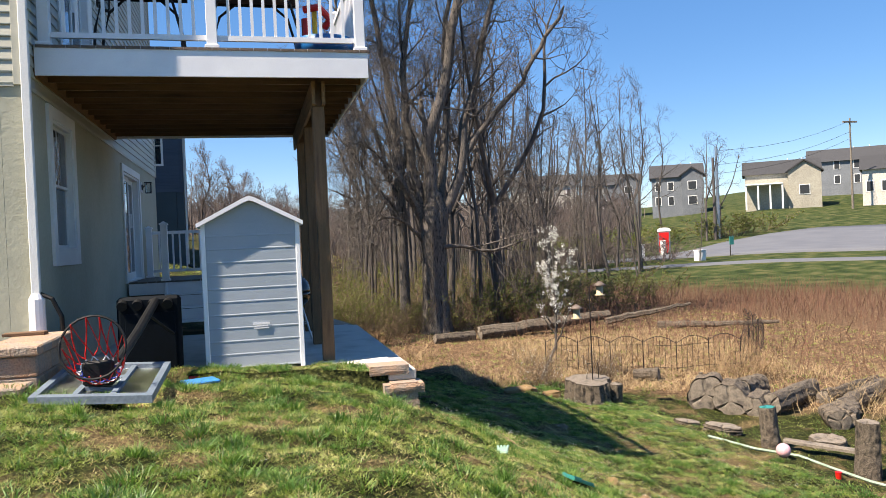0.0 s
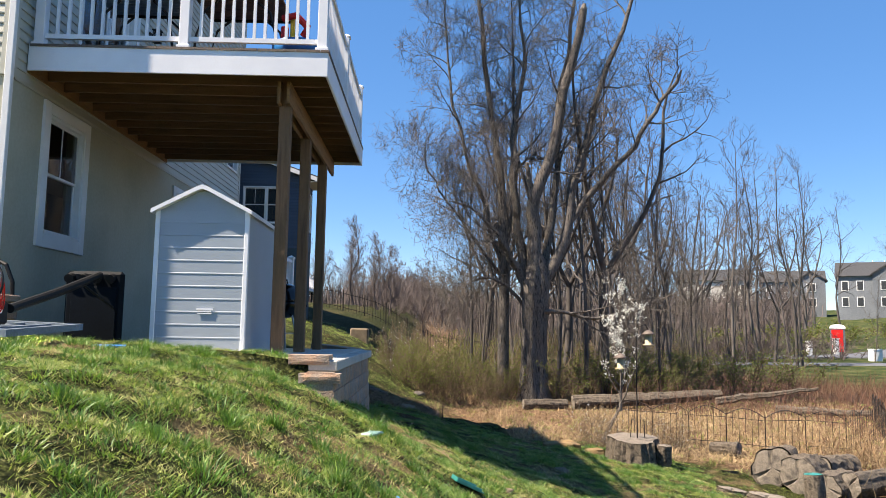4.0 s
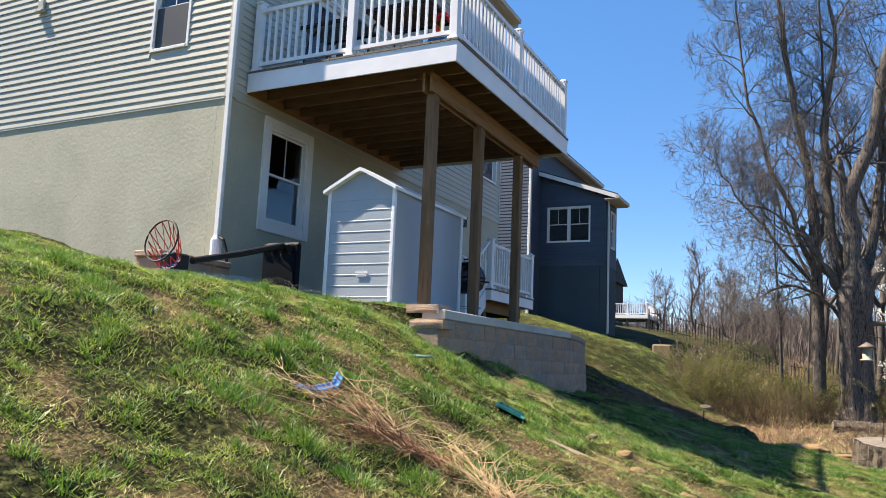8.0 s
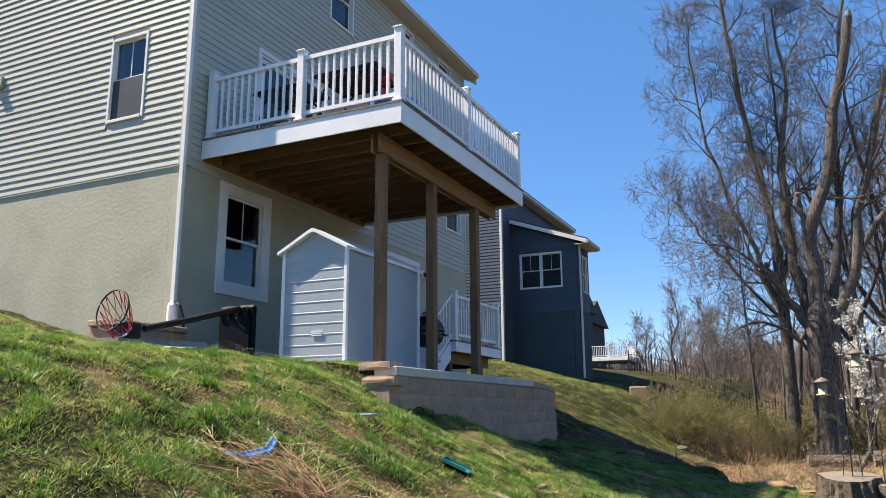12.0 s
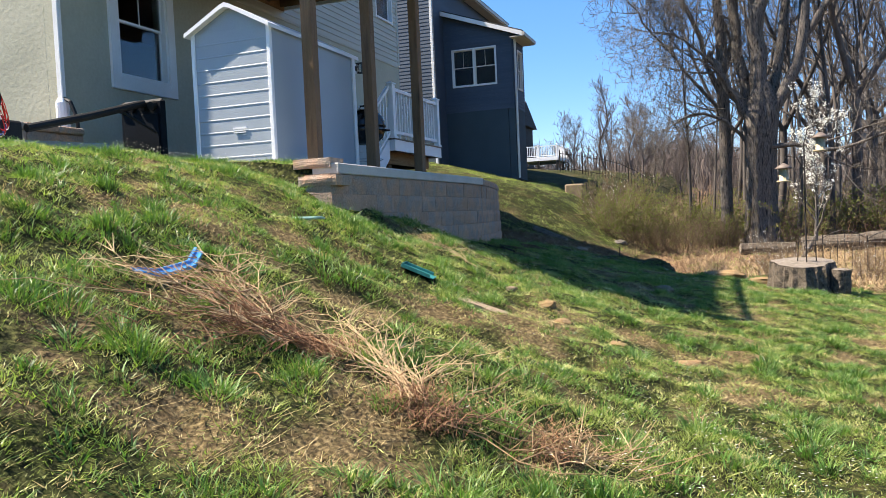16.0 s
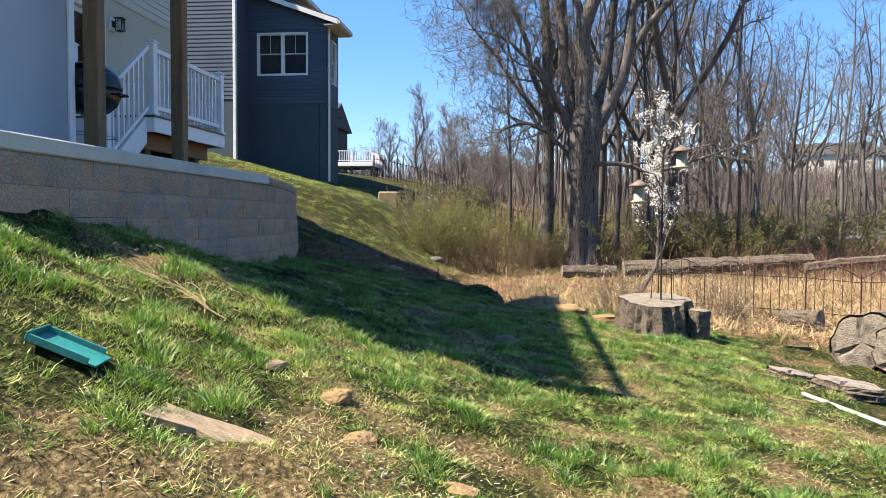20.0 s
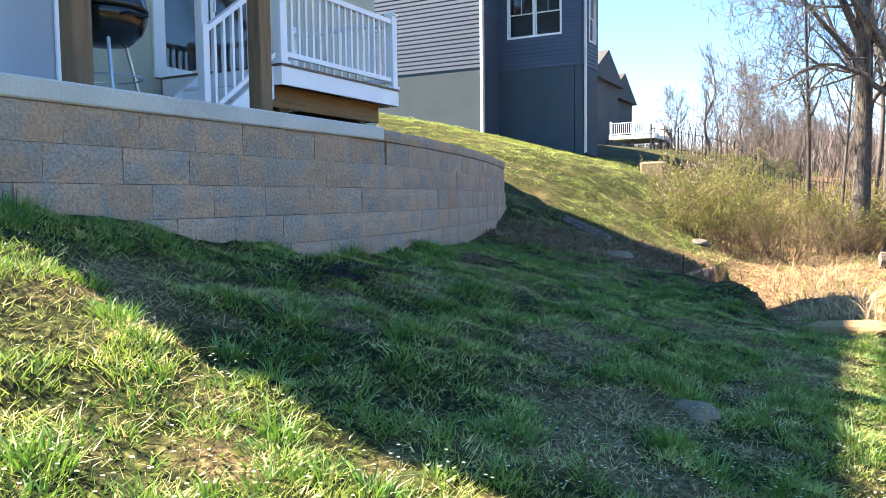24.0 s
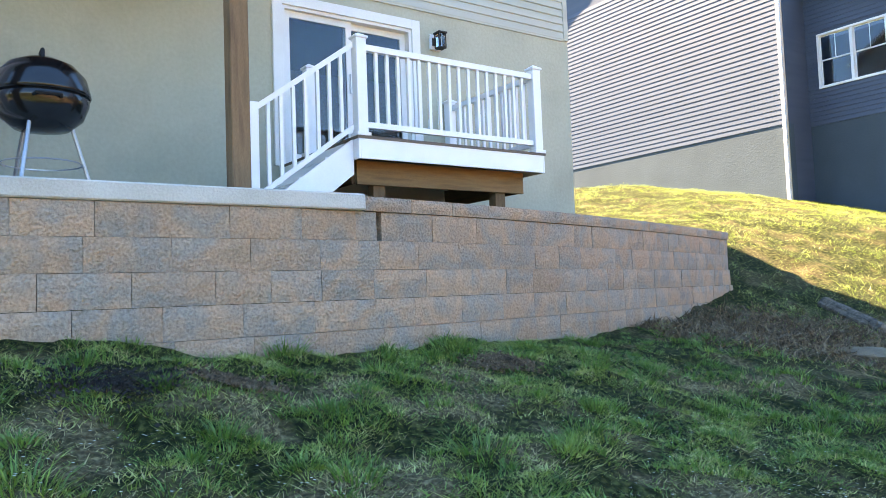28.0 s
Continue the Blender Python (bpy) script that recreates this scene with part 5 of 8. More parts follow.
def keep_off(x, y):
    """True where the lawn is free of slab, walls and houses."""
    blocked = (x < wall_x(y) + 0.04) & (y > np.where(x < 3.32, SLAB_Y - 0.03, 6.4)) & (y < 17.6)
    blocked |= (x < 0.1) & (y > 6.85) & (y < 17.2)
    blocked |= (x < NX2 + 0.05) & (y > NB)
    blocked |= (x < NX1 + 0.05) & (y > NY)
    blocked |= np.hypot(x - 4.97, y - 5.45) < 0.16
    ditch = x - np.interp(y, [14.7, 15.1, 15.9, 17.1, 18.4, 20.3], [6.30, 5.85, 5.4, 5.02, 4.84, 4.98])
    blocked |= (np.abs(ditch - 0.1) < 0.3) & (y > 14.2) & (y < 20.5)
    return ~blocked


def stuff(name, V, F, mat, label, category):
    ob = arrays_object(name, V, F, mat)
    return tagged(ob, label, category, kind="stuff")


def tufts(n, x0, x1, y0, y1, rep, size, tall, seed, bare_limit, dry=False, hole=False, segs=2):
    """Clumps of blades that lean out from their middle."""
    x, y, r = scatter(n, x0, x1, y0, y1, seed)
    bar = bareness(x, y)
    keep = r.random(n) < (0.22 + 0.78 * bar if dry else np.clip(bare_limit - bar, 0.22, 1))
    knoll = value_noise(x, y, 14.0, 9)
    if not dry:
        keep &= r.random(n) < np.clip(knoll * 2.4 - 0.45, 0.2, 1)
    keep &= keep_off(x, y) & (wildness(x, y)[0] < 0.6 + 0.3 * (r.random(n) - 0.5))
    if hole:
        keep &= ~((x > -2.0) & (x < 9.2) & (y > 0.8) & (y < 13.2))
    x, y, knoll = x[keep], y[keep], knoll[keep]
    m = len(x)
    rad = r.uniform(0.4, 1.0, m) * size
    high = r.uniform(0.45, 1.0, m) * tall * (0.55 + 0.5 * value_noise(x, y, 2.1, 3) + (0.0 if dry else 0.55) * (knoll - 0.4))
    an = r.uniform(0, math.tau, (m, rep))
    q = np.sqrt(r.random((m, rep)))
    ox, oy = np.cos(an) * q * rad[:, None], np.sin(an) * q * rad[:, None]
    px, py = (x[:, None] + ox).ravel(), (y[:, None] + oy).ravel()
    ok = keep_off(px, py)
    P = np.stack([px, py, height(px, py) - 0.004], 1)[ok]
    h = (np.repeat(high, rep) * r.uniform(0.5, 1.1, m * rep))[ok]
    V, F = blades(P, h, r.uniform(0.0036, 0.0075, len(P)) * (tall / 0.06) ** 0.3, 1.6 if dry else 0.65, seed + 1, segs)
    lift = np.tile(np.array([0, 0, 0.35, 0.35, 1.0] if segs == 2 else [0, 0, 1.0]), len(P))
    out = np.repeat(np.stack([ox.ravel()[ok], oy.ravel()[ok]], 1), 2 * segs + 1, 0)
    V[:, :2] += out * (lift * (0.5 if dry else 0.9))[:, None]
    return V, F


def joined(sets):
    off = np.cumsum([0] + [len(v) for v, _ in sets])
    return np.concatenate([v for v, _ in sets]), np.concatenate([f + o for (_, f), o in zip(sets, off)])


V, F = joined([tufts(96000, -2.0, 9.2, 0.8, 13.2, 10, 0.08, 0.05, 20, 1.15, segs=1), tufts(12000, -4, 13, -4.5, 18, 10, 0.12, 0.07, 28, 1.2, hole=True, segs=1), tufts(12000, -12, 6, 17, 32, 9, 0.2, 0.09, 32, 1.2, segs=1)])
stuff("grass", V, F, M["grass"], "short uneven green grass", "grass")
V, F = joined([tufts(11000, -2.0, 9.5, 0.8, 15.0, 26, 0.08, 0.085, 24, 1.0), tufts(700, -4, 12, -4.5, 18, 22, 0.16, 0.11, 25, 0.9, hole=True), tufts(900, 0.0, 8.8, 2.0, 14.0, 90, 0.12, 0.125, 26, 0.95)])
stuff("grass_tuft", V, F, M["deep_grass"], "deep green longer tufts in the lawn", "grass")
V, F = joined([tufts(44000, -2.0, 9.5, 0.4, 14, 9, 0.10, 0.06, 36, 1, True, segs=1), tufts(2200, -4, 12, -4.5, 18, 9, 0.16, 0.07, 40, 1, True, True), tufts(1100, -12, 6, 17, 32, 10, 0.25, 0.09, 44, 1, True)])
stuff("dead_grass", V, F, M["dry_grass"], "straw-coloured dead grass lying between the green", "dead grass")
# small white lawn flowers
x, y, r = scatter(11000, 2.0, 9.0, 3.0, 15.5, 15)
ok = keep_off(x, y) & (value_noise(x, y, 1.7, 5) > np.where(y > 7, 0.30, 0.5)) & (wildness(x, y)[0] < 0.3)
x, y = x[ok], y[ok]
c = np.stack([x, y, height(x, y) + r.uniform(0.06, 0.115, len(x))], 1)
s = 0.0065
V = np.stack([c + np.array(d) * s for d in ((1, 0, 0.3), (0, 1, 0.2), (-1, 0, 0.3), (0, -1, 0.5))], 1).reshape(-1, 3)
b = (np.arange(len(c)) * 4)[:, None]
stuff("lawn_flower", V, b + np.array([[0, 1, 2, 3]]), M["blossom"], "tiny white weed flowers in the lawn", "flowers")
# fallen leaves, litter and straw beyond the lawn
x, y, r = scatter(36000, 3.0, 20, 11, 30, 16)
w, _ = wildness(x, y)
ok = (r.random(len(x)) < w) & keep_off(x, y)
x, y = x[ok], y[ok]
P = np.stack([x, y, height(x, y)], 1)
half = r.random(len(P)) < 0.45
V, F = blades(P[half], r.uniform(0.03, 0.16, half.sum()), r.uniform(0.006, 0.014, half.sum()), 2.2, 17, 2, 0.15)
stuff("dead_stalk", V, F, M["straw"], "pale dry grass stalks lying under the brush", "dead stalks")
V, F = blades(P[~half], r.uniform(0.04, 0.2, (~half).sum()), r.uniform(0.008, 0.022, (~half).sum()), 2.0, 18, 2, 0.2)
stuff("leaf_litter", V, F, M["dry_stem"], "brown leaf litter and twigs under the brush", "leaf litter")
# green weeds coming up through the litter
wx_, wy_ = x[::14], y[::14]
V, F = blades(np.repeat(np.stack([wx_, wy_, height(wx_, wy_)], 1), 9, 0) + np.random.default_rng(88).normal(0, 0.05, (len(wx_) * 9, 3)) * np.array([1, 1, 0]), 0.09, 0.008, 0.9, 19)
stuff("weed", V, F, M["grass"], "young green weeds among the litter", "weeds")
x, y, r = scatter(9000, 9.0, 15.0, 13.6, 21.5, 18)
P = np.stack([x, y, height(x, y)], 1)
V, F = blades(P, r.uniform(0.08, 0.3, len(P)), r.uniform(0.008, 0.016, len(P)), 2.4, 19)
stuff("straw_mulch", V, F, M["straw"], "pale straw mulch spread over the fenced garden bed", "straw")
# dry brush: reddish canes over the low ground
x, y, r = scatter(74000, 8.5, 46, 3, 60, 21)
out = np.hypot(x - 5, y)
dens = np.clip((x - np.interp(y, [3, 9, 14, 22, 40, 60], [15, 13.5, 13.2, 10, 9, 12])) / 2, 0, 1) * np.clip((np.interp(x, [8, 15, 25, 46], [62, 48, 41, 36]) - out) / 3, 0, 1)
dens *= 0.25 + 0.75 * value_noise(x, y, 0.55, 6)
ok = r.random(len(x)) < dens
x, y = x[ok], y[ok]
P = np.stack([x, y, height(x, y)], 1)
V, F = blades(P, r.uniform(0.4, 1.15, len(P)), r.uniform(0.007, 0.016, len(P)), 0.35, 22, 3, 0.16)
stuff("dry_brush", V, F, M["red_stem"], "reddish-brown dry canes and brambles", "brush")
# tangled olive understorey at the wood's edge
x, y, r = scatter(52000, 4.5, 40, 18, 62, 23)
dens = np.clip((y - np.interp(x, [4.5, 7, 10, 16, 24, 40], [23.0, 24.5, 25.5, 27, 33, 50])) / 3, 0, 1) * np.clip((np.interp(x, [4.5, 8, 20, 40], [30, 62, 62, 66]) - y) / 3, 0, 1)
dens *= value_noise(x, y, 0.5, 7) * np.clip((22 - np.degrees(np.arctan2(x - 4, y + 1))) / 2, 0, 1)
ok = r.random(len(x)) < dens
x, y = x[ok], y[ok]
P = np.stack([x, y, height(x, y)], 1)
V, F = blades(P, r.uniform(0.2, 0.8, len(P)), r.uniform(0.007, 0.015, len(P)), 1.0, 24, 3, 0.35)
stuff("undergrowth", V, F, M["undergrowth"], "tangled brown undergrowth between the trees", "undergrowth")


def leaf_cloud(P, size, seed):
    """Small quads turned every way, one island each."""
    r = np.random.default_rng(seed)
    n = len(P)
    a = r.normal(0, 1, (n, 3))
    a /= np.linalg.norm(a, axis=1)[:, None]
    b = np.cross(a, r.normal(0, 1, (n, 3)))
    b /= np.linalg.norm(b, axis=1)[:, None]
    s = np.broadcast_to(size, n)[:, None] * r.uniform(0.6, 1.3, (n, 1))
    V = np.stack([P - a * s, P - b * s * 0.6, P + a * s, P + b * s * 0.6], 1).reshape(-1, 3)
    return V, (np.arange(n) * 4)[:, None] + np.array([[0, 1, 2, 3]])


ok2 = np.random.default_rng(25).random(len(P)) < 0.9
Q = P[ok2]
r = np.random.default_rng(26)
Q = np.repeat(Q, 4, 0)
Q = Q + np.stack([r.normal(0, 0.25, len(Q)), r.normal(0, 0.25, len(Q)), r.uniform(0.15, 1.2, len(Q))], 1)
V, F = leaf_cloud(Q, 0.028, 27)
stuff("undergrowth_leaf", V, F, M["shrub_leaf"], "sparse young olive-green leaves in the undergrowth", "leaves")


bush_meshes = {}


def bush_kind(k, stem_mat, leaf_mat, leaf, leaf_size, fine=True):
    """Twiggy bush of unit height: (stems, leaves), made once for each kind."""
    key = (k, stem_mat, leaf_mat, leaf, leaf_size, fine)
    if key in bush_meshes:
        return bush_meshes[key]
    bo = Boughs(900 + k)
    r = bo.r
    for i in range(34 if fine else 14):
        an, q = r.uniform(0, math.tau), math.sqrt(r.random())
        base = Vector((math.cos(an) * q * 0.45, math.sin(an) * q * 0.45, -0.08))
        top = base + Vector((math.cos(an) * q * 0.45 + r.gauss(0, 0.18), math.sin(an) * q * 0.45 + r.gauss(0, 0.18), r.uniform(0.45, 1.0)))
        ln = smooth_line([base, base.lerp(top, 0.5) + Vector((r.gauss(0, 0.07), r.gauss(0, 0.07), 0.05)), top], 5)
        rr = [(0.007 if fine else 0.010) * (1 - 0.7 * m / 5) for m in range(6)]
        bo.pipe(ln, rr, 3)
        bo.children(ln, rr, 1, 3, (0, 8 if fine else 6, 4 if fine else 2), (0, 0.42, 0.2), (0, 0.15, 0.2), 45, 0.4, 0.0035 if fine else 0.006)
    V = np.array(bo.V, np.float32)
    stem = bo.mesh("stem", M[stem_mat])
    lm = None
    if leaf:
        r2 = np.random.default_rng(k)
        Q = V[r2.integers(0, len(V), leaf)] + r2.normal(0, 0.02, (leaf, 3))
        Q = Q[Q[:, 2] > 0.12]
        lv, lf = leaf_cloud(Q, leaf_size, k + 1)
        ob = arrays_object("leaf", lv, lf, M[leaf_mat])
        lm = ob.data
        bpy.data.objects.remove(ob)
    bush_meshes[key] = (stem, lm)
    return stem, lm


def shrub(x, y, rx, hgt, n, seed, label, leaf=1500, leaf_mat="shrub_leaf", leaf_size=0.016, stem_mat="twig", lean=0.45, grp=""):
    """A bush: twiggy stems with small leaves, or a heap of bent canes where it leans far over."""
    z = ground_z(x, y)
    b = thing("shrub", label, "shrub", grp, at=(x, y, z))
    if lean < 0.85:
        dense = 0 if not leaf else (500 if leaf < 700 else (1400 if leaf < 3000 else 7500))
        stem, lm = bush_kind(seed % 3, stem_mat, leaf_mat, dense, round(leaf_size / hgt * (0.8 if leaf_mat == "blossom" else 1.0), 2 if grp else 3), not grp)
        for nm, me in (("stem", stem), ("leaf", lm)):
            if me:
                s = new(nm, me)
                s["kind"] = "stuff"
                s.parent = b
                s.matrix_basis = Matrix.Rotation(seed * 1.3, 4, 'Z') @ Matrix.Diagonal((rx, rx, hgt, 1))
        return b
    r = np.random.default_rng(seed)
    P = np.stack([r.normal(0, rx * 0.34, n), r.normal(0, rx * 0.34, n), np.full(n, -0.1)], 1)
    V, F = blades(P, r.uniform(0.4, 1.0, n) * hgt, r.uniform(0.006, 0.013, n), lean, seed, 4, 0.2)
    s = arrays_object("stem", V, F, M[stem_mat])
    s["kind"] = "stuff"
    s.parent = b
    return b


shrub(4.3, 23.2, 1.5, 1.8, 900, 101, "olive-green budding shrub at the foot of the slope", 9000, leaf_size=0.027, lean=0.7)
shrub(5.0, 24.4, 1.5, 1.9, 900, 102, "olive-green budding shrub at the foot of the slope", 9000, leaf_size=0.027, lean=0.7)
shrub(5.9, 23.6, 1.4, 1.4, 520, 103, "brown-stemmed shrub with few young leaves", 2600, lean=0.7)
shrub(3.6, 25.0, 0.9, 1.7, 90, 103, "thin shrub with white blossom tips", 420, "blossom", 0.03)
shrub(4.0, 27.0, 0.9, 2.2, 80, 104, "thin shrub with white blossom tips", 420, "blossom", 0.03)
shrub(6.6, 20.6, 0.8, 0.9, 140, 105, "low dry bramble by the boulders", 150, stem_mat="straw", lean=0.9)
shrub(7.0, 17.0, 1.0, 0.8, 160, 106, "low dry bramble by the boulders", 120, stem_mat="straw", lean=1.0)
shrub(9.2, 18.0, 0.9, 0.8, 130, 107, "low dry bramble by the garden bed", 100, stem_mat="straw", lean=1.0)
shrub(7.6, 15.0, 0.8, 0.7, 110, 108, "low dry bramble by the boulders", 60, stem_mat="straw", lean=1.0)
shrub(13.2, 14.2, 1.5, 1.3, 330, 109, "grey heap of cut brambles in the fenced bed", 0, stem_mat="dry_stem", lean=0.9)
shrub(13.6, 11.0, 2.2, 1.0, 420, 110, "grey heap of cut branches behind the log pile", 0, stem_mat="straw", lean=1.3)
shrub(16.2, 9.5, 2.2, 1.0, 420, 111, "grey heap of cut branches behind the log pile", 0, stem_mat="straw", lean=1.3)
shrub(9.5, 25.4, 1.0, 1.2, 160, 112, "twiggy brown shoots at the foot of the great tree", 100, lean=0.6)
shrub(7.2, 25.0, 1.0, 1.2, 160, 113, "twiggy brown shoots at the foot of the great tree", 100, lean=0.6)
for i, (x, y, s) in enumerate(((11.5, 26.5, 1.9), (14.0, 27.5, 1.8), (16.5, 28.5, 1.9), (6.5, 28, 1.6), (19.5, 31, 1.9), (15, 35, 2.0), (10, 29, 2.0), (9, 36, 2.2), (13, 33, 2.2), (17, 37, 2.2), (8, 31, 2.0), (11, 45, 2.4), (14, 50, 2.4), (19, 50, 2.4), (12, 40, 2.4), (16, 46, 2.4), (22, 56, 2.6), (21, 53, 2.6))):
    shrub(x, y, 2.4, s, 420, 130 + i, "dull brown-green thicket shrub between the tree trunks", 1500, leaf_size=0.03, lean=0.55, grp="thicket shrubs")

rs = random.Random(64)
for i in range(26):
    an, d = radians(rs.uniform(4, 21)), rs.uniform(27, 55)
    x, y = 4 + d * math.sin(an), -1 + d * math.cos(an)
    shrub(x, y, rs.uniform(1.3, 2.4), rs.uniform(0.9, 1.9), 300, 400 + i, "dull brown-green thicket shrub between the tree trunks", 1500, leaf_size=0.03, lean=0.55, grp="thicket shrubs")

for i in range(16):
    an, d = radians(rs.uniform(3, 20)), rs.uniform(26.5, 35)
    shrub(4 + d * math.sin(an), -1 + d * math.cos(an), rs.uniform(1.2, 2.0), rs.uniform(1.1, 2.0), 300, 440 + i, "dull olive thicket shrub along the wood's edge", 1500, leaf_size=0.03, lean=0.55, grp="thicket shrubs")

ROUND_SPOTS = ((-1.3, 60, 0, 1.05), (1.6, 58, 1, 1.0), (-4.2, 63, 1, 0.9), (4.4, 60, 0, 0.9), (7.5, 57, 1, 1.1), (0.2, 66, 0, 1.0), (10.0, 62, 0, 1.1))
# ---- trees: the great one, its slim companions, the wood ----
GTX, GTY = 8.35, 25.2
great = thing("tree", "tall old bare tree with a thick furrowed bole and upright limbs", "tree", at=(GTX, GTY, ground_z(GTX, GTY)))
bo = Boughs(5)
lobes = [1 + 0.10 * math.sin(k * math.tau / 48 * 3 + 0.7) + 0.06 * math.sin(k * math.tau / 48 * 7) + 0.035 * (-1) ** k + bo.r.uniform(-0.03, 0.03) for k in range(48)]
bo.pipe([Vector(p) for p in ((-0.1, 0, -0.5), (-0.1, 0, 0.0), (-0.1, 0, 0.5), (-0.09, 0, 1.3), (-0.08, 0, 2.4), (-0.06, 0, 3.4), (-0.03, 0, 4.1), (0.02, 0, 4.6), (0.02, 0, 5.1))], [0.74, 0.62, 0.50, 0.43, 0.41, 0.42, 0.47, 0.36, 0.2], 48, lobes)
ob = new("bole", bo.mesh("bole", M["bark"]))
ob.parent = great
# each limb: its line from the fork, its thickness, its side branches, whether it runs out thin
GREAT_LIMBS = (
    ([(-0.2, 0, 3.5), (-0.5, -0.05, 4.2), (-0.94, -0.1, 5.0), (-1.41, -0.15, 6.1)], 0.19, 3, False),
    ([(0.0, 0, 3.9), (-0.05, 0, 5.5), (-0.05, 0, 6.9), (0.18, 0, 7.8), (0.67, 0.05, 9.1), (1.14, 0.1, 11.7), (1.71, 0.1, 14.1)], 0.27, 9, False),
    ([(-0.04, -0.05, 6.4), (-0.2, -0.08, 7.4), (-0.35, -0.1, 8.3)], 0.14, 2, False),
    ([(0.2, 0, 3.9), (0.5, 0, 4.6), (1.17, 0.1, 6.0), (1.39, 0.15, 7.8), (2.04, 0.2, 9.7), (2.53, 0.25, 11.7), (3.37, 0.3, 14.0), (3.88, 0.35, 15.6), (4.2, 0.4, 17.2)], 0.21, 13, True),
    ([(1.22, 0.1, 6.3), (2.4, -0.1, 7.85), (3.4, -0.3, 8.96), (4.23, -0.4, 10.4), (5.06, -0.5, 11.45)], 0.11, 7, False),
    ([(0.25, -0.2, 3.1), (0.9, -0.4, 3.1), (1.97, -0.5, 2.9), (3.6, -0.8, 3.4), (5.3, -1.0, 4.0)], 0.075, 12, True),
    ([(-0.3, 0.2, 3.9), (-0.6, 0.5, 6.5), (-0.7, 0.8, 9.5), (-0.4, 1.0, 12.5), (-0.5, 1.1, 15.5)], 0.19, 14, True),
    ([(0.2, 0.3, 4.1), (0.8, 0.8, 7.0), (1.0, 1.2, 10.5), (1.6, 1.3, 14.5), (2.2, 1.4, 17.3)], 0.17, 13, True),
    ([(-0.3, 0.0, 4.0), (-1.2, -0.4, 5.4), (-2.2, -0.7, 6.5), (-3.0, -0.8, 6.8)], 0.075, 12, True),
    ([(-0.25, 0.2, 3.0), (-1.0, -0.3, 3.9), (-1.9, -0.8, 4.2), (-2.8, -1.0, 3.7)], 0.065, 10, True),
)


def limbs(parent, lines, seed, reach, counts, mat, angle=50):
    """Boughs with their side branches and twigs, each a part of its tree; a sawn or snapped bough ends blunt and pale."""
    for k, (pts, rad, cnt, thin) in enumerate(lines):
        lb = Boughs(seed + k)
        ln = smooth_line(pts, 14)
        for p in ln[2:]:
            p += Vector((lb.r.gauss(0, 0.05), lb.r.gauss(0, 0.05), 0))
        rr = [rad * (1 - (0.88 if thin else 0.5) * i / 14) + 0.006 for i in range(15)]
        lb.pipe(ln, rr, 10)
        lb.children(ln, rr, 0, 4, (cnt,) + counts, reach, (0.3 if thin else 0.5, 0.2, 0.2, 0.2), angle, 0.25, 0.0075)
        ob = arrays_object("limb", np.array(lb.V, np.float32), np.array(lb.F, np.int32), M[mat], True)
        ob.parent = parent
        if not thin:
            bm = bmesh.new()
            tube(bm, [ln[-1] - (ln[-1] - ln[-2]) * 0.03, ln[-1] + (ln[-1] - ln[-2]).normalized() * (0.05 if cnt < 5 else 0.22)], [rr[-1] * 0.97, rr[-1] * (0.9 if cnt < 5 else 0.45)], 8)
            part("snapped_end", bm, M["cut_wood"], parent, "pale broken wood")


limbs(great, GREAT_LIMBS, 40, (2.9, 1.6, 0.85, 0.45), (7, 5, 3), "bark")
twin = thing("tree", "tall slim bare tree with a domed twiggy crown", "tree", at=(GTX - 1.05, GTY + 0.6, ground_z(GTX - 1.05, GTY + 0.6)))
tb_ = Boughs(55)
tb_.pipe(smooth_line([(-0.02, 0, -0.4), (0, 0, 1.2), (0.0, 0, 4.0), (-0.04, 0, 6.8)], 8), [0.27, 0.22, 0.2, 0.19, 0.185, 0.18, 0.175, 0.17, 0.165], 14)
ob = new("bole", tb_.mesh("bole", M["bark"]))
ob.parent = twin
limbs(twin, (
    ([(-0.03, 0, 6.5), (-0.25, 0, 8.6), (-0.53, 0, 10.5), (-0.92, 0, 13.9), (-1.1, 0, 16.9), (-1.1, 0, 18.9)], 0.15, 22, True),
    ([(0.0, 0, 4.6), (-0.9, -0.2, 7.0), (-1.7, -0.3, 9.6), (-2.2, -0.3, 12.6), (-2.3, -0.3, 15.0)], 0.09, 14, True),
    ([(0.02, 0, 5.4), (0.5, 0.4, 8.2), (0.35, 0.5, 11.6), (0.3, 0.6, 15.4)], 0.10, 14, True),
    ([(0.0, 0, 4.2), (-1.2, -0.2, 5.8), (-2.4, -0.4, 7.4), (-3.2, -0.4, 8.8)], 0.06, 12, True),
), 70, (2.2, 1.4, 0.8, 0.45), (8, 5, 4), "bark")
WOOD = [wood_tree(20, 12.5, 0.11, 0.30, (14, 5, 3), 0.27, twig=0.010), wood_tree(21, 13.5, 0.10, 0.38, (14, 5, 3), 0.23, 42, twig=0.012), wood_tree(22, 11.0, 0.13, 0.3, (11, 5, 3), 0.30, 52, 0.4, fork=0.38, twig=0.012), wood_tree(23, 9.5, 0.06, 0.25, (14, 5, 3), 0.25, 42, twig=0.012), wood_tree(25, 13.0, 0.16, 0.3, (11, 5, 3), 0.27, 55, 0.3, fork=0.33, bend=0.6, twig=0.012), wood_tree(27, 6.5, 0.06, 0.2, (14, 6, 5), 0.38, 45, 0.7)]
r = random.Random(77)
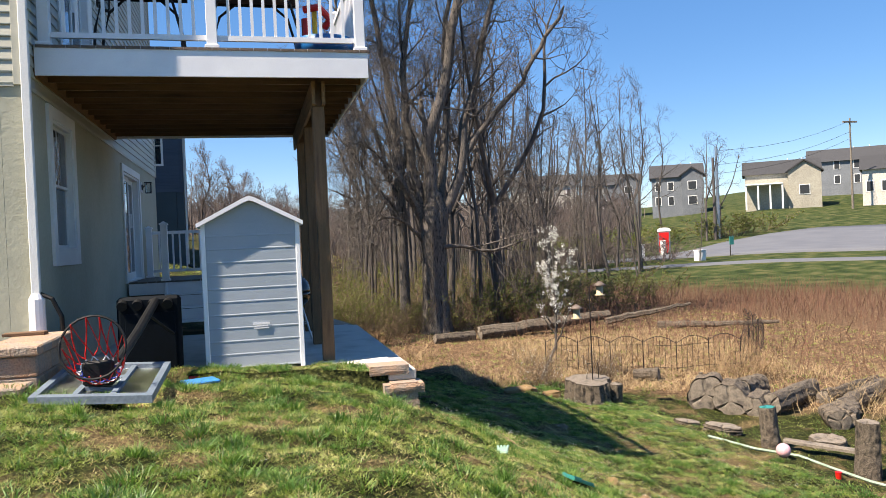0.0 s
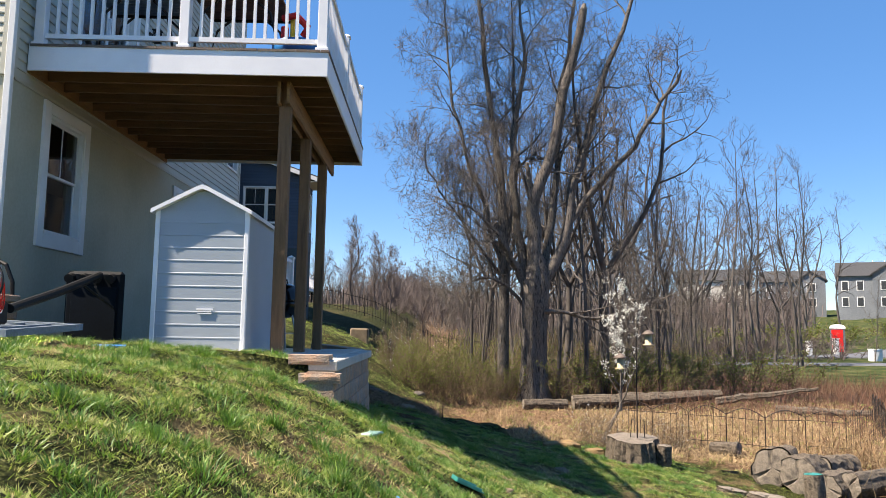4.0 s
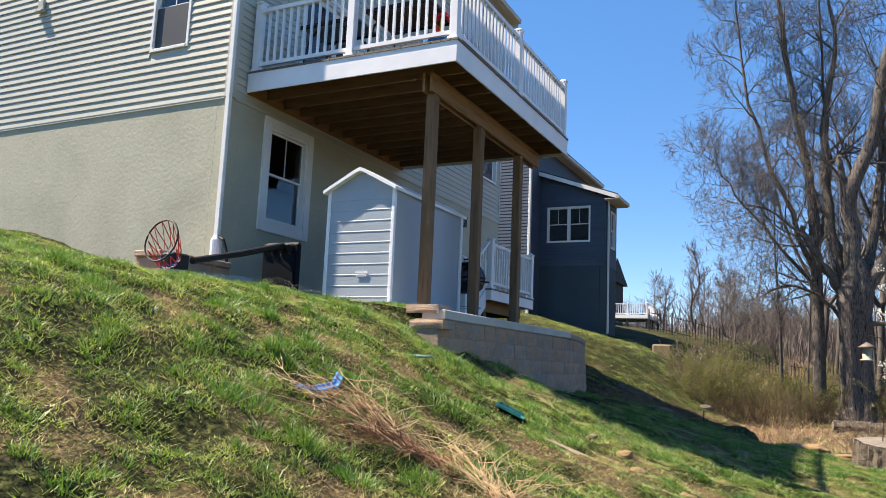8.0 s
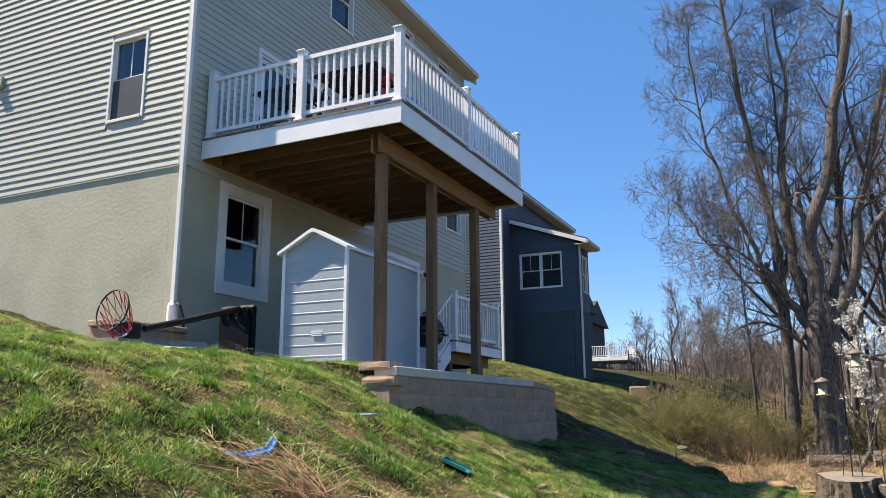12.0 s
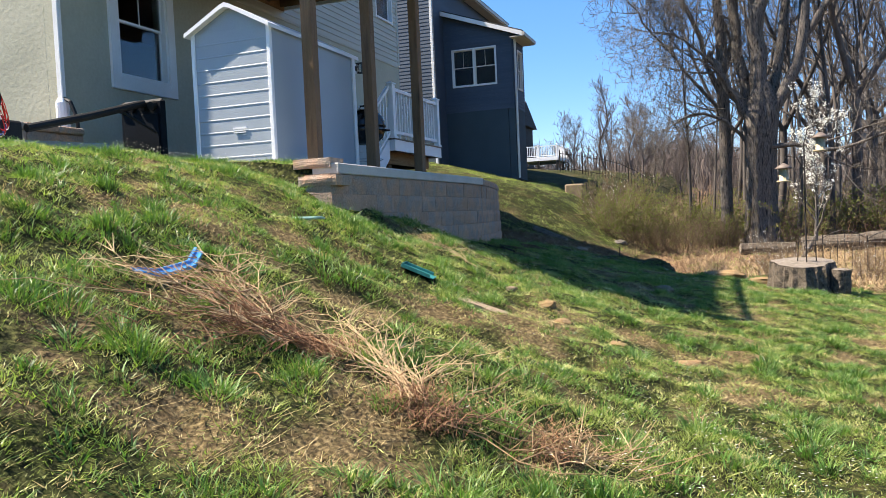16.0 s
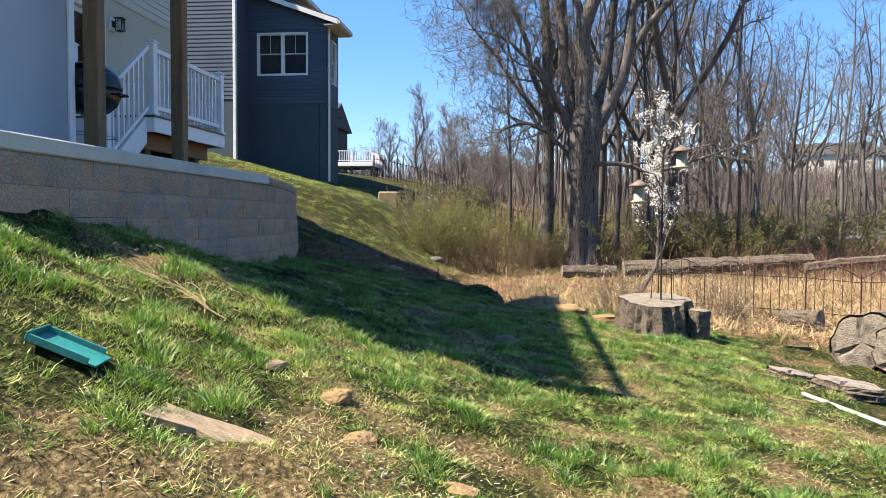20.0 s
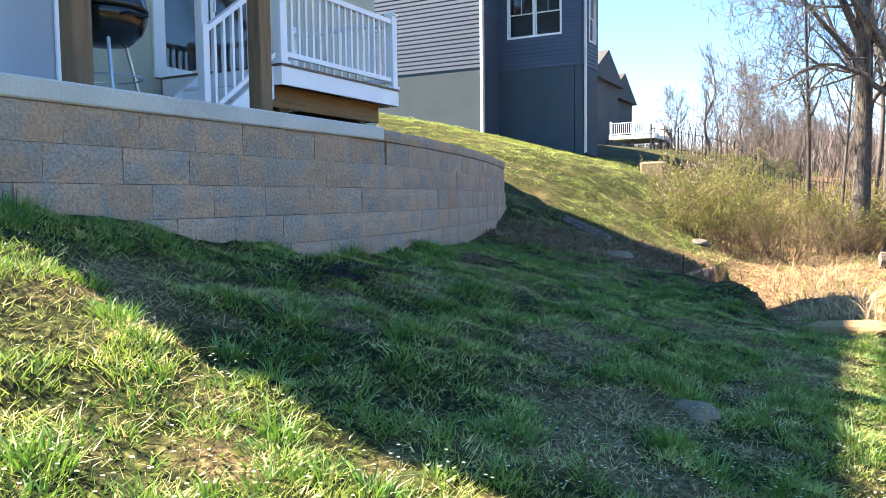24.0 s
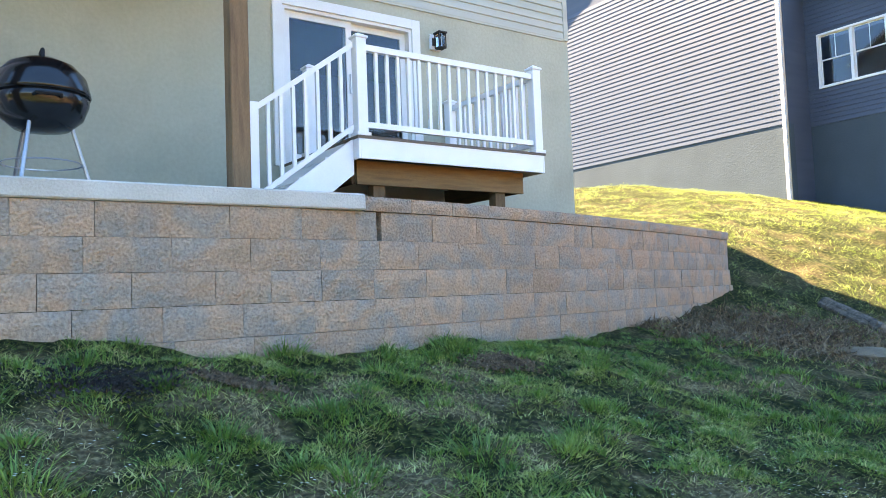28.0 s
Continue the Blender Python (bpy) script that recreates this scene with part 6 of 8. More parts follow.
for x, y, k, s in ((6.2, 26.4, 3, 0.95), (9.5, 27.6, 1, 0.8), (10.4, 26.6, 1, 0.85), (11.6, 28.0, 0, 0.8), (10.9, 29.3, 1, 0.85)):
    tree(WOOD[k], x, y, "slim bare tree crowding beside the old one", s, r.uniform(0, 360), "slim trees", r.uniform(-3, 3))
spots = []
tries = 0
while len(spots) < 84 and tries < 4000:
    tries += 1
    az, d = radians(r.uniform(5.0, 27)), r.uniform(28, 62)
    x, y = 4 + d * math.sin(az), -1 + d * math.cos(az)
    if math.degrees(az) > 18.5 and (d < 50 or r.random() < 0.55):
        continue
    if all((x - a) ** 2 + (y - b) ** 2 > 1.9 ** 2 for a, b in spots):
        spots.append((x, y))
for x, y in spots:
    k = r.choice((0, 0, 1, 1, 2, 3, 3, 4))
    tree(WOOD[k], x, y, "bare woodland tree among undergrowth", r.uniform(0.8, 1.15), r.uniform(0, 360), "woodland trees", r.uniform(-4, 4))
ROUND_TREES = [wood_tree(41, 5.6, 0.10, 0.12, (26, 8, 4), 0.42, 42, 0.9, twig=0.012, mat="far_twig"), wood_tree(42, 4.6, 0.08, 0.1, (26, 8, 4), 0.46, 48, 0.7, twig=0.012, mat="far_twig")]
for x, y, k, s in ROUND_SPOTS:
    tree(ROUND_TREES[k], x, y, "rounded bare tree with dense grey-brown twigs beyond the lawn", s, r.uniform(0, 360), "rounded trees")
FAR_TREES = [wood_tree(31, 9.0, 0.14, 0.25, (12, 5, 2), 0.36, 50, 0.5, twig=0.03, mat="far_twig"), wood_tree(32, 8.0, 0.16, 0.2, (13, 5, 2), 0.42, 55, 0.4, fork=0.3, twig=0.03, mat="far_twig"), wood_tree(33, 6.0, 0.10, 0.15, (13, 5, 2), 0.45, 50, 0.6, twig=0.028, mat="far_twig")]
for i in range(66):
    x, y = r.uniform(-22, 34), r.uniform(70, 108)
    if x > 0.33 * y:
        continue
    tree(r.choice(FAR_TREES), x, y, "bare distant tree behind the far lawns", r.uniform(0.45, 0.8), r.uniform(0, 360), "distant trees")
for i in range(34):
    an, d = radians(r.uniform(9, 31)), r.uniform(62, 82)
    tree(r.choice(FAR_TREES), 4 + d * math.sin(an * 0.85), d * math.cos(an * 0.85), "bare distant tree behind the wood", r.uniform(0.5, 0.8), r.uniform(0, 360), "distant trees")
for i in range(20):
    an, d = radians(r.uniform(8, 30)), r.uniform(58, 68)
    shrub(4 + d * math.sin(an), d * math.cos(an), 3.6, r.uniform(1.6, 2.8), 170, 350 + i, "brown distant thicket behind the wood", 0, stem_mat="far_twig", lean=0.6, grp="distant thickets")
for i in range(16):
    x, y = r.uniform(-8, 24), r.uniform(66, 76)
    shrub(x, y, 3.8, r.uniform(1.6, 3.0), 170, 300 + i, "brown distant thicket behind the far lawns", 0, stem_mat="far_twig", lean=0.6, grp="distant thickets")

# thin saplings between the trunks, and the grey-brown woods on the far rise
x, y, rw = scatter(9000, -2, 44, 26, 66, 81)
az_w = np.degrees(np.arctan2(x - 4, y + 1))
ok = (az_w > 3) & (az_w < 20 + rw.normal(0, 1.0, len(x))) & (y > 27) & (rw.random(len(x)) < 0.25 + 0.75 * value_noise(x, y, 0.7, 11))
P = np.stack([x, y, height(x, y)], 1)[ok]
V, F = blades(P, rw.uniform(1.0, 4.6, len(P)), rw.uniform(0.014, 0.034, len(P)), 0.14, 82, 5, 0.10)
stuff("sapling", V, F, M["bark_far"], "thin bare saplings crowding between the trunks", "saplings")
x, y, rw = scatter(34000, -60, 110, 84, 190, 83)
az_w = np.degrees(np.arctan2(x - 5, y))
ok = (az_w > -22) & (az_w < 27)
P = np.stack([x, y, height(x, y)], 1)[ok]
V, F = blades(P, rw.uniform(1.5, 6.0, len(P)), rw.uniform(0.05, 0.14, len(P)), 0.3, 84, 4, 0.16)
stuff("far_woods", V, F, M["far_twig"], "hazy grey-brown bare woods on the far rise", "woods")

# ---- logs, stumps and stones ----
def wobbly(bm, amount, seed, freq=6.0):
    r = random.Random(seed)
    o = Vector((r.uniform(0, 50), r.uniform(0, 50), r.uniform(0, 50)))
    for v in bm.verts:
        n = noise.noise_vector(v.co * freq + o)
        v.co += n * amount


def log(name, a, b, r0, r1, label, seed=1, category="log", cut="cut_wood", group="", rings=10, bend=0.0):
    """A length of trunk: furrowed bark, and a cracked sawn face at each end."""
    a, b = Vector(a), Vector(b)
    t = thing(name, label, category, group, at=tuple(a))
    d = b - a
    u = d.normalized()
    s1 = u.cross(Vector((0, 0, 1)) if abs(u.z) < 0.9 else Vector((1, 0, 0))).normalized()
    s2 = u.cross(s1)
    r = random.Random(seed)
    sides = 28
    ph = r.uniform(0, 6)
    lob = [1 + 0.09 * math.sin(k * math.tau / sides * 2 + ph) + 0.05 * math.sin(k * math.tau / sides * 5 + 2 * ph) + r.uniform(-0.05, 0.05) for k in range(sides)]
    round_ = [s1 * math.cos(k * math.tau / sides) + s2 * math.sin(k * math.tau / sides) for k in range(sides)]
    kx = [Vector((0, 0, 0)) if i in (0, rings) else (s1 * r.gauss(0, 1) + s2 * r.gauss(0, 1)) * bend for i in range(rings + 1)]
    bm = bmesh.new()
    rows = []
    for i in range(rings + 1):
        t_ = i / rings
        rad = (r0 + (r1 - r0) * t_) * (1 + r.gauss(0, 0.02))
        rows.append([bm.verts.new(d * t_ + kx[i] + round_[k] * rad * lob[k] * (1 + r.uniform(-0.05, 0.05))) for k in range(sides)])
    for p, q in zip(rows, rows[1:]):
        for k in range(sides):
            bm.faces.new((p[k], p[(k + 1) % sides], q[(k + 1) % sides], q[k]))
    bmesh.ops.recalc_face_normals(bm, faces=bm.faces)
    part("bark", bm, M["log_bark"], t)
    for end, row, sgn in ((Vector(), rows_at(d * 0, round_, r0, lob), -1), (d, rows_at(d, round_, r1, lob), 1)):
        bm = bmesh.new()
        crack = r.randrange(sides)
        c = bm.verts.new(end + u * 0.010 * sgn)
        mid = [bm.verts.new(end + (p - end) * 0.5 + u * (0.012 * sgn if (k - crack) % 9 else -0.03 * sgn)) for k, p in enumerate(row)]
        rim = [bm.verts.new(end + (p - end) * 0.96 + u * (r.uniform(-0.006, 0.006) * sgn if (k - crack) % 9 else -0.02 * sgn)) for k, p in enumerate(row)]
        for k in range(sides):
            bm.faces.new((c, mid[k], mid[(k + 1) % sides]))
            bm.faces.new((mid[k], rim[k], rim[(k + 1) % sides], mid[(k + 1) % sides]))
        bmesh.ops.recalc_face_normals(bm, faces=bm.faces)
        part("sawn_face", bm, M[cut], t, "grey weathered sawn face")
    return t


def rows_at(end, ways, rad, lob):
    return [end + w * rad * l for w, l in zip(ways, lob)]


def rock(x, y, sx, sy, sz, label, mat="rock", seed=1, turn=0, sink=0.3, group="", name="rock"):
    bm = bmesh.new()
    bmesh.ops.create_icosphere(bm, subdivisions=3, radius=1.0)
    wobbly(bm, 0.35, seed, 1.1)
    wobbly(bm, 0.10, seed + 5, 4.0)
    for v in bm.verts:
        v.co = Vector((v.co.x * sx, v.co.y * sy, v.co.z * sz))
    ob = mesh_object(name, bm, M[mat], False)
    ob.matrix_basis = pose(x, y, ground_z(x, y) + sz * (1 - sink) - sz * 0.35, 0, 0, turn)
    return tagged(ob, label, name, group)


g = ground_z
# stump with a bird-feeder pole
sx, sy = 8.28, 12.4
stump = thing("tree_stump", "broad weathered tree stump holding a feeder pole", "tree stump", at=(sx, sy, g(sx, sy)))
bm = bmesh.new()
rows, sides = [], 52
r = random.Random(3)
lob = [1 + 0.12 * math.sin(k * math.tau / sides * 3) + 0.06 * math.sin(k * math.tau / sides * 7 + 1) + (0.035 if k % 3 == 0 else -0.03) + r.uniform(-0.03, 0.03) for k in range(sides)]
for z, f in ((-0.15, 1.25), (0.0, 1.14), (0.12, 1.03), (0.3, 0.98), (0.47, 0.95)):
    rows.append([bm.verts.new((math.cos(k * math.tau / sides) * 0.43 * f * lob[k], math.sin(k * math.tau / sides) * 0.40 * f * lob[k], z + (0.05 * math.sin(k * 0.12) if z > 0.4 else 0))) for k in range(sides)])
for p, q in zip(rows, rows[1:]):
    for k in range(sides):
        bm.faces.new((p[k], p[(k + 1) % sides], q[(k + 1) % sides], q[k]))
bmesh.ops.subdivide_edges(bm, edges=bm.edges, cuts=1, use_grid_fill=True)
wobbly(bm, 0.022, 5, 11)
part("bark", bm, M["log_bark"], stump)
bm = bmesh.new()
rim = [bm.verts.new((v.x * 0.985, v.y * 0.985, v.z + 0.003)) for v in [Vector((math.cos(k * math.tau / sides) * 0.43 * 0.95 * lob[k], math.sin(k * math.tau / sides) * 0.40 * 0.95 * lob[k], 0.47 + 0.05 * math.sin(k * 0.12))) for k in range(sides)]]
c = bm.verts.new((0, 0, 0.485))
for k in range(sides):
    bm.faces.new((c, rim[k], rim[(k + 1) % sides]))
part("sawn_top", bm, M["cut_wood"], stump, "grey sawn top")
log("log", (8.76, 12.3, g(8.76, 12.3) - 0.05), (8.78, 12.28, g(8.76, 12.3) + 0.36), 0.14, 0.13, "short upright log against the stump", 9)
feeder = thing("bird_feeder", "iron shepherd's-hook pole with two hanging bird feeders", "bird feeder", at=(sx + 0.05, sy - 0.05, g(sx, sy) + 0.47))
part("pole", one_tube([(0, 0, 0), (0, 0, 1.75), (0.05, 0, 1.95), (0.16, 0, 2.0), (0.22, 0, 1.9)], 0.011, 6), M["iron"], feeder)
part("hook", one_tube([(0, 0, 1.35), (-0.1, 0, 1.55), (-0.24, 0, 1.58), (-0.28, 0, 1.45)], 0.009, 6), M["iron"], feeder)
part("hook", one_tube([(-0.12, 0, 0.02), (-0.1, 0, 0.32), (0.12, 0, 0.32), (0.13, 0, 0.02)], 0.009, 6), M["iron"], feeder)
for fx, fz in ((0.22, 1.62), (-0.28, 1.2)):
    bm = bmesh.new()
    lathe(bm, [(0.10, 0.0), (0.10, 0.02), (0.065, 0.025), (0.065, 0.19), (0.05, 0.196)], (fx, 0, fz), 14)
    part("feeder_tube", bm, M["feeder"], feeder, "tan plastic feeder tube", True)
    bm = bmesh.new()
    lathe(bm, [(0.125, 0.195), (0.13, 0.2), (0.075, 0.24), (0.02, 0.275), (0.005, 0.28)], (fx, 0, fz), 16)
    part("feeder_lid", bm, M["rust"], feeder, "brown domed metal lid", True)
    part("hanger", one_tube([(fx, 0, fz + 0.25), (fx, 0, fz + 0.30)], 0.004, 5), M["iron"], feeder)

# young pear in blossom
px, py = 8.75, 15.2
pear = thing("pear_tree", "young flowering pear tree with white blossom", "tree", at=(px, py, g(px, py)))
pb = Boughs(61)
stem_line = smooth_line([(0, 0, 0.7), (0.03, 0.02, 1.4), (0.0, 0.0, 2.2), (0.02, 0, 3.2)], 10)
stem_rad = [0.032 * (1 - 0.8 * i / 10) + 0.004 for i in range(11)]
pb.pipe(stem_line, stem_rad, 7)
pb.children(stem_line, stem_rad, 0, 2, (24, 6), (1.2, 0.4), (0.08, 0.25), 42, 0.75, 0.004)
v = np.array(pb.V, np.float32)
ob = arrays_object("trunk", v, np.array(pb.F, np.int32), M["bark"])
ob.parent = pear
part("trunk_base", one_tube([(-0.45, -0.1, 0.0), (-0.25, -0.05, 0.35), (-0.02, 0, 0.75)], [0.045, 0.04, 0.03], 8), M["bark"], pear)
r = np.random.default_rng(62)
tips = v[(v[:, 2] > 1.25) & (np.hypot(v[:, 0], v[:, 1]) > 0.07) & (r.random(len(v)) < np.clip((v[:, 2] - 1.1) / 1.1, 0.12, 1))]
k = r.integers(0, len(tips), 210)
cl = tips[k]
Q = np.repeat(cl, 14, 0) + r.normal(0, 0.03, (210 * 14, 3))
V, F = leaf_cloud(Q, 0.016, 63)
ob = arrays_object("blossom", V, F, M["blossom"])
ob["kind"] = "stuff"
ob.parent = pear
for i, (bx, by) in enumerate(((9.6, 14.8), (8.1, 14.5))):
    shrub(bx, by, 0.6, 0.95, 26, 140 + i, "spindly twigs with white blossom and few leaves", 220, "blossom", 0.016, lean=0.7)

# fallen trunk at the wood's edge, and the log pile
log("log", (9.2, 22.9, g(9.2, 22.9) + 0.2), (13.9, 23.0, g(13.9, 23.0) + 0.5), 0.25, 0.16, "long grey fallen tree lying at the wood's edge", 21, rings=24, bend=0.012)
log("log", (13.6, 22.6, g(13.6, 22.6) + 0.3), (16.6, 22.2, g(16.6, 22.2) + 0.75), 0.12, 0.04, "forked grey limb of the fallen tree", 22, rings=12, bend=0.02)
log("log", (15.2, 22.0, g(15.2, 22.0) + 0.1), (18.4, 20.0, g(18.4, 20) + 0.2), 0.12, 0.05, "grey fallen limb in the brush", 23, rings=12, bend=0.02)
log("log", (7.6, 22.6, g(7.6, 22.6) + 0.16), (9.0, 22.9, g(9.0, 22.9) + 0.14), 0.14, 0.16, "short grey log end to end with the fallen tree", 24, bend=0.01)
log("log", (10.65, 15.1, g(10.65, 15.1) + 0.13), (11.1, 14.75, g(11.1, 14.75) + 0.13), 0.14, 0.18, "pale split log lying by the garden fence", 25)
for i, (a, b, r0) in enumerate((((10.55, 12.0), (11.0, 12.6), 0.34), ((10.85, 11.65), (11.35, 12.2), 0.33), ((11.15, 11.35), (11.8, 11.9), 0.21), ((11.5, 11.35), (13.1, 12.2), 0.22), ((11.5, 12.3), (12.3, 12.8), 0.26), ((12.5, 10.7), (14.6, 11.9), 0.19), ((12.05, 10.1), (12.7, 10.7), 0.2), ((13.4, 10.0), (15.6, 11.2), 0.2), ((12.9, 11.6), (15.0, 12.5), 0.15), ((11.85, 9.95), (12.1, 10.5), 0.19))):
    log("log", (a[0], a[1], g(*a) + r0 * 0.8), (b[0], b[1], g(*b) + r0 * 0.8), r0, r0 * 0.95, "thick sawn log in the pile beside the lawn", 30 + i, group="log pile", bend=0.012)
log("stump_post", (9.87, 9.15, g(9.87, 9.15) - 0.1), (9.84, 9.2, g(9.87, 9.15) + 0.66), 0.155, 0.13, "upright log post with a green painted top", 40, "log post", "teal")
log("stump_post", (10.29, 7.65, g(10.29, 7.65) - 0.1), (10.31, 7.65, g(10.29, 7.65) + 0.78), 0.18, 0.16, "upright log post beside the lawn edging", 41, "log post")
log("log_slice", (9.32, 10.7, g(9.32, 10.7) - 0.05), (9.34, 10.7, g(9.32, 10.7) + 0.07), 0.24, 0.22, "flat log slice set in the lawn", 42, "log slice")
log("log_slice", (9.62, 10.1, g(9.62, 10.1) - 0.05), (9.64, 10.1, g(9.62, 10.1) + 0.12), 0.30, 0.28, "flat log slice set in the lawn", 43, "log slice")
log("log_slice", (10.95, 9.2, g(10.95, 9.2)), (10.95, 9.2, g(10.95, 9.2) + 0.14), 0.3, 0.3, "flat log slice behind the posts", 44, "log slice")
log("fence_stub", (11.05, 13.0, g(11.05, 13.0) - 0.1), (11.15, 13.1, g(11.05, 13.0) + 0.5), 0.05, 0.045, "leaning pale stake by the fence", 45, "stake")
pl = thing("plank", "weathered grey plank laid between the log posts", "plank")
a, b = Vector((10.05, 9.1, g(10.05, 9.1) + 0.14)), Vector((10.8, 8.3, g(10.8, 8.3) + 0.14))
d = (b - a)
n2 = Vector((-d.y, d.x, 0)).normalized() * 0.09
bm = bmesh.new()
prism(bm, [a - n2, a + n2, a + n2 + Vector((0, 0, 0.04)), a - n2 + Vector((0, 0, 0.04))], d)
bmesh.ops.recalc_face_normals(bm, faces=bm.faces)
part("board", bm, M["cut_wood"], pl)
ed = thing("lawn_edging", "pale green plastic edging strip along the lawn", "edging")
pts = [(9.1, 9.7), (9.5, 9.05), (9.85, 8.5), (9.95, 7.9), (10.0, 7.3), (10.1, 6.6), (10.3, 5.8)]
part("strip", one_tube([(x, y, g(x, y) + 0.025) for x, y in pts], 0.022, 6), M["edging"], ed)
bl = thing("ball", "pale pink rubber ball resting on the lawn", "ball", at=(9.58, 8.5, g(9.58, 8.5) + 0.12))
bm = bmesh.new()
bmesh.ops.create_uvsphere(bm, u_segments=18, v_segments=12, radius=0.105)
part("shell", bm, M["pink"], bl, smooth=True)
cup = thing("cup", "small red plastic cup dropped on the lawn", "cup", at=(9.75, 7.6, g(9.75, 7.6) + 0.05))
bm = bmesh.new()
lathe(bm, [(0.035, -0.05), (0.045, 0.05)], sides=12)
part("cup_body", bm, M["red"], cup)

# wire garden fence with arched tops
fence = thing("garden_fence", "rusty arched wire garden fence round the mulched bed", "fence")
corners = [(9.0, 16.5), (11.9, 15.3), (13.6, 15.2), (15.3, 16.6), (16.4, 19.0)]
for p, q in zip(corners, corners[1:]):
    p, q = Vector(p), Vector(q)
    n = max(2, int(round((q - p).length / 0.72)))
    for i in range(n):
        a, b = p.lerp(q, i / n), p.lerp(q, (i + 1) / n)
        za, zb = g(*a), g(*b)
        part("post", one_tube([(a.x, a.y, za - 0.1), (a.x, a.y, za + 0.78)], 0.011, 5), M["iron"], fence)
        bm = bmesh.new()
        arch = [(a.lerp(b, t).x, a.lerp(b, t).y, za + (zb - za) * t + 0.72 + 0.16 * math.sin(math.pi * t)) for t in (0, 0.2, 0.4, 0.6, 0.8, 1)]
        tube(bm, arch, 0.008, 4)
        panel = part("panel_arch", bm, M["iron"], fence)
        for hh in (0.12, 0.66):
            part("rail_wire", one_tube([(a.x, a.y, za + hh), (b.x, b.y, zb + hh)], 0.006, 4), M["iron"], panel)
        for kx in range(1, 6):
            m = a.lerp(b, kx / 6)
            zz = za + (zb - za) * kx / 6
            part("picket_wire", one_tube([(m.x, m.y, zz + 0.02), (m.x, m.y, zz + 0.72 + 0.16 * math.sin(math.pi * kx / 6))], 0.005, 4), M["iron"], panel)

# stones and the small block wall at the ditch
rock(7.15, 13.2, 0.36, 0.17, 0.11, "long tan boulder at the edge of the lawn", "stone", 3, 8, 0.55, "edge boulders", "boulder")
rock(7.74, 12.95, 0.18, 0.14, 0.11, "small tan boulder at the edge of the lawn", "stone", 4, -10, 0.5, "edge boulders", "boulder")
bp = thing("board", "weathered grey board half sunk in the bank", "board", at=(5.12, 5.34, g(5.12, 5.34) - 0.02))
dz = g(5.72, 5.5) - g(5.12, 5.34)
bm = bmesh.new()
for k in range(8):
    q = k / 7
    ring = [bm.verts.new((0.62 * q + ox, 0.16 * q + oy, dz * q + oz)) for ox, oy, oz in ((0.03, -0.10 + 0.02 * math.sin(k * 2.1), -0.06), (-0.03, 0.09 + 0.015 * math.sin(k * 1.3), -0.06), (-0.03, 0.09 + 0.015 * math.sin(k * 1.3), 0.012), (0.03, -0.10 + 0.02 * math.sin(k * 2.1), 0.004))]
    if k:
        for m in range(4):
            bm.faces.new((prev_ring[m], prev_ring[(m + 1) % 4], ring[(m + 1) % 4], ring[m]))
    else:
        bm.faces.new(ring)
    prev_ring = ring
bm.faces.new(prev_ring)
bmesh.ops.recalc_face_normals(bm, faces=bm.faces)
part("plank", bm, M["old_board"], bp)
rock(5.95, 6.0, 0.09, 0.07, 0.045, "rough stone half sunk in the grass", "stone", 8, 20, 1.0, "bank stones")
rock(5.75, 6.35, 0.10, 0.07, 0.05, "rough stone half sunk in the grass", "stone", 9, 50, 1.0, "bank stones")
rock(6.4, 5.8, 0.08, 0.11, 0.04, "rough stone half sunk in the grass", "stone", 10, 80, 1.0, "bank stones")
rock(5.42, 6.45, 0.06, 0.05, 0.04, "rough stone half sunk in the grass", "rock", 11, 10, 0.6, "bank stones")
rock(6.93, 6.05, 0.12, 0.08, 0.04, "pale flat stone in the lawn", "stone", 12, 10, 0.8, "bank stones")
rock(6.48, 9.57, 0.15, 0.08, 0.05, "pale flat stone in the lawn", "rock", 13, -30, 0.9, "bank stones")
log("log", (2.75, 18.6, g(2.75, 18.6) + 0.03), (3.6, 18.3, g(3.6, 18.3) + 0.03), 0.09, 0.08, "dark old timber lying on the bank", 14)
rock(4.05, 16.9, 0.3, 0.2, 0.1, "brown stone on the bare bank", "rock", 15, 30, 0.8, "bank stones")
sw = thing("small_block_wall", "short grey block wall edging the ditch", "retaining wall", kind="structure")
arc_pts = smooth_line([(6.30, 14.7, 0), (5.85, 15.1, 0), (5.4, 15.9, 0), (5.02, 17.1, 0), (4.84, 18.4, 0), (4.86, 19.4, 0), (4.98, 20.3, 0)], 13)
for k, (p, q) in enumerate(zip(arc_pts, arc_pts[1:])):
    ln = (q - p).length
    turn = math.degrees(math.atan2(q.y - p.y, q.x - p.x))
    top = -1.76 - 0.02 * (0.5 * (p.y + q.y) - 14.8)
    for c in range(2):
        ob = new("block", block_mesh(round(ln, 2), k % 3, COURSE))
        ob.parent = sw
        ob.matrix_basis = pose(p.x, p.y, top - 0.06 - (c + 1) * COURSE, 0, 0, turn)
    ob = new("cap_block", block_mesh(round(ln + 0.02, 2), 5, 0.06))
    ob.parent = sw
    ob.matrix_basis = pose(p.x, p.y, top - 0.06, 0, 0, turn)
st = thing("stake", "thin iron stake beside the low block wall", "stake", at=(5.0, 17.19, g(5.0, 17.19)))
part("rod", one_tube([(0, 0, -0.1), (0.01, 0, 0.46)], 0.012, 6), M["iron"], st)
eb = thing("stone_block", "brown stone block on the neighbouring slope", "stone block", at=(1.95, 28.9, g(1.95, 28.9)))
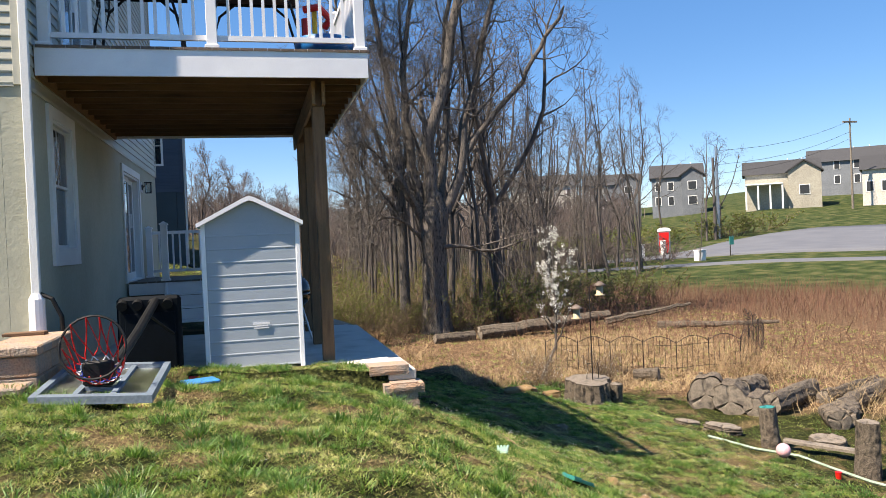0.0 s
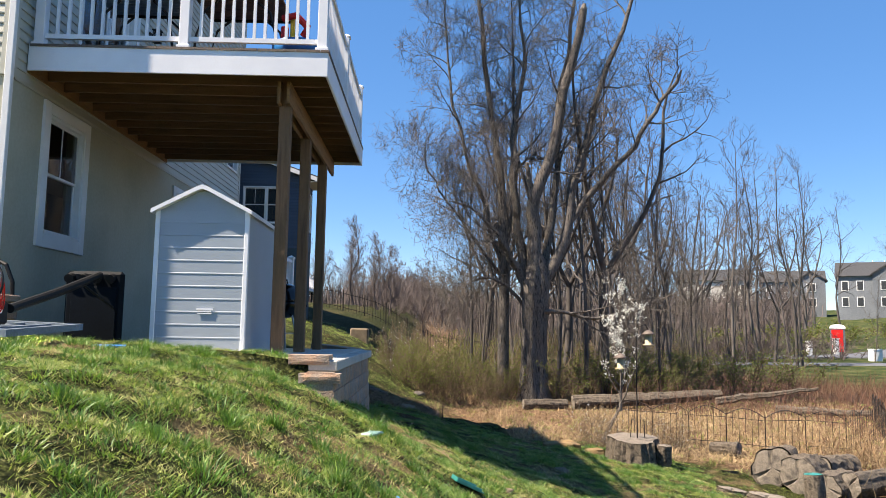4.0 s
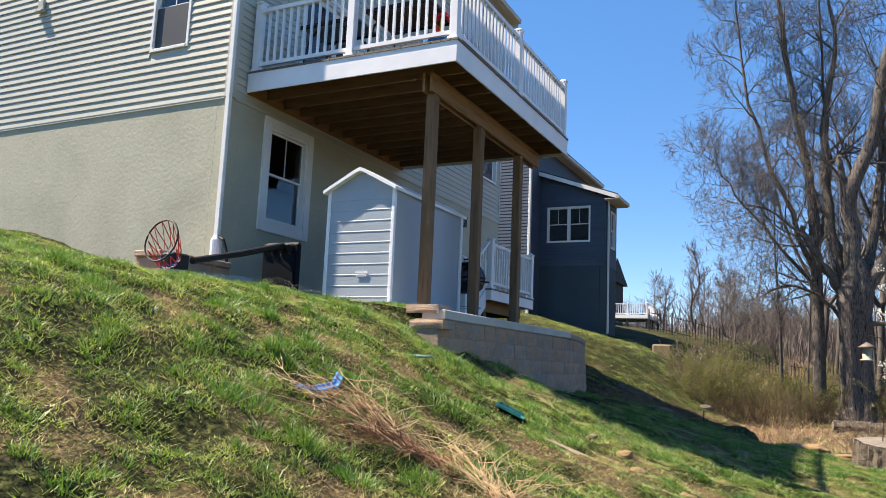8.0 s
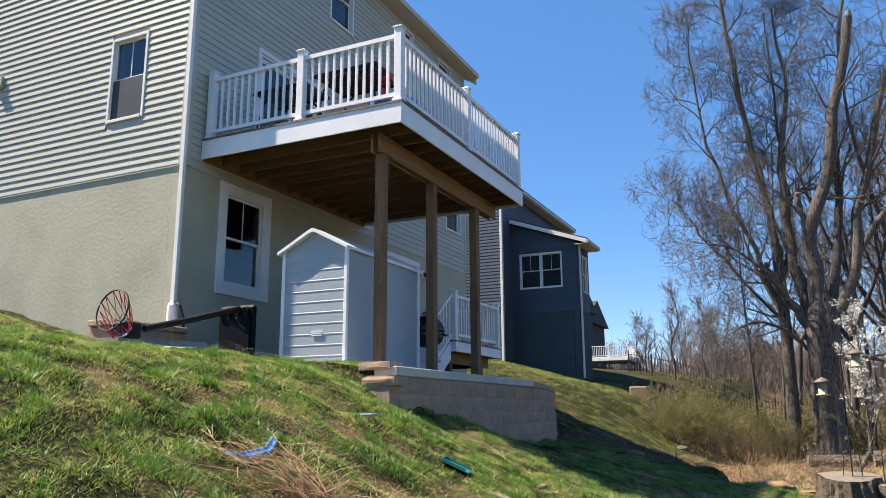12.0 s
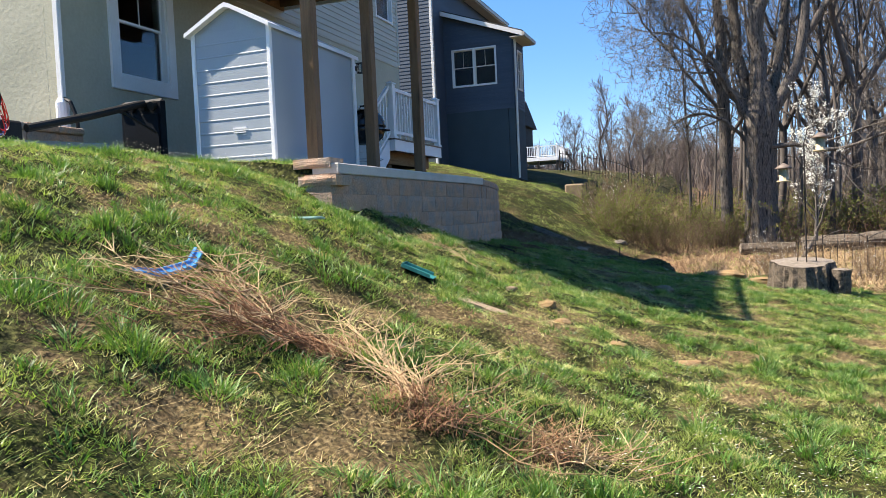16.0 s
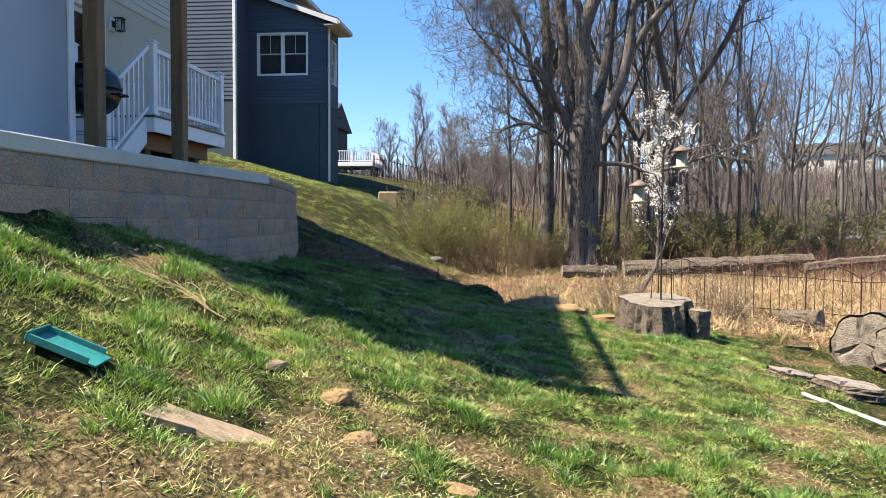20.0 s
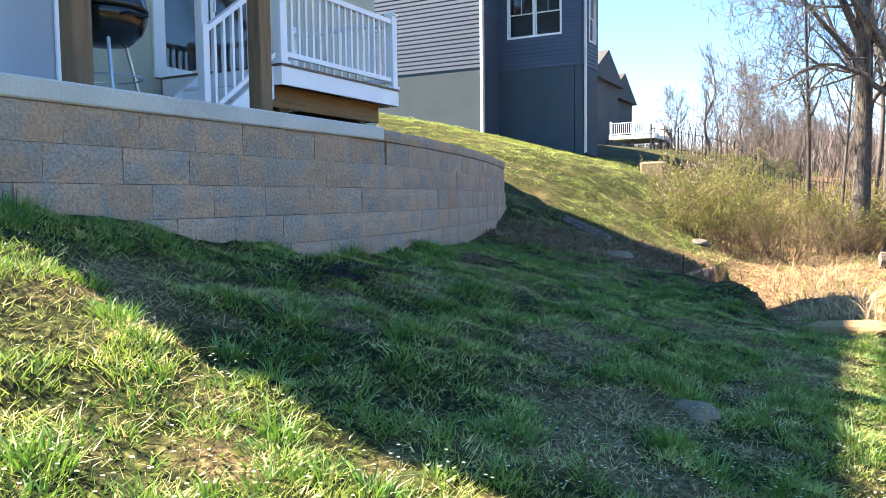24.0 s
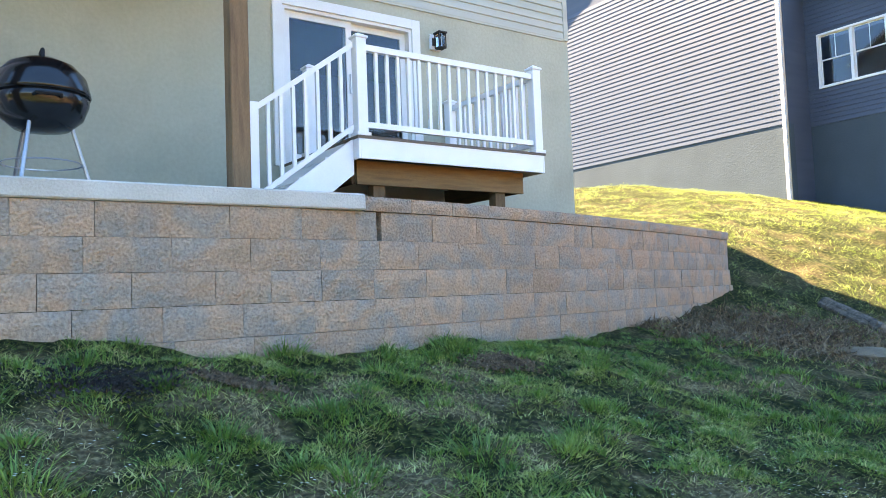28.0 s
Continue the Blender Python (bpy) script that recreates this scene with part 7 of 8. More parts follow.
part("block_body", one_box((-0.35, -0.3, -0.3), (0.35, 0.3, 0.42), 0.05), M["rock"], eb)
rock(4.35, 22.3, 0.22, 0.16, 0.10, "dark stone under the shrub", "bark", 17, 0, 0.7)
# dark patches of small leaves at the wall's foot
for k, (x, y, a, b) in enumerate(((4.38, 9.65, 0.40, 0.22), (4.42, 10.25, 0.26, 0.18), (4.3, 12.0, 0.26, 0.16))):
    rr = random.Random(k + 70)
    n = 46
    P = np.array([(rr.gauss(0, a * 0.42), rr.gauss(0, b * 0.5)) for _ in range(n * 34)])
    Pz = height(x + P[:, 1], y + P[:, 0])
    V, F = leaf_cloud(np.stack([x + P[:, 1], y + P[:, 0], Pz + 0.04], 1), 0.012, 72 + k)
    stuff("charred_litter", V, F, M["mulch" if k == 0 else "soil"], "dark leaves scattered at the foot of the block wall", "charred litter")

# bare mulched bank past the end of the wall
rb_ = np.random.default_rng(91)
bx = rb_.normal(0, 0.55, 9000)
by = rb_.uniform(14.6, 20.0, 9000)
bx = bx + 3.3 + (by - 16) * 0.42
ok = (bx > wall_x(by) + 0.06)
bx, by = bx[ok], by[ok]
Vb, Fb = blades(np.stack([bx, by, height(bx, by) + 0.01], 1), rb_.uniform(0.03, 0.09, len(bx)), rb_.uniform(0.008, 0.02, len(bx)), 3.0, 92, 2, 0.3)
stuff("bank_mulch", Vb, Fb, M["soil"], "dark mulch and old stalks on the bare bank", "mulch")
bx, by = bx[::3] + 0.15, by[::3]
Vb, Fb = blades(np.stack([bx, by, height(bx, by) + 0.01], 1), rb_.uniform(0.05, 0.14, len(bx)), rb_.uniform(0.006, 0.013, len(bx)), 3.5, 93, 3, 0.3)
stuff("bank_stalk", Vb, Fb, M["dry_stem"], "pale dead stalks lying on the bank", "stalks")

# ---- cut branches on the bank ----
def branch_heap(x, y, way, spread, n, ln, mat, label, seed, rise=0.35, root=True):
    """Cut stems fanning from their root ball over the grass."""
    r = random.Random(seed)
    h = thing("cut_branch", label, "cut branch", "cut branches", at=(x, y, g(x, y)))
    for i in range(n):
        a = way + r.gauss(0, spread)
        L = ln * r.uniform(0.5, 1.1)
        pts, rads = [], []
        px, py, el = r.gauss(0, 0.03), r.gauss(0, 0.03), r.uniform(0.03, rise)
        steps = 6
        for k in range(steps + 1):
            t = k / steps
            zz = g(x + px, y + py) - g(x, y) + 0.02 + r.uniform(0, 0.05) + 0.4 * el * math.sin(math.pi * min(t * 0.8 + 0.05, 1)) * L * 0.6
            pts.append((px, py, zz))
            rads.append(0.0042 * (1 - 0.75 * t) * r.uniform(0.6, 1.0))
            px += math.cos(a) * L / steps
            py += math.sin(a) * L / steps
            a += r.gauss(0, 0.24)
        bm = bmesh.new()
        tube(bm, pts, rads, 5)
        stem = part("stem", bm, M[mat], h)
        bm = bmesh.new()
        for q in range(r.randint(4, 7)):
            k = r.randint(1, steps - 1)
            b2 = a + r.uniform(-1.2, 1.2)
            p0 = Vector(pts[k])
            l2 = L * r.uniform(0.12, 0.35)
            tube(bm, [p0, p0 + Vector((math.cos(b2) * l2 * 0.5, math.sin(b2) * l2 * 0.5, r.uniform(0.0, 0.08))), p0 + Vector((math.cos(b2) * l2, math.sin(b2) * l2, r.uniform(-0.03, 0.12)))], [0.0026, 0.002, 0.0011], 4)
        tw = part("side_twig", bm, M[mat], stem)
        tw["kind"] = "stuff"
    if root:
        P = np.random.default_rng(seed).normal(0, 0.075, (420, 3)) * np.array([1, 1, 0.45]) + np.array([0, 0, 0.04])
        V, F = blades(P, 0.05, 0.005, 2.6, seed, 2, 0.3)
        ob = arrays_object("root_ball", V, F, M["root"])
        ob["kind"] = "stuff"
        ob.parent = h


branch_heap(5.40, 3.15, math.radians(196), 0.40, 36, 1.05, "root", "bundle of brown cut stems with its root ball on the bank", 201, 0.28)
branch_heap(5.25, 3.0, math.radians(172), 0.45, 16, 1.15, "straw", "tangle of thin straw-coloured cut stems on the bank", 202, 0.3, False)
branch_heap(5.92, 3.0, math.radians(120), 0.30, 22, 1.1, "straw", "fan of pale cut stems with roots on the bank", 203, 0.35)
branch_heap(6.05, 2.95, math.radians(40), 0.5, 9, 1.0, "dry_stem", "thin brown cut stems trailing down the bank", 204, 0.2)
branch_heap(6.45, 3.2, math.radians(20), 0.7, 7, 0.55, "straw", "small pale uprooted weed stems on the bank", 205, 0.3)
branch_heap(4.9, 6.9, math.radians(150), 0.6, 4, 0.6, "straw", "a few pale fallen twigs on the bank", 206, 0.1, False)

# ---- toys and scraps on the bank ----
toy = thing("toy_track", "curved bright blue plastic track piece in the grass", "toy track", at=(0, 0, 0))
pts = [(4.56, 2.87), (4.60, 2.98), (4.60, 3.10), (4.56, 3.28), (4.47, 3.46)]
bm = bmesh.new()
prev = None
for i, (x, y) in enumerate(pts):
    z = g(x, y) + 0.045
    a = Vector((x - 0.028, y, z + 0.012))
    b = Vector((x + 0.028, y, z - 0.012))
    ring = [bm.verts.new(q) for q in (a + Vector((0, 0, 0.016)), a, b, b + Vector((0, 0, 0.016)), b + Vector((-0.012, -0.008, 0.0161)), b + Vector((-0.012, -0.008, 0.012)), a + Vector((0.012, 0.008, 0.006)), a + Vector((0.012, 0.008, 0.0161)))]
    if prev:
        for k in range(8):
            bm.faces.new((prev[k], prev[(k + 1) % 8], ring[(k + 1) % 8], ring[k]))
    prev = ring
bmesh.ops.recalc_face_normals(bm, faces=bm.faces)
part("track", bm, M["blue"], toy)
tr = thing("plastic_pan", "teal plastic pan lying half in the grass", "pan", at=(4.98, 5.43, -1.008), turn=12)
tilt = Matrix.Rotation(radians(24), 3, "Y")
for nm, a, b in (("pan_floor", (-0.13, -0.09, 0.0), (0.13, 0.09, 0.008)), ("pan_rim", (-0.13, -0.098, 0.0), (0.10, -0.09, 0.03)), ("pan_rim", (-0.13, 0.09, 0.0), (0.10, 0.098, 0.03)), ("pan_rim", (-0.138, -0.098, 0.0), (-0.13, 0.098, 0.035))):
    bm = one_box(a, b, 0.002)
    bmesh.ops.rotate(bm, verts=bm.verts, matrix=tilt)
    part(nm, bm, M["teal"], tr)
gl = thing("garden_glove", "pale green garden glove dropped on the bank", "glove", at=(4.15, 5.16, g(4.15, 5.16) + 0.03), turn=70)
bm = bmesh.new()
box(bm, (-0.09, -0.05, 0), (0.05, 0.05, 0.03), 0.012)
for k in range(4):
    tube(bm, [(0.05, -0.038 + k * 0.025, 0.015), (0.12, -0.045 + k * 0.03, 0.02), (0.16, -0.05 + k * 0.032, 0.01)], [0.012, 0.012, 0.008], 6)
part("glove_body", bm, M["mint"], gl)

# ---- toppled basketball stand by the corner ----
bb = thing("basketball_hoop", "toppled portable basketball hoop with its backboard on the grass", "basketball hoop")
tank = bmesh.new()
box(tank, (0.72, 6.98, 0.10), (1.34, 7.06, 0.89), 0.035)
part("base_tank", tank, M["tarp"], bb, "black plastic base tank standing on edge")
for k in range(4):
    part("wheel_boss", one_tube([(0.78 + k * 0.145, 6.93, 0.80), (0.78 + k * 0.145, 7.0, 0.82)], 0.05, 12), M["black_plastic"], bb)
part("tank_skin", one_box((0.80, 6.962, 0.15), (1.28, 6.978, 0.72), 0.004), M["tarp"], bb, "dark blue underside")
part("pole", one_tube([(1.1, 6.95, 0.84), (1.03, 6.2, 0.62), (0.96, 5.5, 0.44)], 0.042, 10), M["black_plastic"], bb)
part("brace", one_tube([(1.06, 6.6, 0.74), (1.26, 6.95, 0.50)], 0.014, 6), M["black_plastic"], bb)


def on_board(u, v, up=0.0):
    a, b, c = Vector((0.40, 5.02, 0.23)), Vector((1.30, 4.84, 0.20)), Vector((0.40, 6.36, 0.29))
    return a + (b - a) * u + (c - a) * v + Vector((0, 0, up))


def board_bar(bm, u0, u1, v0, v1, z0, z1):
    lo = [on_board(u, v, z0) for u, v in ((u0, v0), (u1, v0), (u1, v1), (u0, v1))]
    prism(bm, lo, (0, 0, z1 - z0))


bm = bmesh.new()
for q in ((0, 1, 0, 0.07), (0, 1, 0.93, 1), (0, 0.06, 0.07, 0.93), (0.94, 1, 0.07, 0.93)):
    board_bar(bm, *q, 0.0, 0.06)
bmesh.ops.recalc_face_normals(bm, faces=bm.faces)
part("board_frame", bm, M["grey_plastic"], bb, "grey-blue backboard frame")
for q in ((0.32, 0.37, 0.07, 0.93), (0.63, 0.68, 0.07, 0.93), (0.37, 0.63, 0.55, 0.62), (0.37, 0.63, 0.27, 0.33)):
    bm = bmesh.new()
    board_bar(bm, *q, 0.008, 0.05)
    bmesh.ops.recalc_face_normals(bm, faces=bm.faces)
    part("board_rib", bm, M["grey_plastic"], bb)
bm = bmesh.new()
board_bar(bm, 0.06, 0.94, 0.07, 0.93, 0.012, 0.020)
bmesh.ops.recalc_face_normals(bm, faces=bm.faces)
part("board_sheet", bm, M["acrylic"], bb, "clear acrylic sheet").visible_shadow = False
hc = Vector((0.85, 5.12, 0.62))
part("rim", one_tube([hc + Vector((math.cos(k * math.tau / 28) * 0.24, 0.05 * math.sin(k * math.tau / 28), math.sin(k * math.tau / 28) * 0.24)) for k in range(29)], 0.010, 6), M["black_plastic"], bb, "black steel rim")
r = random.Random(9)
NET = 14
low = hc + Vector((0.03, 0.10, -0.20))


def net_knot(k, level):
    """A knot of the net, from the rim (0) down to its gathered hem (4)."""
    an = (k + 0.5 * (level % 2)) * math.tau / NET
    rim_p = hc + Vector((math.cos(an) * 0.235, 0.02, math.sin(an) * 0.235))
    hem_p = low + Vector((math.cos(an) * 0.13, math.sin(an) * 0.03, math.sin(an) * 0.05 - 0.02))
    t = (0, 0.42, 0.68, 0.86, 1.0)[level]
    return rim_p.lerp(hem_p, t) + Vector((0.012 * math.sin(k * 2.1 + level), 0.05 * math.sin(math.pi * t), -0.05 * math.sin(math.pi * t)))


for level in range(4):
    for k in range(NET):
        for step in (0, 1 if level % 2 else -1):
            p0, p1 = net_knot(k, level), net_knot(k + step, level + 1)
            mid = p0.lerp(p1, 0.5) + Vector((r.uniform(-0.008, 0.008), 0.006, -0.008))
            part("net_cord", one_tube([p0, mid, p1], 0.0052, 4), M["red"] if level < 2 else (M["white"] if level == 2 else M["deep_blue"]), bb)
part("bracket", one_box((0.74, 5.22, 0.30), (0.98, 5.45, 0.50), 0.02), M["black_plastic"], bb)
jug = thing("white_jug", "small white plastic bowl on the ground by the hoop", "bowl", at=(0.86, 5.35, g(0.86, 5.35) + 0.14))
bm = bmesh.new()
lathe(bm, [(0.05, 0.0), (0.09, 0.06), (0.1, 0.12), (0.092, 0.12), (0.08, 0.06)], sides=16)
part("bowl_body", bm, M["white"], jug, smooth=True)
bt = thing("blue_sheet", "folded bright blue plastic sheet by the slab", "plastic sheet", at=(1.55, 6.2, g(1.55, 6.2) + 0.03), turn=20)
part("sheet", one_box((-0.16, -0.12, 0), (0.16, 0.12, 0.03), 0.01), M["blue"], bt)
rb = thing("red_bottle", "faded red plastic bottle lying at the slab's edge", "bottle", at=(1.52, 6.62, 0.06))
part("bottle_body", one_tube([(-0.1, 0, 0), (0.08, 0, 0), (0.12, 0, 0)], [0.04, 0.04, 0.02], 10), M["red"], rb)

# stone ledge under the downspout
ledge = thing("block_ledge", "stepped grey block ledge at the house corner", "ledge", kind="structure")
for y0, z0, z1, x1, rows_ in ((5.60, 0.53, 0.61, 0.345, 1), (5.63, 0.0, 0.527, 0.32, 3), (5.24, 0.26, 0.33, 0.30, 1), (5.27, -0.05, 0.257, 0.28, 2)):
    y2 = 6.84 if y0 > 5.5 else 5.59
    cap = rows_ == 1
    for row in range(rows_):
        za, zb = z0 + (z1 - z0) * row / rows_, z0 + (z1 - z0) * (row + 1) / rows_
        y = y0
        ln = 0.44 if row % 2 == 0 else 0.22
        while y < y2 - 0.02:
            ye = min(y + ln, y2)
            part("cap_block" if cap else "block", one_box((-0.12, y + 0.002, za + 0.001), (x1, ye - 0.002, zb - 0.001), 0.012), M["block"], ledge)
            y, ln = ye, 0.44
brd = thing("wood_scrap", "short wooden board lying on the block ledge", "board", at=(0.0, 6.6, 0.61))
part("board", one_box((-0.2, -0.06, 0), (0.16, 0.08, 0.03), 0.004), M["wood_x"], brd)

# ---- kettle grill on the patio ----
gr = thing("kettle_grill", "black kettle charcoal grill on three aluminium legs", "grill", at=(2.55, 9.62, 0.0))
bm = bmesh.new()
lathe(bm, [(0.06, 0.46), (0.17, 0.48), (0.25, 0.55), (0.285, 0.64), (0.29, 0.70)], sides=28)
part("bowl", bm, M["black_enamel"], gr, smooth=True)
bm = bmesh.new()
lathe(bm, [(0.298, 0.695), (0.296, 0.72), (0.27, 0.82), (0.20, 0.90), (0.10, 0.945), (0.02, 0.955)], sides=28)
part("lid", bm, M["black_enamel"], gr, smooth=True)
part("lid_handle", one_tube([(-0.06, 0, 0.94), (-0.05, 0, 1.0), (0.05, 0, 1.0), (0.06, 0, 0.94)], 0.013, 8), M["black_plastic"], gr)
for k in range(3):
    a = math.radians(90 + k * 120)
    part("leg", one_tube([(0.18 * math.cos(a), 0.18 * math.sin(a), 0.5), (0.32 * math.cos(a), 0.32 * math.sin(a), 0.02)], 0.013, 8), M["steel"], gr)
part("ash_ring", one_tube([(0.24 * math.cos(k * math.tau / 24), 0.24 * math.sin(k * math.tau / 24), 0.25) for k in range(25)], 0.006, 5), M["steel"], gr)
part("bowl_handle", one_tube([(0.28, -0.08, 0.64), (0.35, -0.07, 0.64), (0.35, 0.07, 0.64), (0.28, 0.08, 0.64)], 0.011, 6), M["black_plastic"], gr)

# ---- things on the upper deck ----
def deck_table(x0, x1, y0, y1, h, mat, label):
    """A slatted table on four bowed iron legs."""
    t = thing("patio_table", label, "table", "deck tables", at=((x0 + x1) / 2, (y0 + y1) / 2, DZ1))
    w, d = (x1 - x0) / 2, (y1 - y0) / 2
    n = 7
    for k in range(n):
        a = -d + 2 * d * k / n
        part("slat", one_box((-w, a + 0.004, h - 0.03), (w, a + 2 * d / n - 0.004, h), 0.004), M[mat], t)
    for a, b in (((-w, -d - 0.02, h - 0.06), (w, -d - 0.001, h + 0.002)), ((-w, d + 0.001, h - 0.06), (w, d + 0.02, h + 0.002))):
        part("apron", one_box(a, b, 0.004), M["iron"], t)
    for sx in (-1, 1):
        for sy in (-1, 1):
            part("leg", one_tube([(sx * w * 0.95, sy * d * 0.8, 0.0), (sx * w * 0.9, sy * d * 0.8, h * 0.4), (sx * w * 0.75, sy * d * 0.8, h * 0.75), (sx * w * 0.4, sy * d * 0.8, h - 0.061)], 0.016, 7), M["iron"], t)
    return t


deck_table(1.68, 2.76, 7.66, 8.42, 0.88, "brown_slat", "brown slatted patio table with bowed black legs")
deck_table(0.45, 1.45, 7.80, 8.40, 0.90, "grey_plastic", "grey slatted patio table with bowed black legs")
wt = thing("water_table", "blue plastic water table with red and yellow toy towers", "toy", at=(3.0, 7.75, DZ1))
bm = bmesh.new()
lathe(bm, [(0.25, 0.02), (0.33, 0.10), (0.34, 0.24), (0.31, 0.24), (0.28, 0.12)], sides=22)
part("basin", bm, M["toy_blue"], wt, "blue plastic basin", True)
part("tower", one_tube([(-0.1, 0, 0.12), (-0.1, 0, 0.62)], 0.03, 8), M["yellow"], wt)
part("tower", one_tube([(-0.2, 0.03, 0.12), (-0.2, 0.03, 0.5)], 0.05, 8), M["red"], wt)
part("slide", one_tube([(-0.22, 0, 0.6), (-0.05, -0.06, 0.62), (0.08, 0.0, 0.5), (0.02, 0.08, 0.42)], 0.045, 8), M["red"], wt)

# ---- the distance: road, field things and houses on the hill ----
def draped(name, inner, outer, az0, az1, mat, label, category, n=60, m=8):
    """A strip of surface laid over the land, between two distances from the garden."""
    az = np.radians(np.linspace(az0, az1, n))
    rows = []
    for j in range(m + 1):
        t = j / m
        d = np.interp(np.degrees(az), *inner) * (1 - t) + np.interp(np.degrees(az), *outer) * t
        x, y = 2.3 + d * np.sin(az), -1.4 + d * np.cos(az)
        rows.append(np.stack([x, y, height(x, y) + 0.10], 1))
        if j in (0, m):
            rows.insert(0 if j == 0 else len(rows), rows[-1] - np.array([0, 0, 0.8]))
    m += 2
    V = np.stack(rows, 1).reshape(-1, 3)
    i = (np.arange(n - 1)[:, None] * (m + 1) + np.arange(m)[None]).ravel()
    ob = arrays_object(name, V, np.stack([i, i + m + 1, i + m + 2, i + 1], 1), mat)
    return tagged(ob, label, category, kind="structure")


draped("road", ([22, 30, 40, 75], [67, 67, 66, 62]), ([22, 30, 34, 40, 75], [68.5, 72, 84, 96, 96]), 24, 75, M["asphalt"], "grey asphalt road widening past the field", "road")
draped("pavement", ([14, 75], [58.5, 57]), ([14, 75], [60.0, 58.5]), 14, 75, M["asphalt"], "narrow asphalt footpath across the field", "path")


def far_house(x, y, turn, w, d, h, wall, label, rows=2, cols=4, pitch=0.55, porch=False, gable=False):
    """A distant two-storey house: walls, gable roof, windows with panes."""
    z = ground_z(x, y) + (0.9 if y > 90 else 0.0)
    if y > 90:
        h *= 1.15
    t = thing("house", label, "house", "houses on the hill", at=(x, y, z - 0.3), turn=turn)
    part("wall", one_box((-w / 2, -d / 2, -1.5), (w / 2, d / 2, h)), M[wall], t)
    bm = bmesh.new()
    pk = h + d / 2 * pitch
    prism(bm, [(-w / 2 - 0.4, -d / 2 - 0.4, h - 0.2), (-w / 2 - 0.4, d / 2 + 0.4, h - 0.2), (-w / 2 - 0.4, 0, pk)], (w + 0.8, 0, 0))
    bmesh.ops.recalc_face_normals(bm, faces=bm.faces)
    part("roof", bm, M["shingle"], t)
    if gable:
        bm = bmesh.new()
        gx0, gx1, gm, gt = w * 0.08, w / 2 + 0.1, w * 0.29, h + w * 0.14
        prism(bm, [(gx0, -d / 2 - 0.7, -1.5), (gx1, -d / 2 - 0.7, -1.5), (gx1, -d / 2 - 0.7, h), (gm, -d / 2 - 0.7, gt), (gx0, -d / 2 - 0.7, h)], (0, 0.7, 0))
        bmesh.ops.recalc_face_normals(bm, faces=bm.faces)
        part("front_wing", bm, M[wall], t)
        for xa, xb, za in ((gx0 - 0.4, gm, h - 0.25), (gx1 + 0.4, gm, h - 0.25)):
            bm = bmesh.new()
            prism(bm, [(xa, -d / 2 - 1.0, za), (xb, -d / 2 - 1.0, gt + 0.06), (xb, -d / 2 - 1.0, gt + 0.3), (xa, -d / 2 - 1.0, za + 0.24)], (0, d / 2 + 1.0, 0))
            bmesh.ops.recalc_face_normals(bm, faces=bm.faces)
            part("wing_roof", bm, M["shingle"], t)
        for zz in (1.2, 3.9):
            if zz + 1.6 < h:
                fr = part("window", one_box((gm - 0.8, -d / 2 - 0.76, zz - 0.1), (gm + 0.8, -d / 2 - 0.702, zz + 1.5)), M["white_trim"], t)
                part("pane", one_box((gm - 0.68, -d / 2 - 0.78, zz), (gm + 0.68, -d / 2 - 0.762, zz + 1.38)), M["screen"], fr)
    for k in range(2):
        part("vent_pipe", one_tube([(w * (0.1 + 0.2 * k), 0.8, pk - 0.6), (w * (0.1 + 0.2 * k), 0.8, pk + 0.35)], 0.08, 6), M["white_trim"], t)
    for i in range(rows):
        for j in range(cols):
            u = -w / 2 + w * (j + 0.5) / cols
            zz = 1.2 + i * 2.7
            if (porch and i == 0 and j < 2) or (gable and u > w * 0.02) or zz + 1.6 > h:
                continue
            fr = part("window", one_box((u - 0.55, -d / 2 - 0.06, zz - 0.1), (u + 0.55, -d / 2 - 0.002, zz + 1.55)), M["white_trim"], t)
            part("pane", one_box((u - 0.43, -d / 2 - 0.08, zz), (u + 0.43, -d / 2 - 0.062, zz + 1.43)), M["screen"], fr)
    if porch:
        part("porch_roof", one_box((-w / 2, -d / 2 - 2.6, 2.9), (0, -d / 2 - 0.1, 3.1)), M["white_trim"], t)
        for k in range(4):
            part("porch_post", one_box((-w / 2 + k * w / 6.2, -d / 2 - 2.5, -1), (-w / 2 + k * w / 6.2 + 0.25, -d / 2 - 2.25, 2.9)), M["white_trim"], t)
    return t


far_house(66, 161, -16, 14, 9, 5.6, "far_wall", "distant pale two-storey house on the hill")
far_house(75.5, 146, -24, 11, 8, 5.2, "far_dark", "distant grey gabled house on the hill", gable=True)
far_house(80, 128, -30, 9, 9, 5.6, "far_dark", "distant blue-grey house with white windows on the hill", gable=True)
far_house(86.5, 107, -36, 11, 8, 4.2, "far_cream", "distant cream house with a white two-storey porch", porch=True, gable=True)
far_house(112, 121, -42, 13, 9, 4.8, "far_dark", "distant dark-roofed house on the hill")
far_house(96.5, 94.5, -45, 8, 8, 4.0, "far_wall", "distant white house under a dark roof on the hill", gable=True)
far_house(118, 100, -48, 15, 11, 5.8, "far_wall", "distant white house under a dark roof on the hill")
far_house(40, 172, -10, 13, 9, 5.6, "far_dark", "distant grey two-storey house beyond the wood")
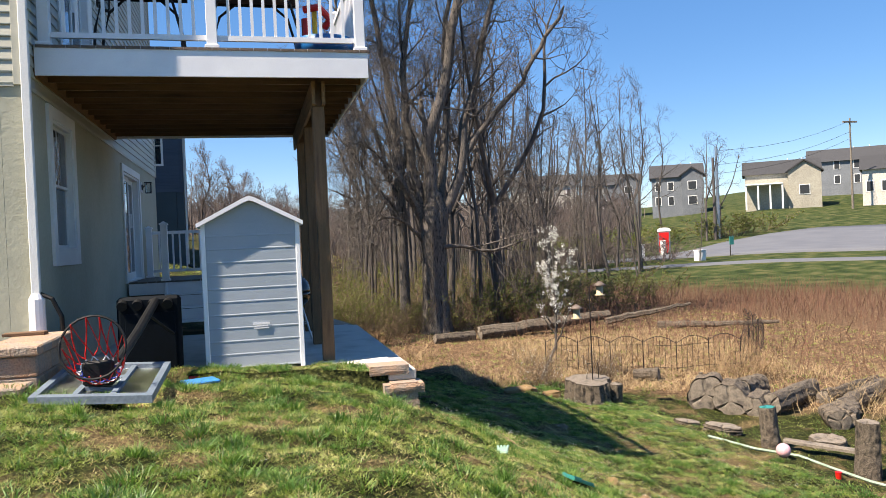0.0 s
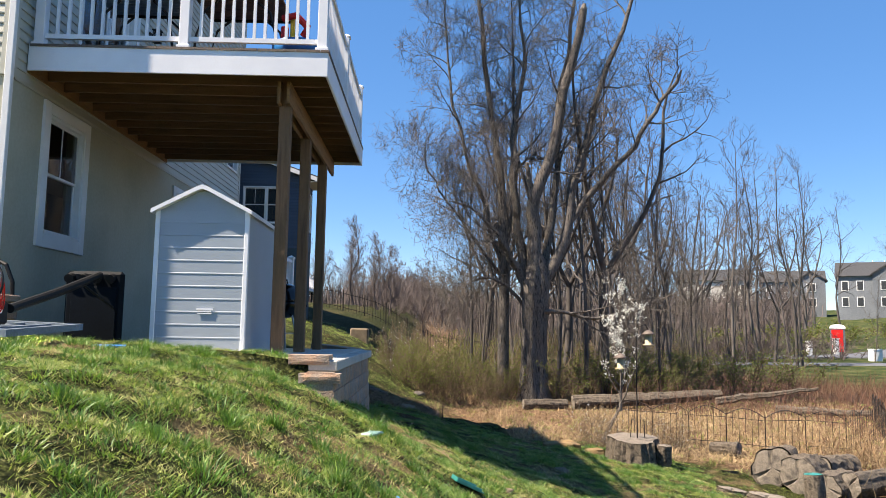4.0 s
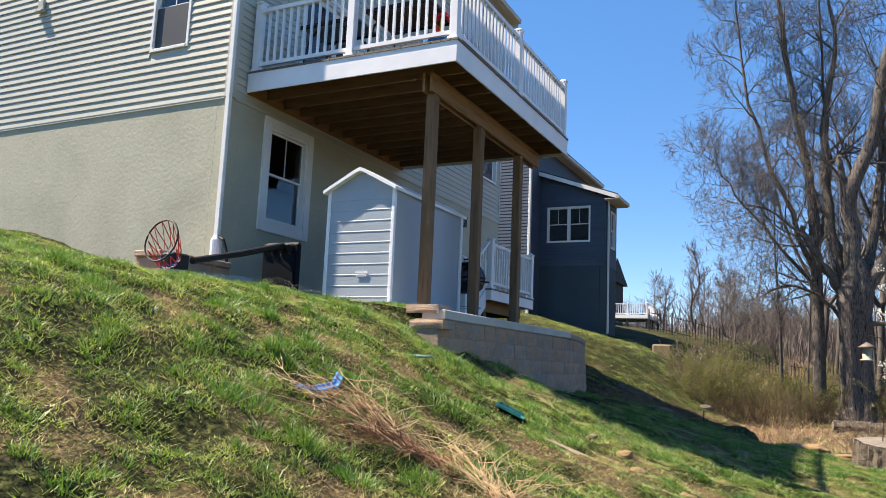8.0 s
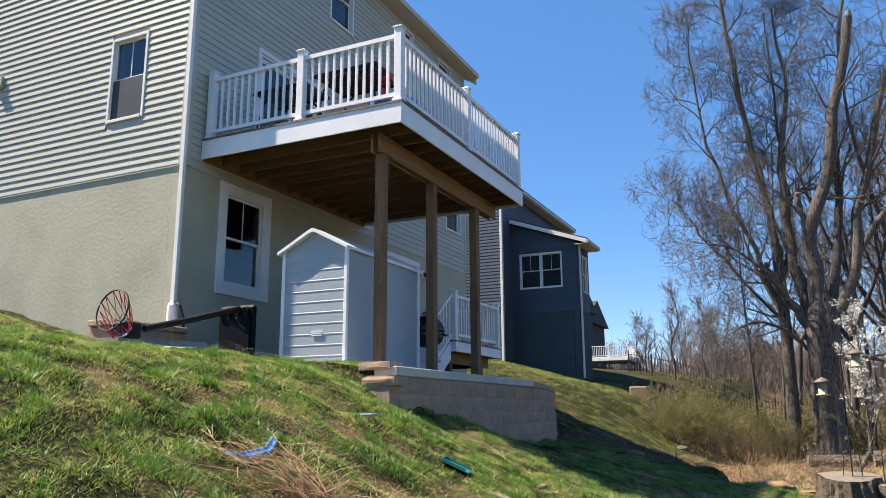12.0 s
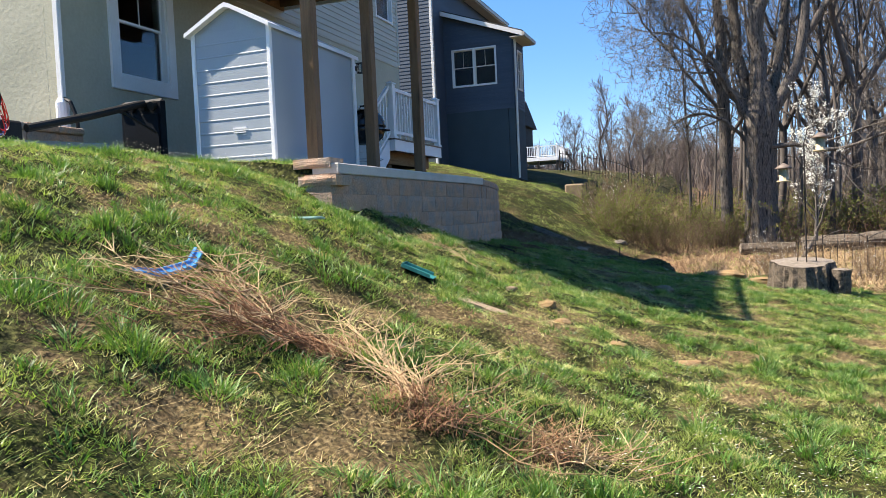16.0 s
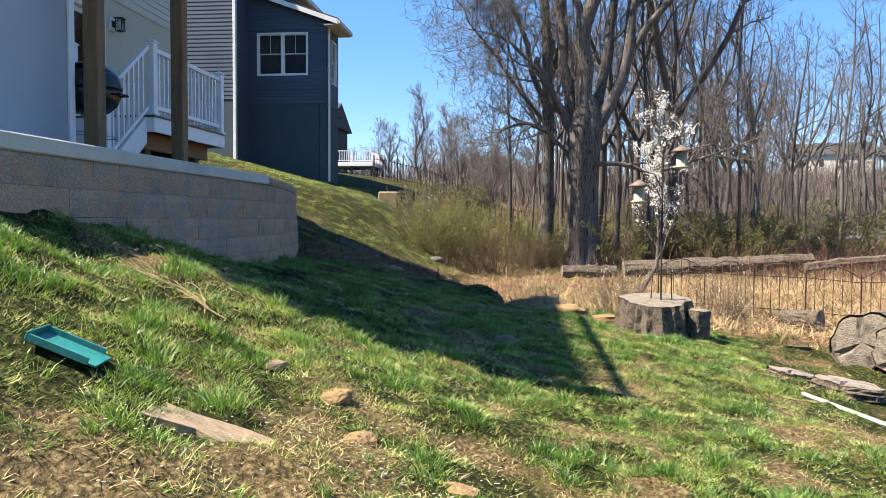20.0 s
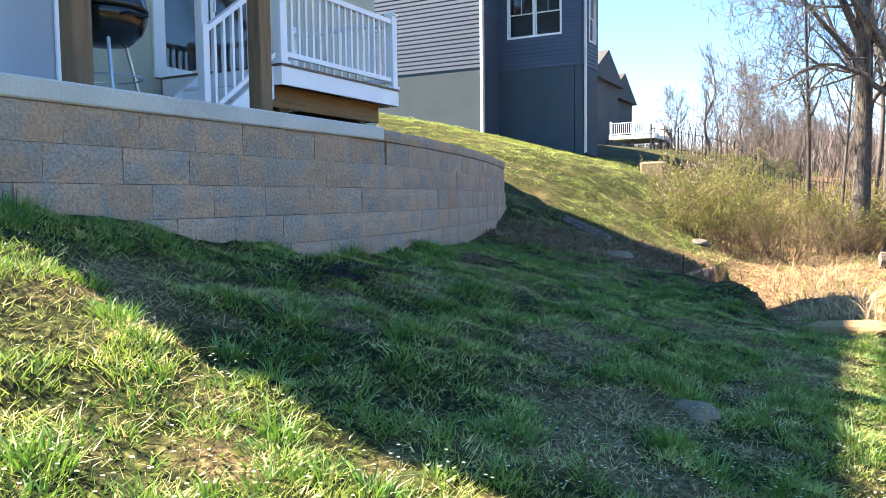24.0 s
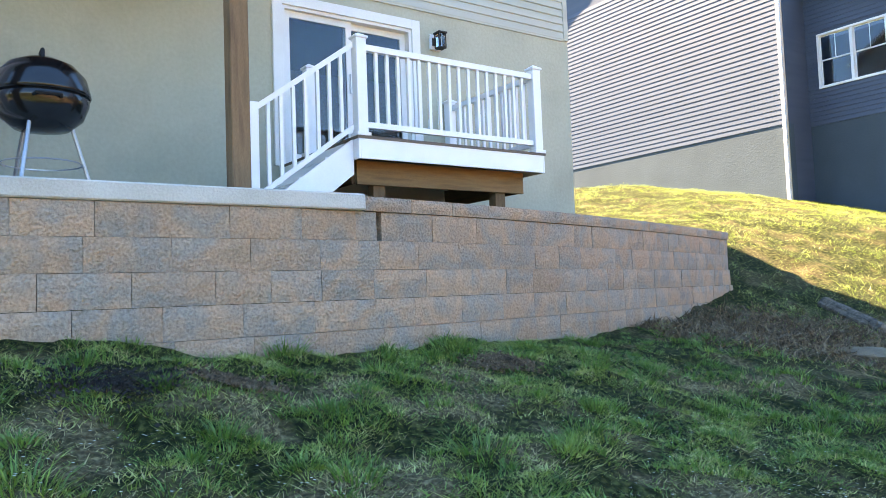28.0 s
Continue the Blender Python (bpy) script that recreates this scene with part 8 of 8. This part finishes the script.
# houses in line with ours
far_house(-14.9, 64, 0, 10.2, 8, 8.75 - g(-14.9, 64), "lot_siding", "grey neighbouring house two lots away", rows=2, cols=3, pitch=0.55)
far_house(-16.3, 74, 0, 10.2, 8, 8.5 - g(-16.3, 74), "lot_siding", "grey neighbouring house three lots away", rows=2, cols=3, pitch=0.55)
nd = thing("neighbour_deck", "white-railed deck on dark posts at the next house", "deck", at=(0, 0, 0))
z = 3.75
part("floor", one_box((-8.15, 59.6, z - 0.28), (-4.9, 64.5, z), 0.01), M["white"], nd)
dk = [(-8.05, 59.7), (-6.5, 59.7), (-5.0, 59.7), (-5.0, 62.0), (-5.0, 64.3)]
for p in dk:
    rail_post(nd, p[0], p[1], z, 0.95)
    part("post", one_box((p[0] - 0.07, p[1] - 0.07, -0.5), (p[0] + 0.07, p[1] + 0.07, z - 0.281)), M["black_plastic"], nd)
for p, q in zip(dk, dk[1:]):
    rail_run(nd, p, q, z, 0.9, 0.14)
ff = thing("metal_fence", "black metal picket fence across the far lawn", "fence")
a, b = Vector((-1.8, 44.8)), Vector((8.5, 46.5))
n = 64
for i in range(n + 1):
    m = a.lerp(b, i / n)
    zz = g(*m)
    part("picket" if i % 8 else "post", one_box((m.x - (0.012 if i % 8 else 0.035), m.y - 0.012, zz - 0.1), (m.x + (0.012 if i % 8 else 0.035), m.y + 0.012, zz + (1.2 if i % 8 else 1.28))), M["iron"], ff)
for hh in (0.2, 1.05):
    part("rail", one_tube([(a.lerp(b, i / 12).x, a.lerp(b, i / 12).y, g(*a.lerp(b, i / 12)) + hh) for i in range(13)], 0.02, 4), M["iron"], ff)
# portable toilet
pt = thing("portable_toilet", "red portable toilet with a white domed roof at the roadside", "portable toilet", at=(39.6, 63.5, g(39.6, 63.5) + 0.1), turn=-30)
part("cabin", one_box((-0.56, -0.56, 0.0), (0.56, 0.56, 2.05), 0.03), M["far_dark"], pt)
part("door", one_box((-0.46, -0.60, 0.08), (0.42, -0.561, 1.95), 0.01), M["red"], pt)
for k in range(3):
    part("door_panel", one_box((-0.3, -0.625, 0.25 + k * 0.55), (0.26, -0.601, 0.6 + k * 0.55), 0.01), M["red"], pt)
bm = bmesh.new()
lathe(bm, [(0.85, 2.05), (0.86, 2.15), (0.75, 2.28), (0.4, 2.38), (0.05, 2.4)], sides=4)
bmesh.ops.rotate(bm, verts=bm.verts, matrix=Matrix.Rotation(math.pi / 4, 3, 'Z'))
part("roof", bm, M["white"], pt)
bin_ = thing("litter_bin", "teal and white roadside bin", "bin", at=(73.6, 71.0, g(73.6, 71) + 0.1))
bm = bmesh.new()
lathe(bm, [(0.5, 0.0), (0.52, 0.9), (0.5, 0.95)], sides=16)
part("drum", bm, M["teal"], bin_, smooth=True)
bm = bmesh.new()
lathe(bm, [(0.52, 0.95), (0.47, 1.35), (0.3, 1.6), (0.07, 1.68)], sides=16)
part("lid", bm, M["white"], bin_, smooth=True)
for x, y, h in ((52.3, 73.7, 10.2), (51.2, 72.7, 9.0)):
    up = thing("utility_pole", "grey wooden utility pole by the road", "utility pole", "utility poles", at=(x, y, g(x, y)))
    part("shaft", one_tube([(0, 0, -0.5), (0, 0, h)], [0.2, 0.13], 10), M["steel"] if h > 10 else M["bark_far"], up)
up = thing("utility_pole", "wooden utility pole with a crossarm on the field", "utility pole", "utility poles", at=(87, 92.3, g(87, 92.3)))
part("shaft", one_tube([(0, 0, -0.5), (0, 0, 13.2)], [0.17, 0.11], 10), M["cut_wood"], up)
part("crossarm", one_box((-1.2, -0.1, 12.5), (1.2, 0.1, 12.75)), M["cut_wood"], up)
for hh in (12.75, 11.2, 10.2):
    w = thing("power_line", "thin power line strung over the field", "power line", "power lines")
    p0, p1 = Vector((87, 92.3, g(87, 92.3) + hh)), Vector((52.3, 73.7, g(52.3, 73.7) + hh - 3.0))
    part("cable", one_tube([p0.lerp(p1, t) - Vector((0, 0, math.sin(math.pi * t) * 0.9)) for t in (0, 0.15, 0.3, 0.5, 0.7, 0.85, 1)], 0.02, 4), M["iron"], w)
sg = thing("sign_post", "small green sign on a post beside the footpath", "sign", at=(39.7, 53.4, g(39.7, 53.4)))
part("post", one_tube([(0, 0, -0.3), (0, 0, 2.1)], 0.035, 6), M["iron"], sg)
part("panel", one_box((-0.05, -0.04, 0.9), (0.32, 0.04, 1.55), 0.01), M["teal"], sg)
for x, y, w2, h in ((36.0, 52.0, 0.34, 0.75), (35.6, 60.5, 0.2, 1.2), (38.6, 62.0, 0.2, 1.3)):
    mb = thing("utility_box", "pale utility marker at the field's edge", "utility box", "utility boxes", at=(x, y, g(x, y)))
    part("cabinet", one_box((-w2, -w2, -0.2), (w2, w2, h), 0.04), M["white_trim"], mb)
    part("cabinet_lid", one_box((-w2 - 0.03, -w2 - 0.03, h + 0.001), (w2 + 0.03, w2 + 0.03, h + 0.07), 0.02), M["white_trim"], mb)
# young saplings standing in the field and along the road
r = random.Random(31)
for x, y, k, s in ((35.7, 51.6, 3, 0.6), (50, 72.5, 2, 1.05), (53.5, 75, 4, 0.8), (47.5, 77, 0, 1.15), (44.5, 77, 1, 1.2), (41.5, 79, 4, 1.15), (46, 82, 4, 1.1), (36.5, 76, 0, 1.2), (38.5, 80, 2, 1.2), (32, 74, 2, 1.25), (29, 72, 1, 1.2), (26, 70, 0, 1.15)):
    tree(WOOD[k], x, y, "bare roadside tree beyond the field", s, r.uniform(0, 360), "roadside trees")
for i, (x, y) in enumerate(((52, 73.5), (55, 74.5), (58, 75), (46, 75), (41, 74), (36, 72), (30, 68))):
    shrub(x, y, 4.0, 2.6, 260, 160 + i, "brown roadside thicket under the trees", 700, leaf_size=0.07, lean=0.5, grp="roadside thickets")
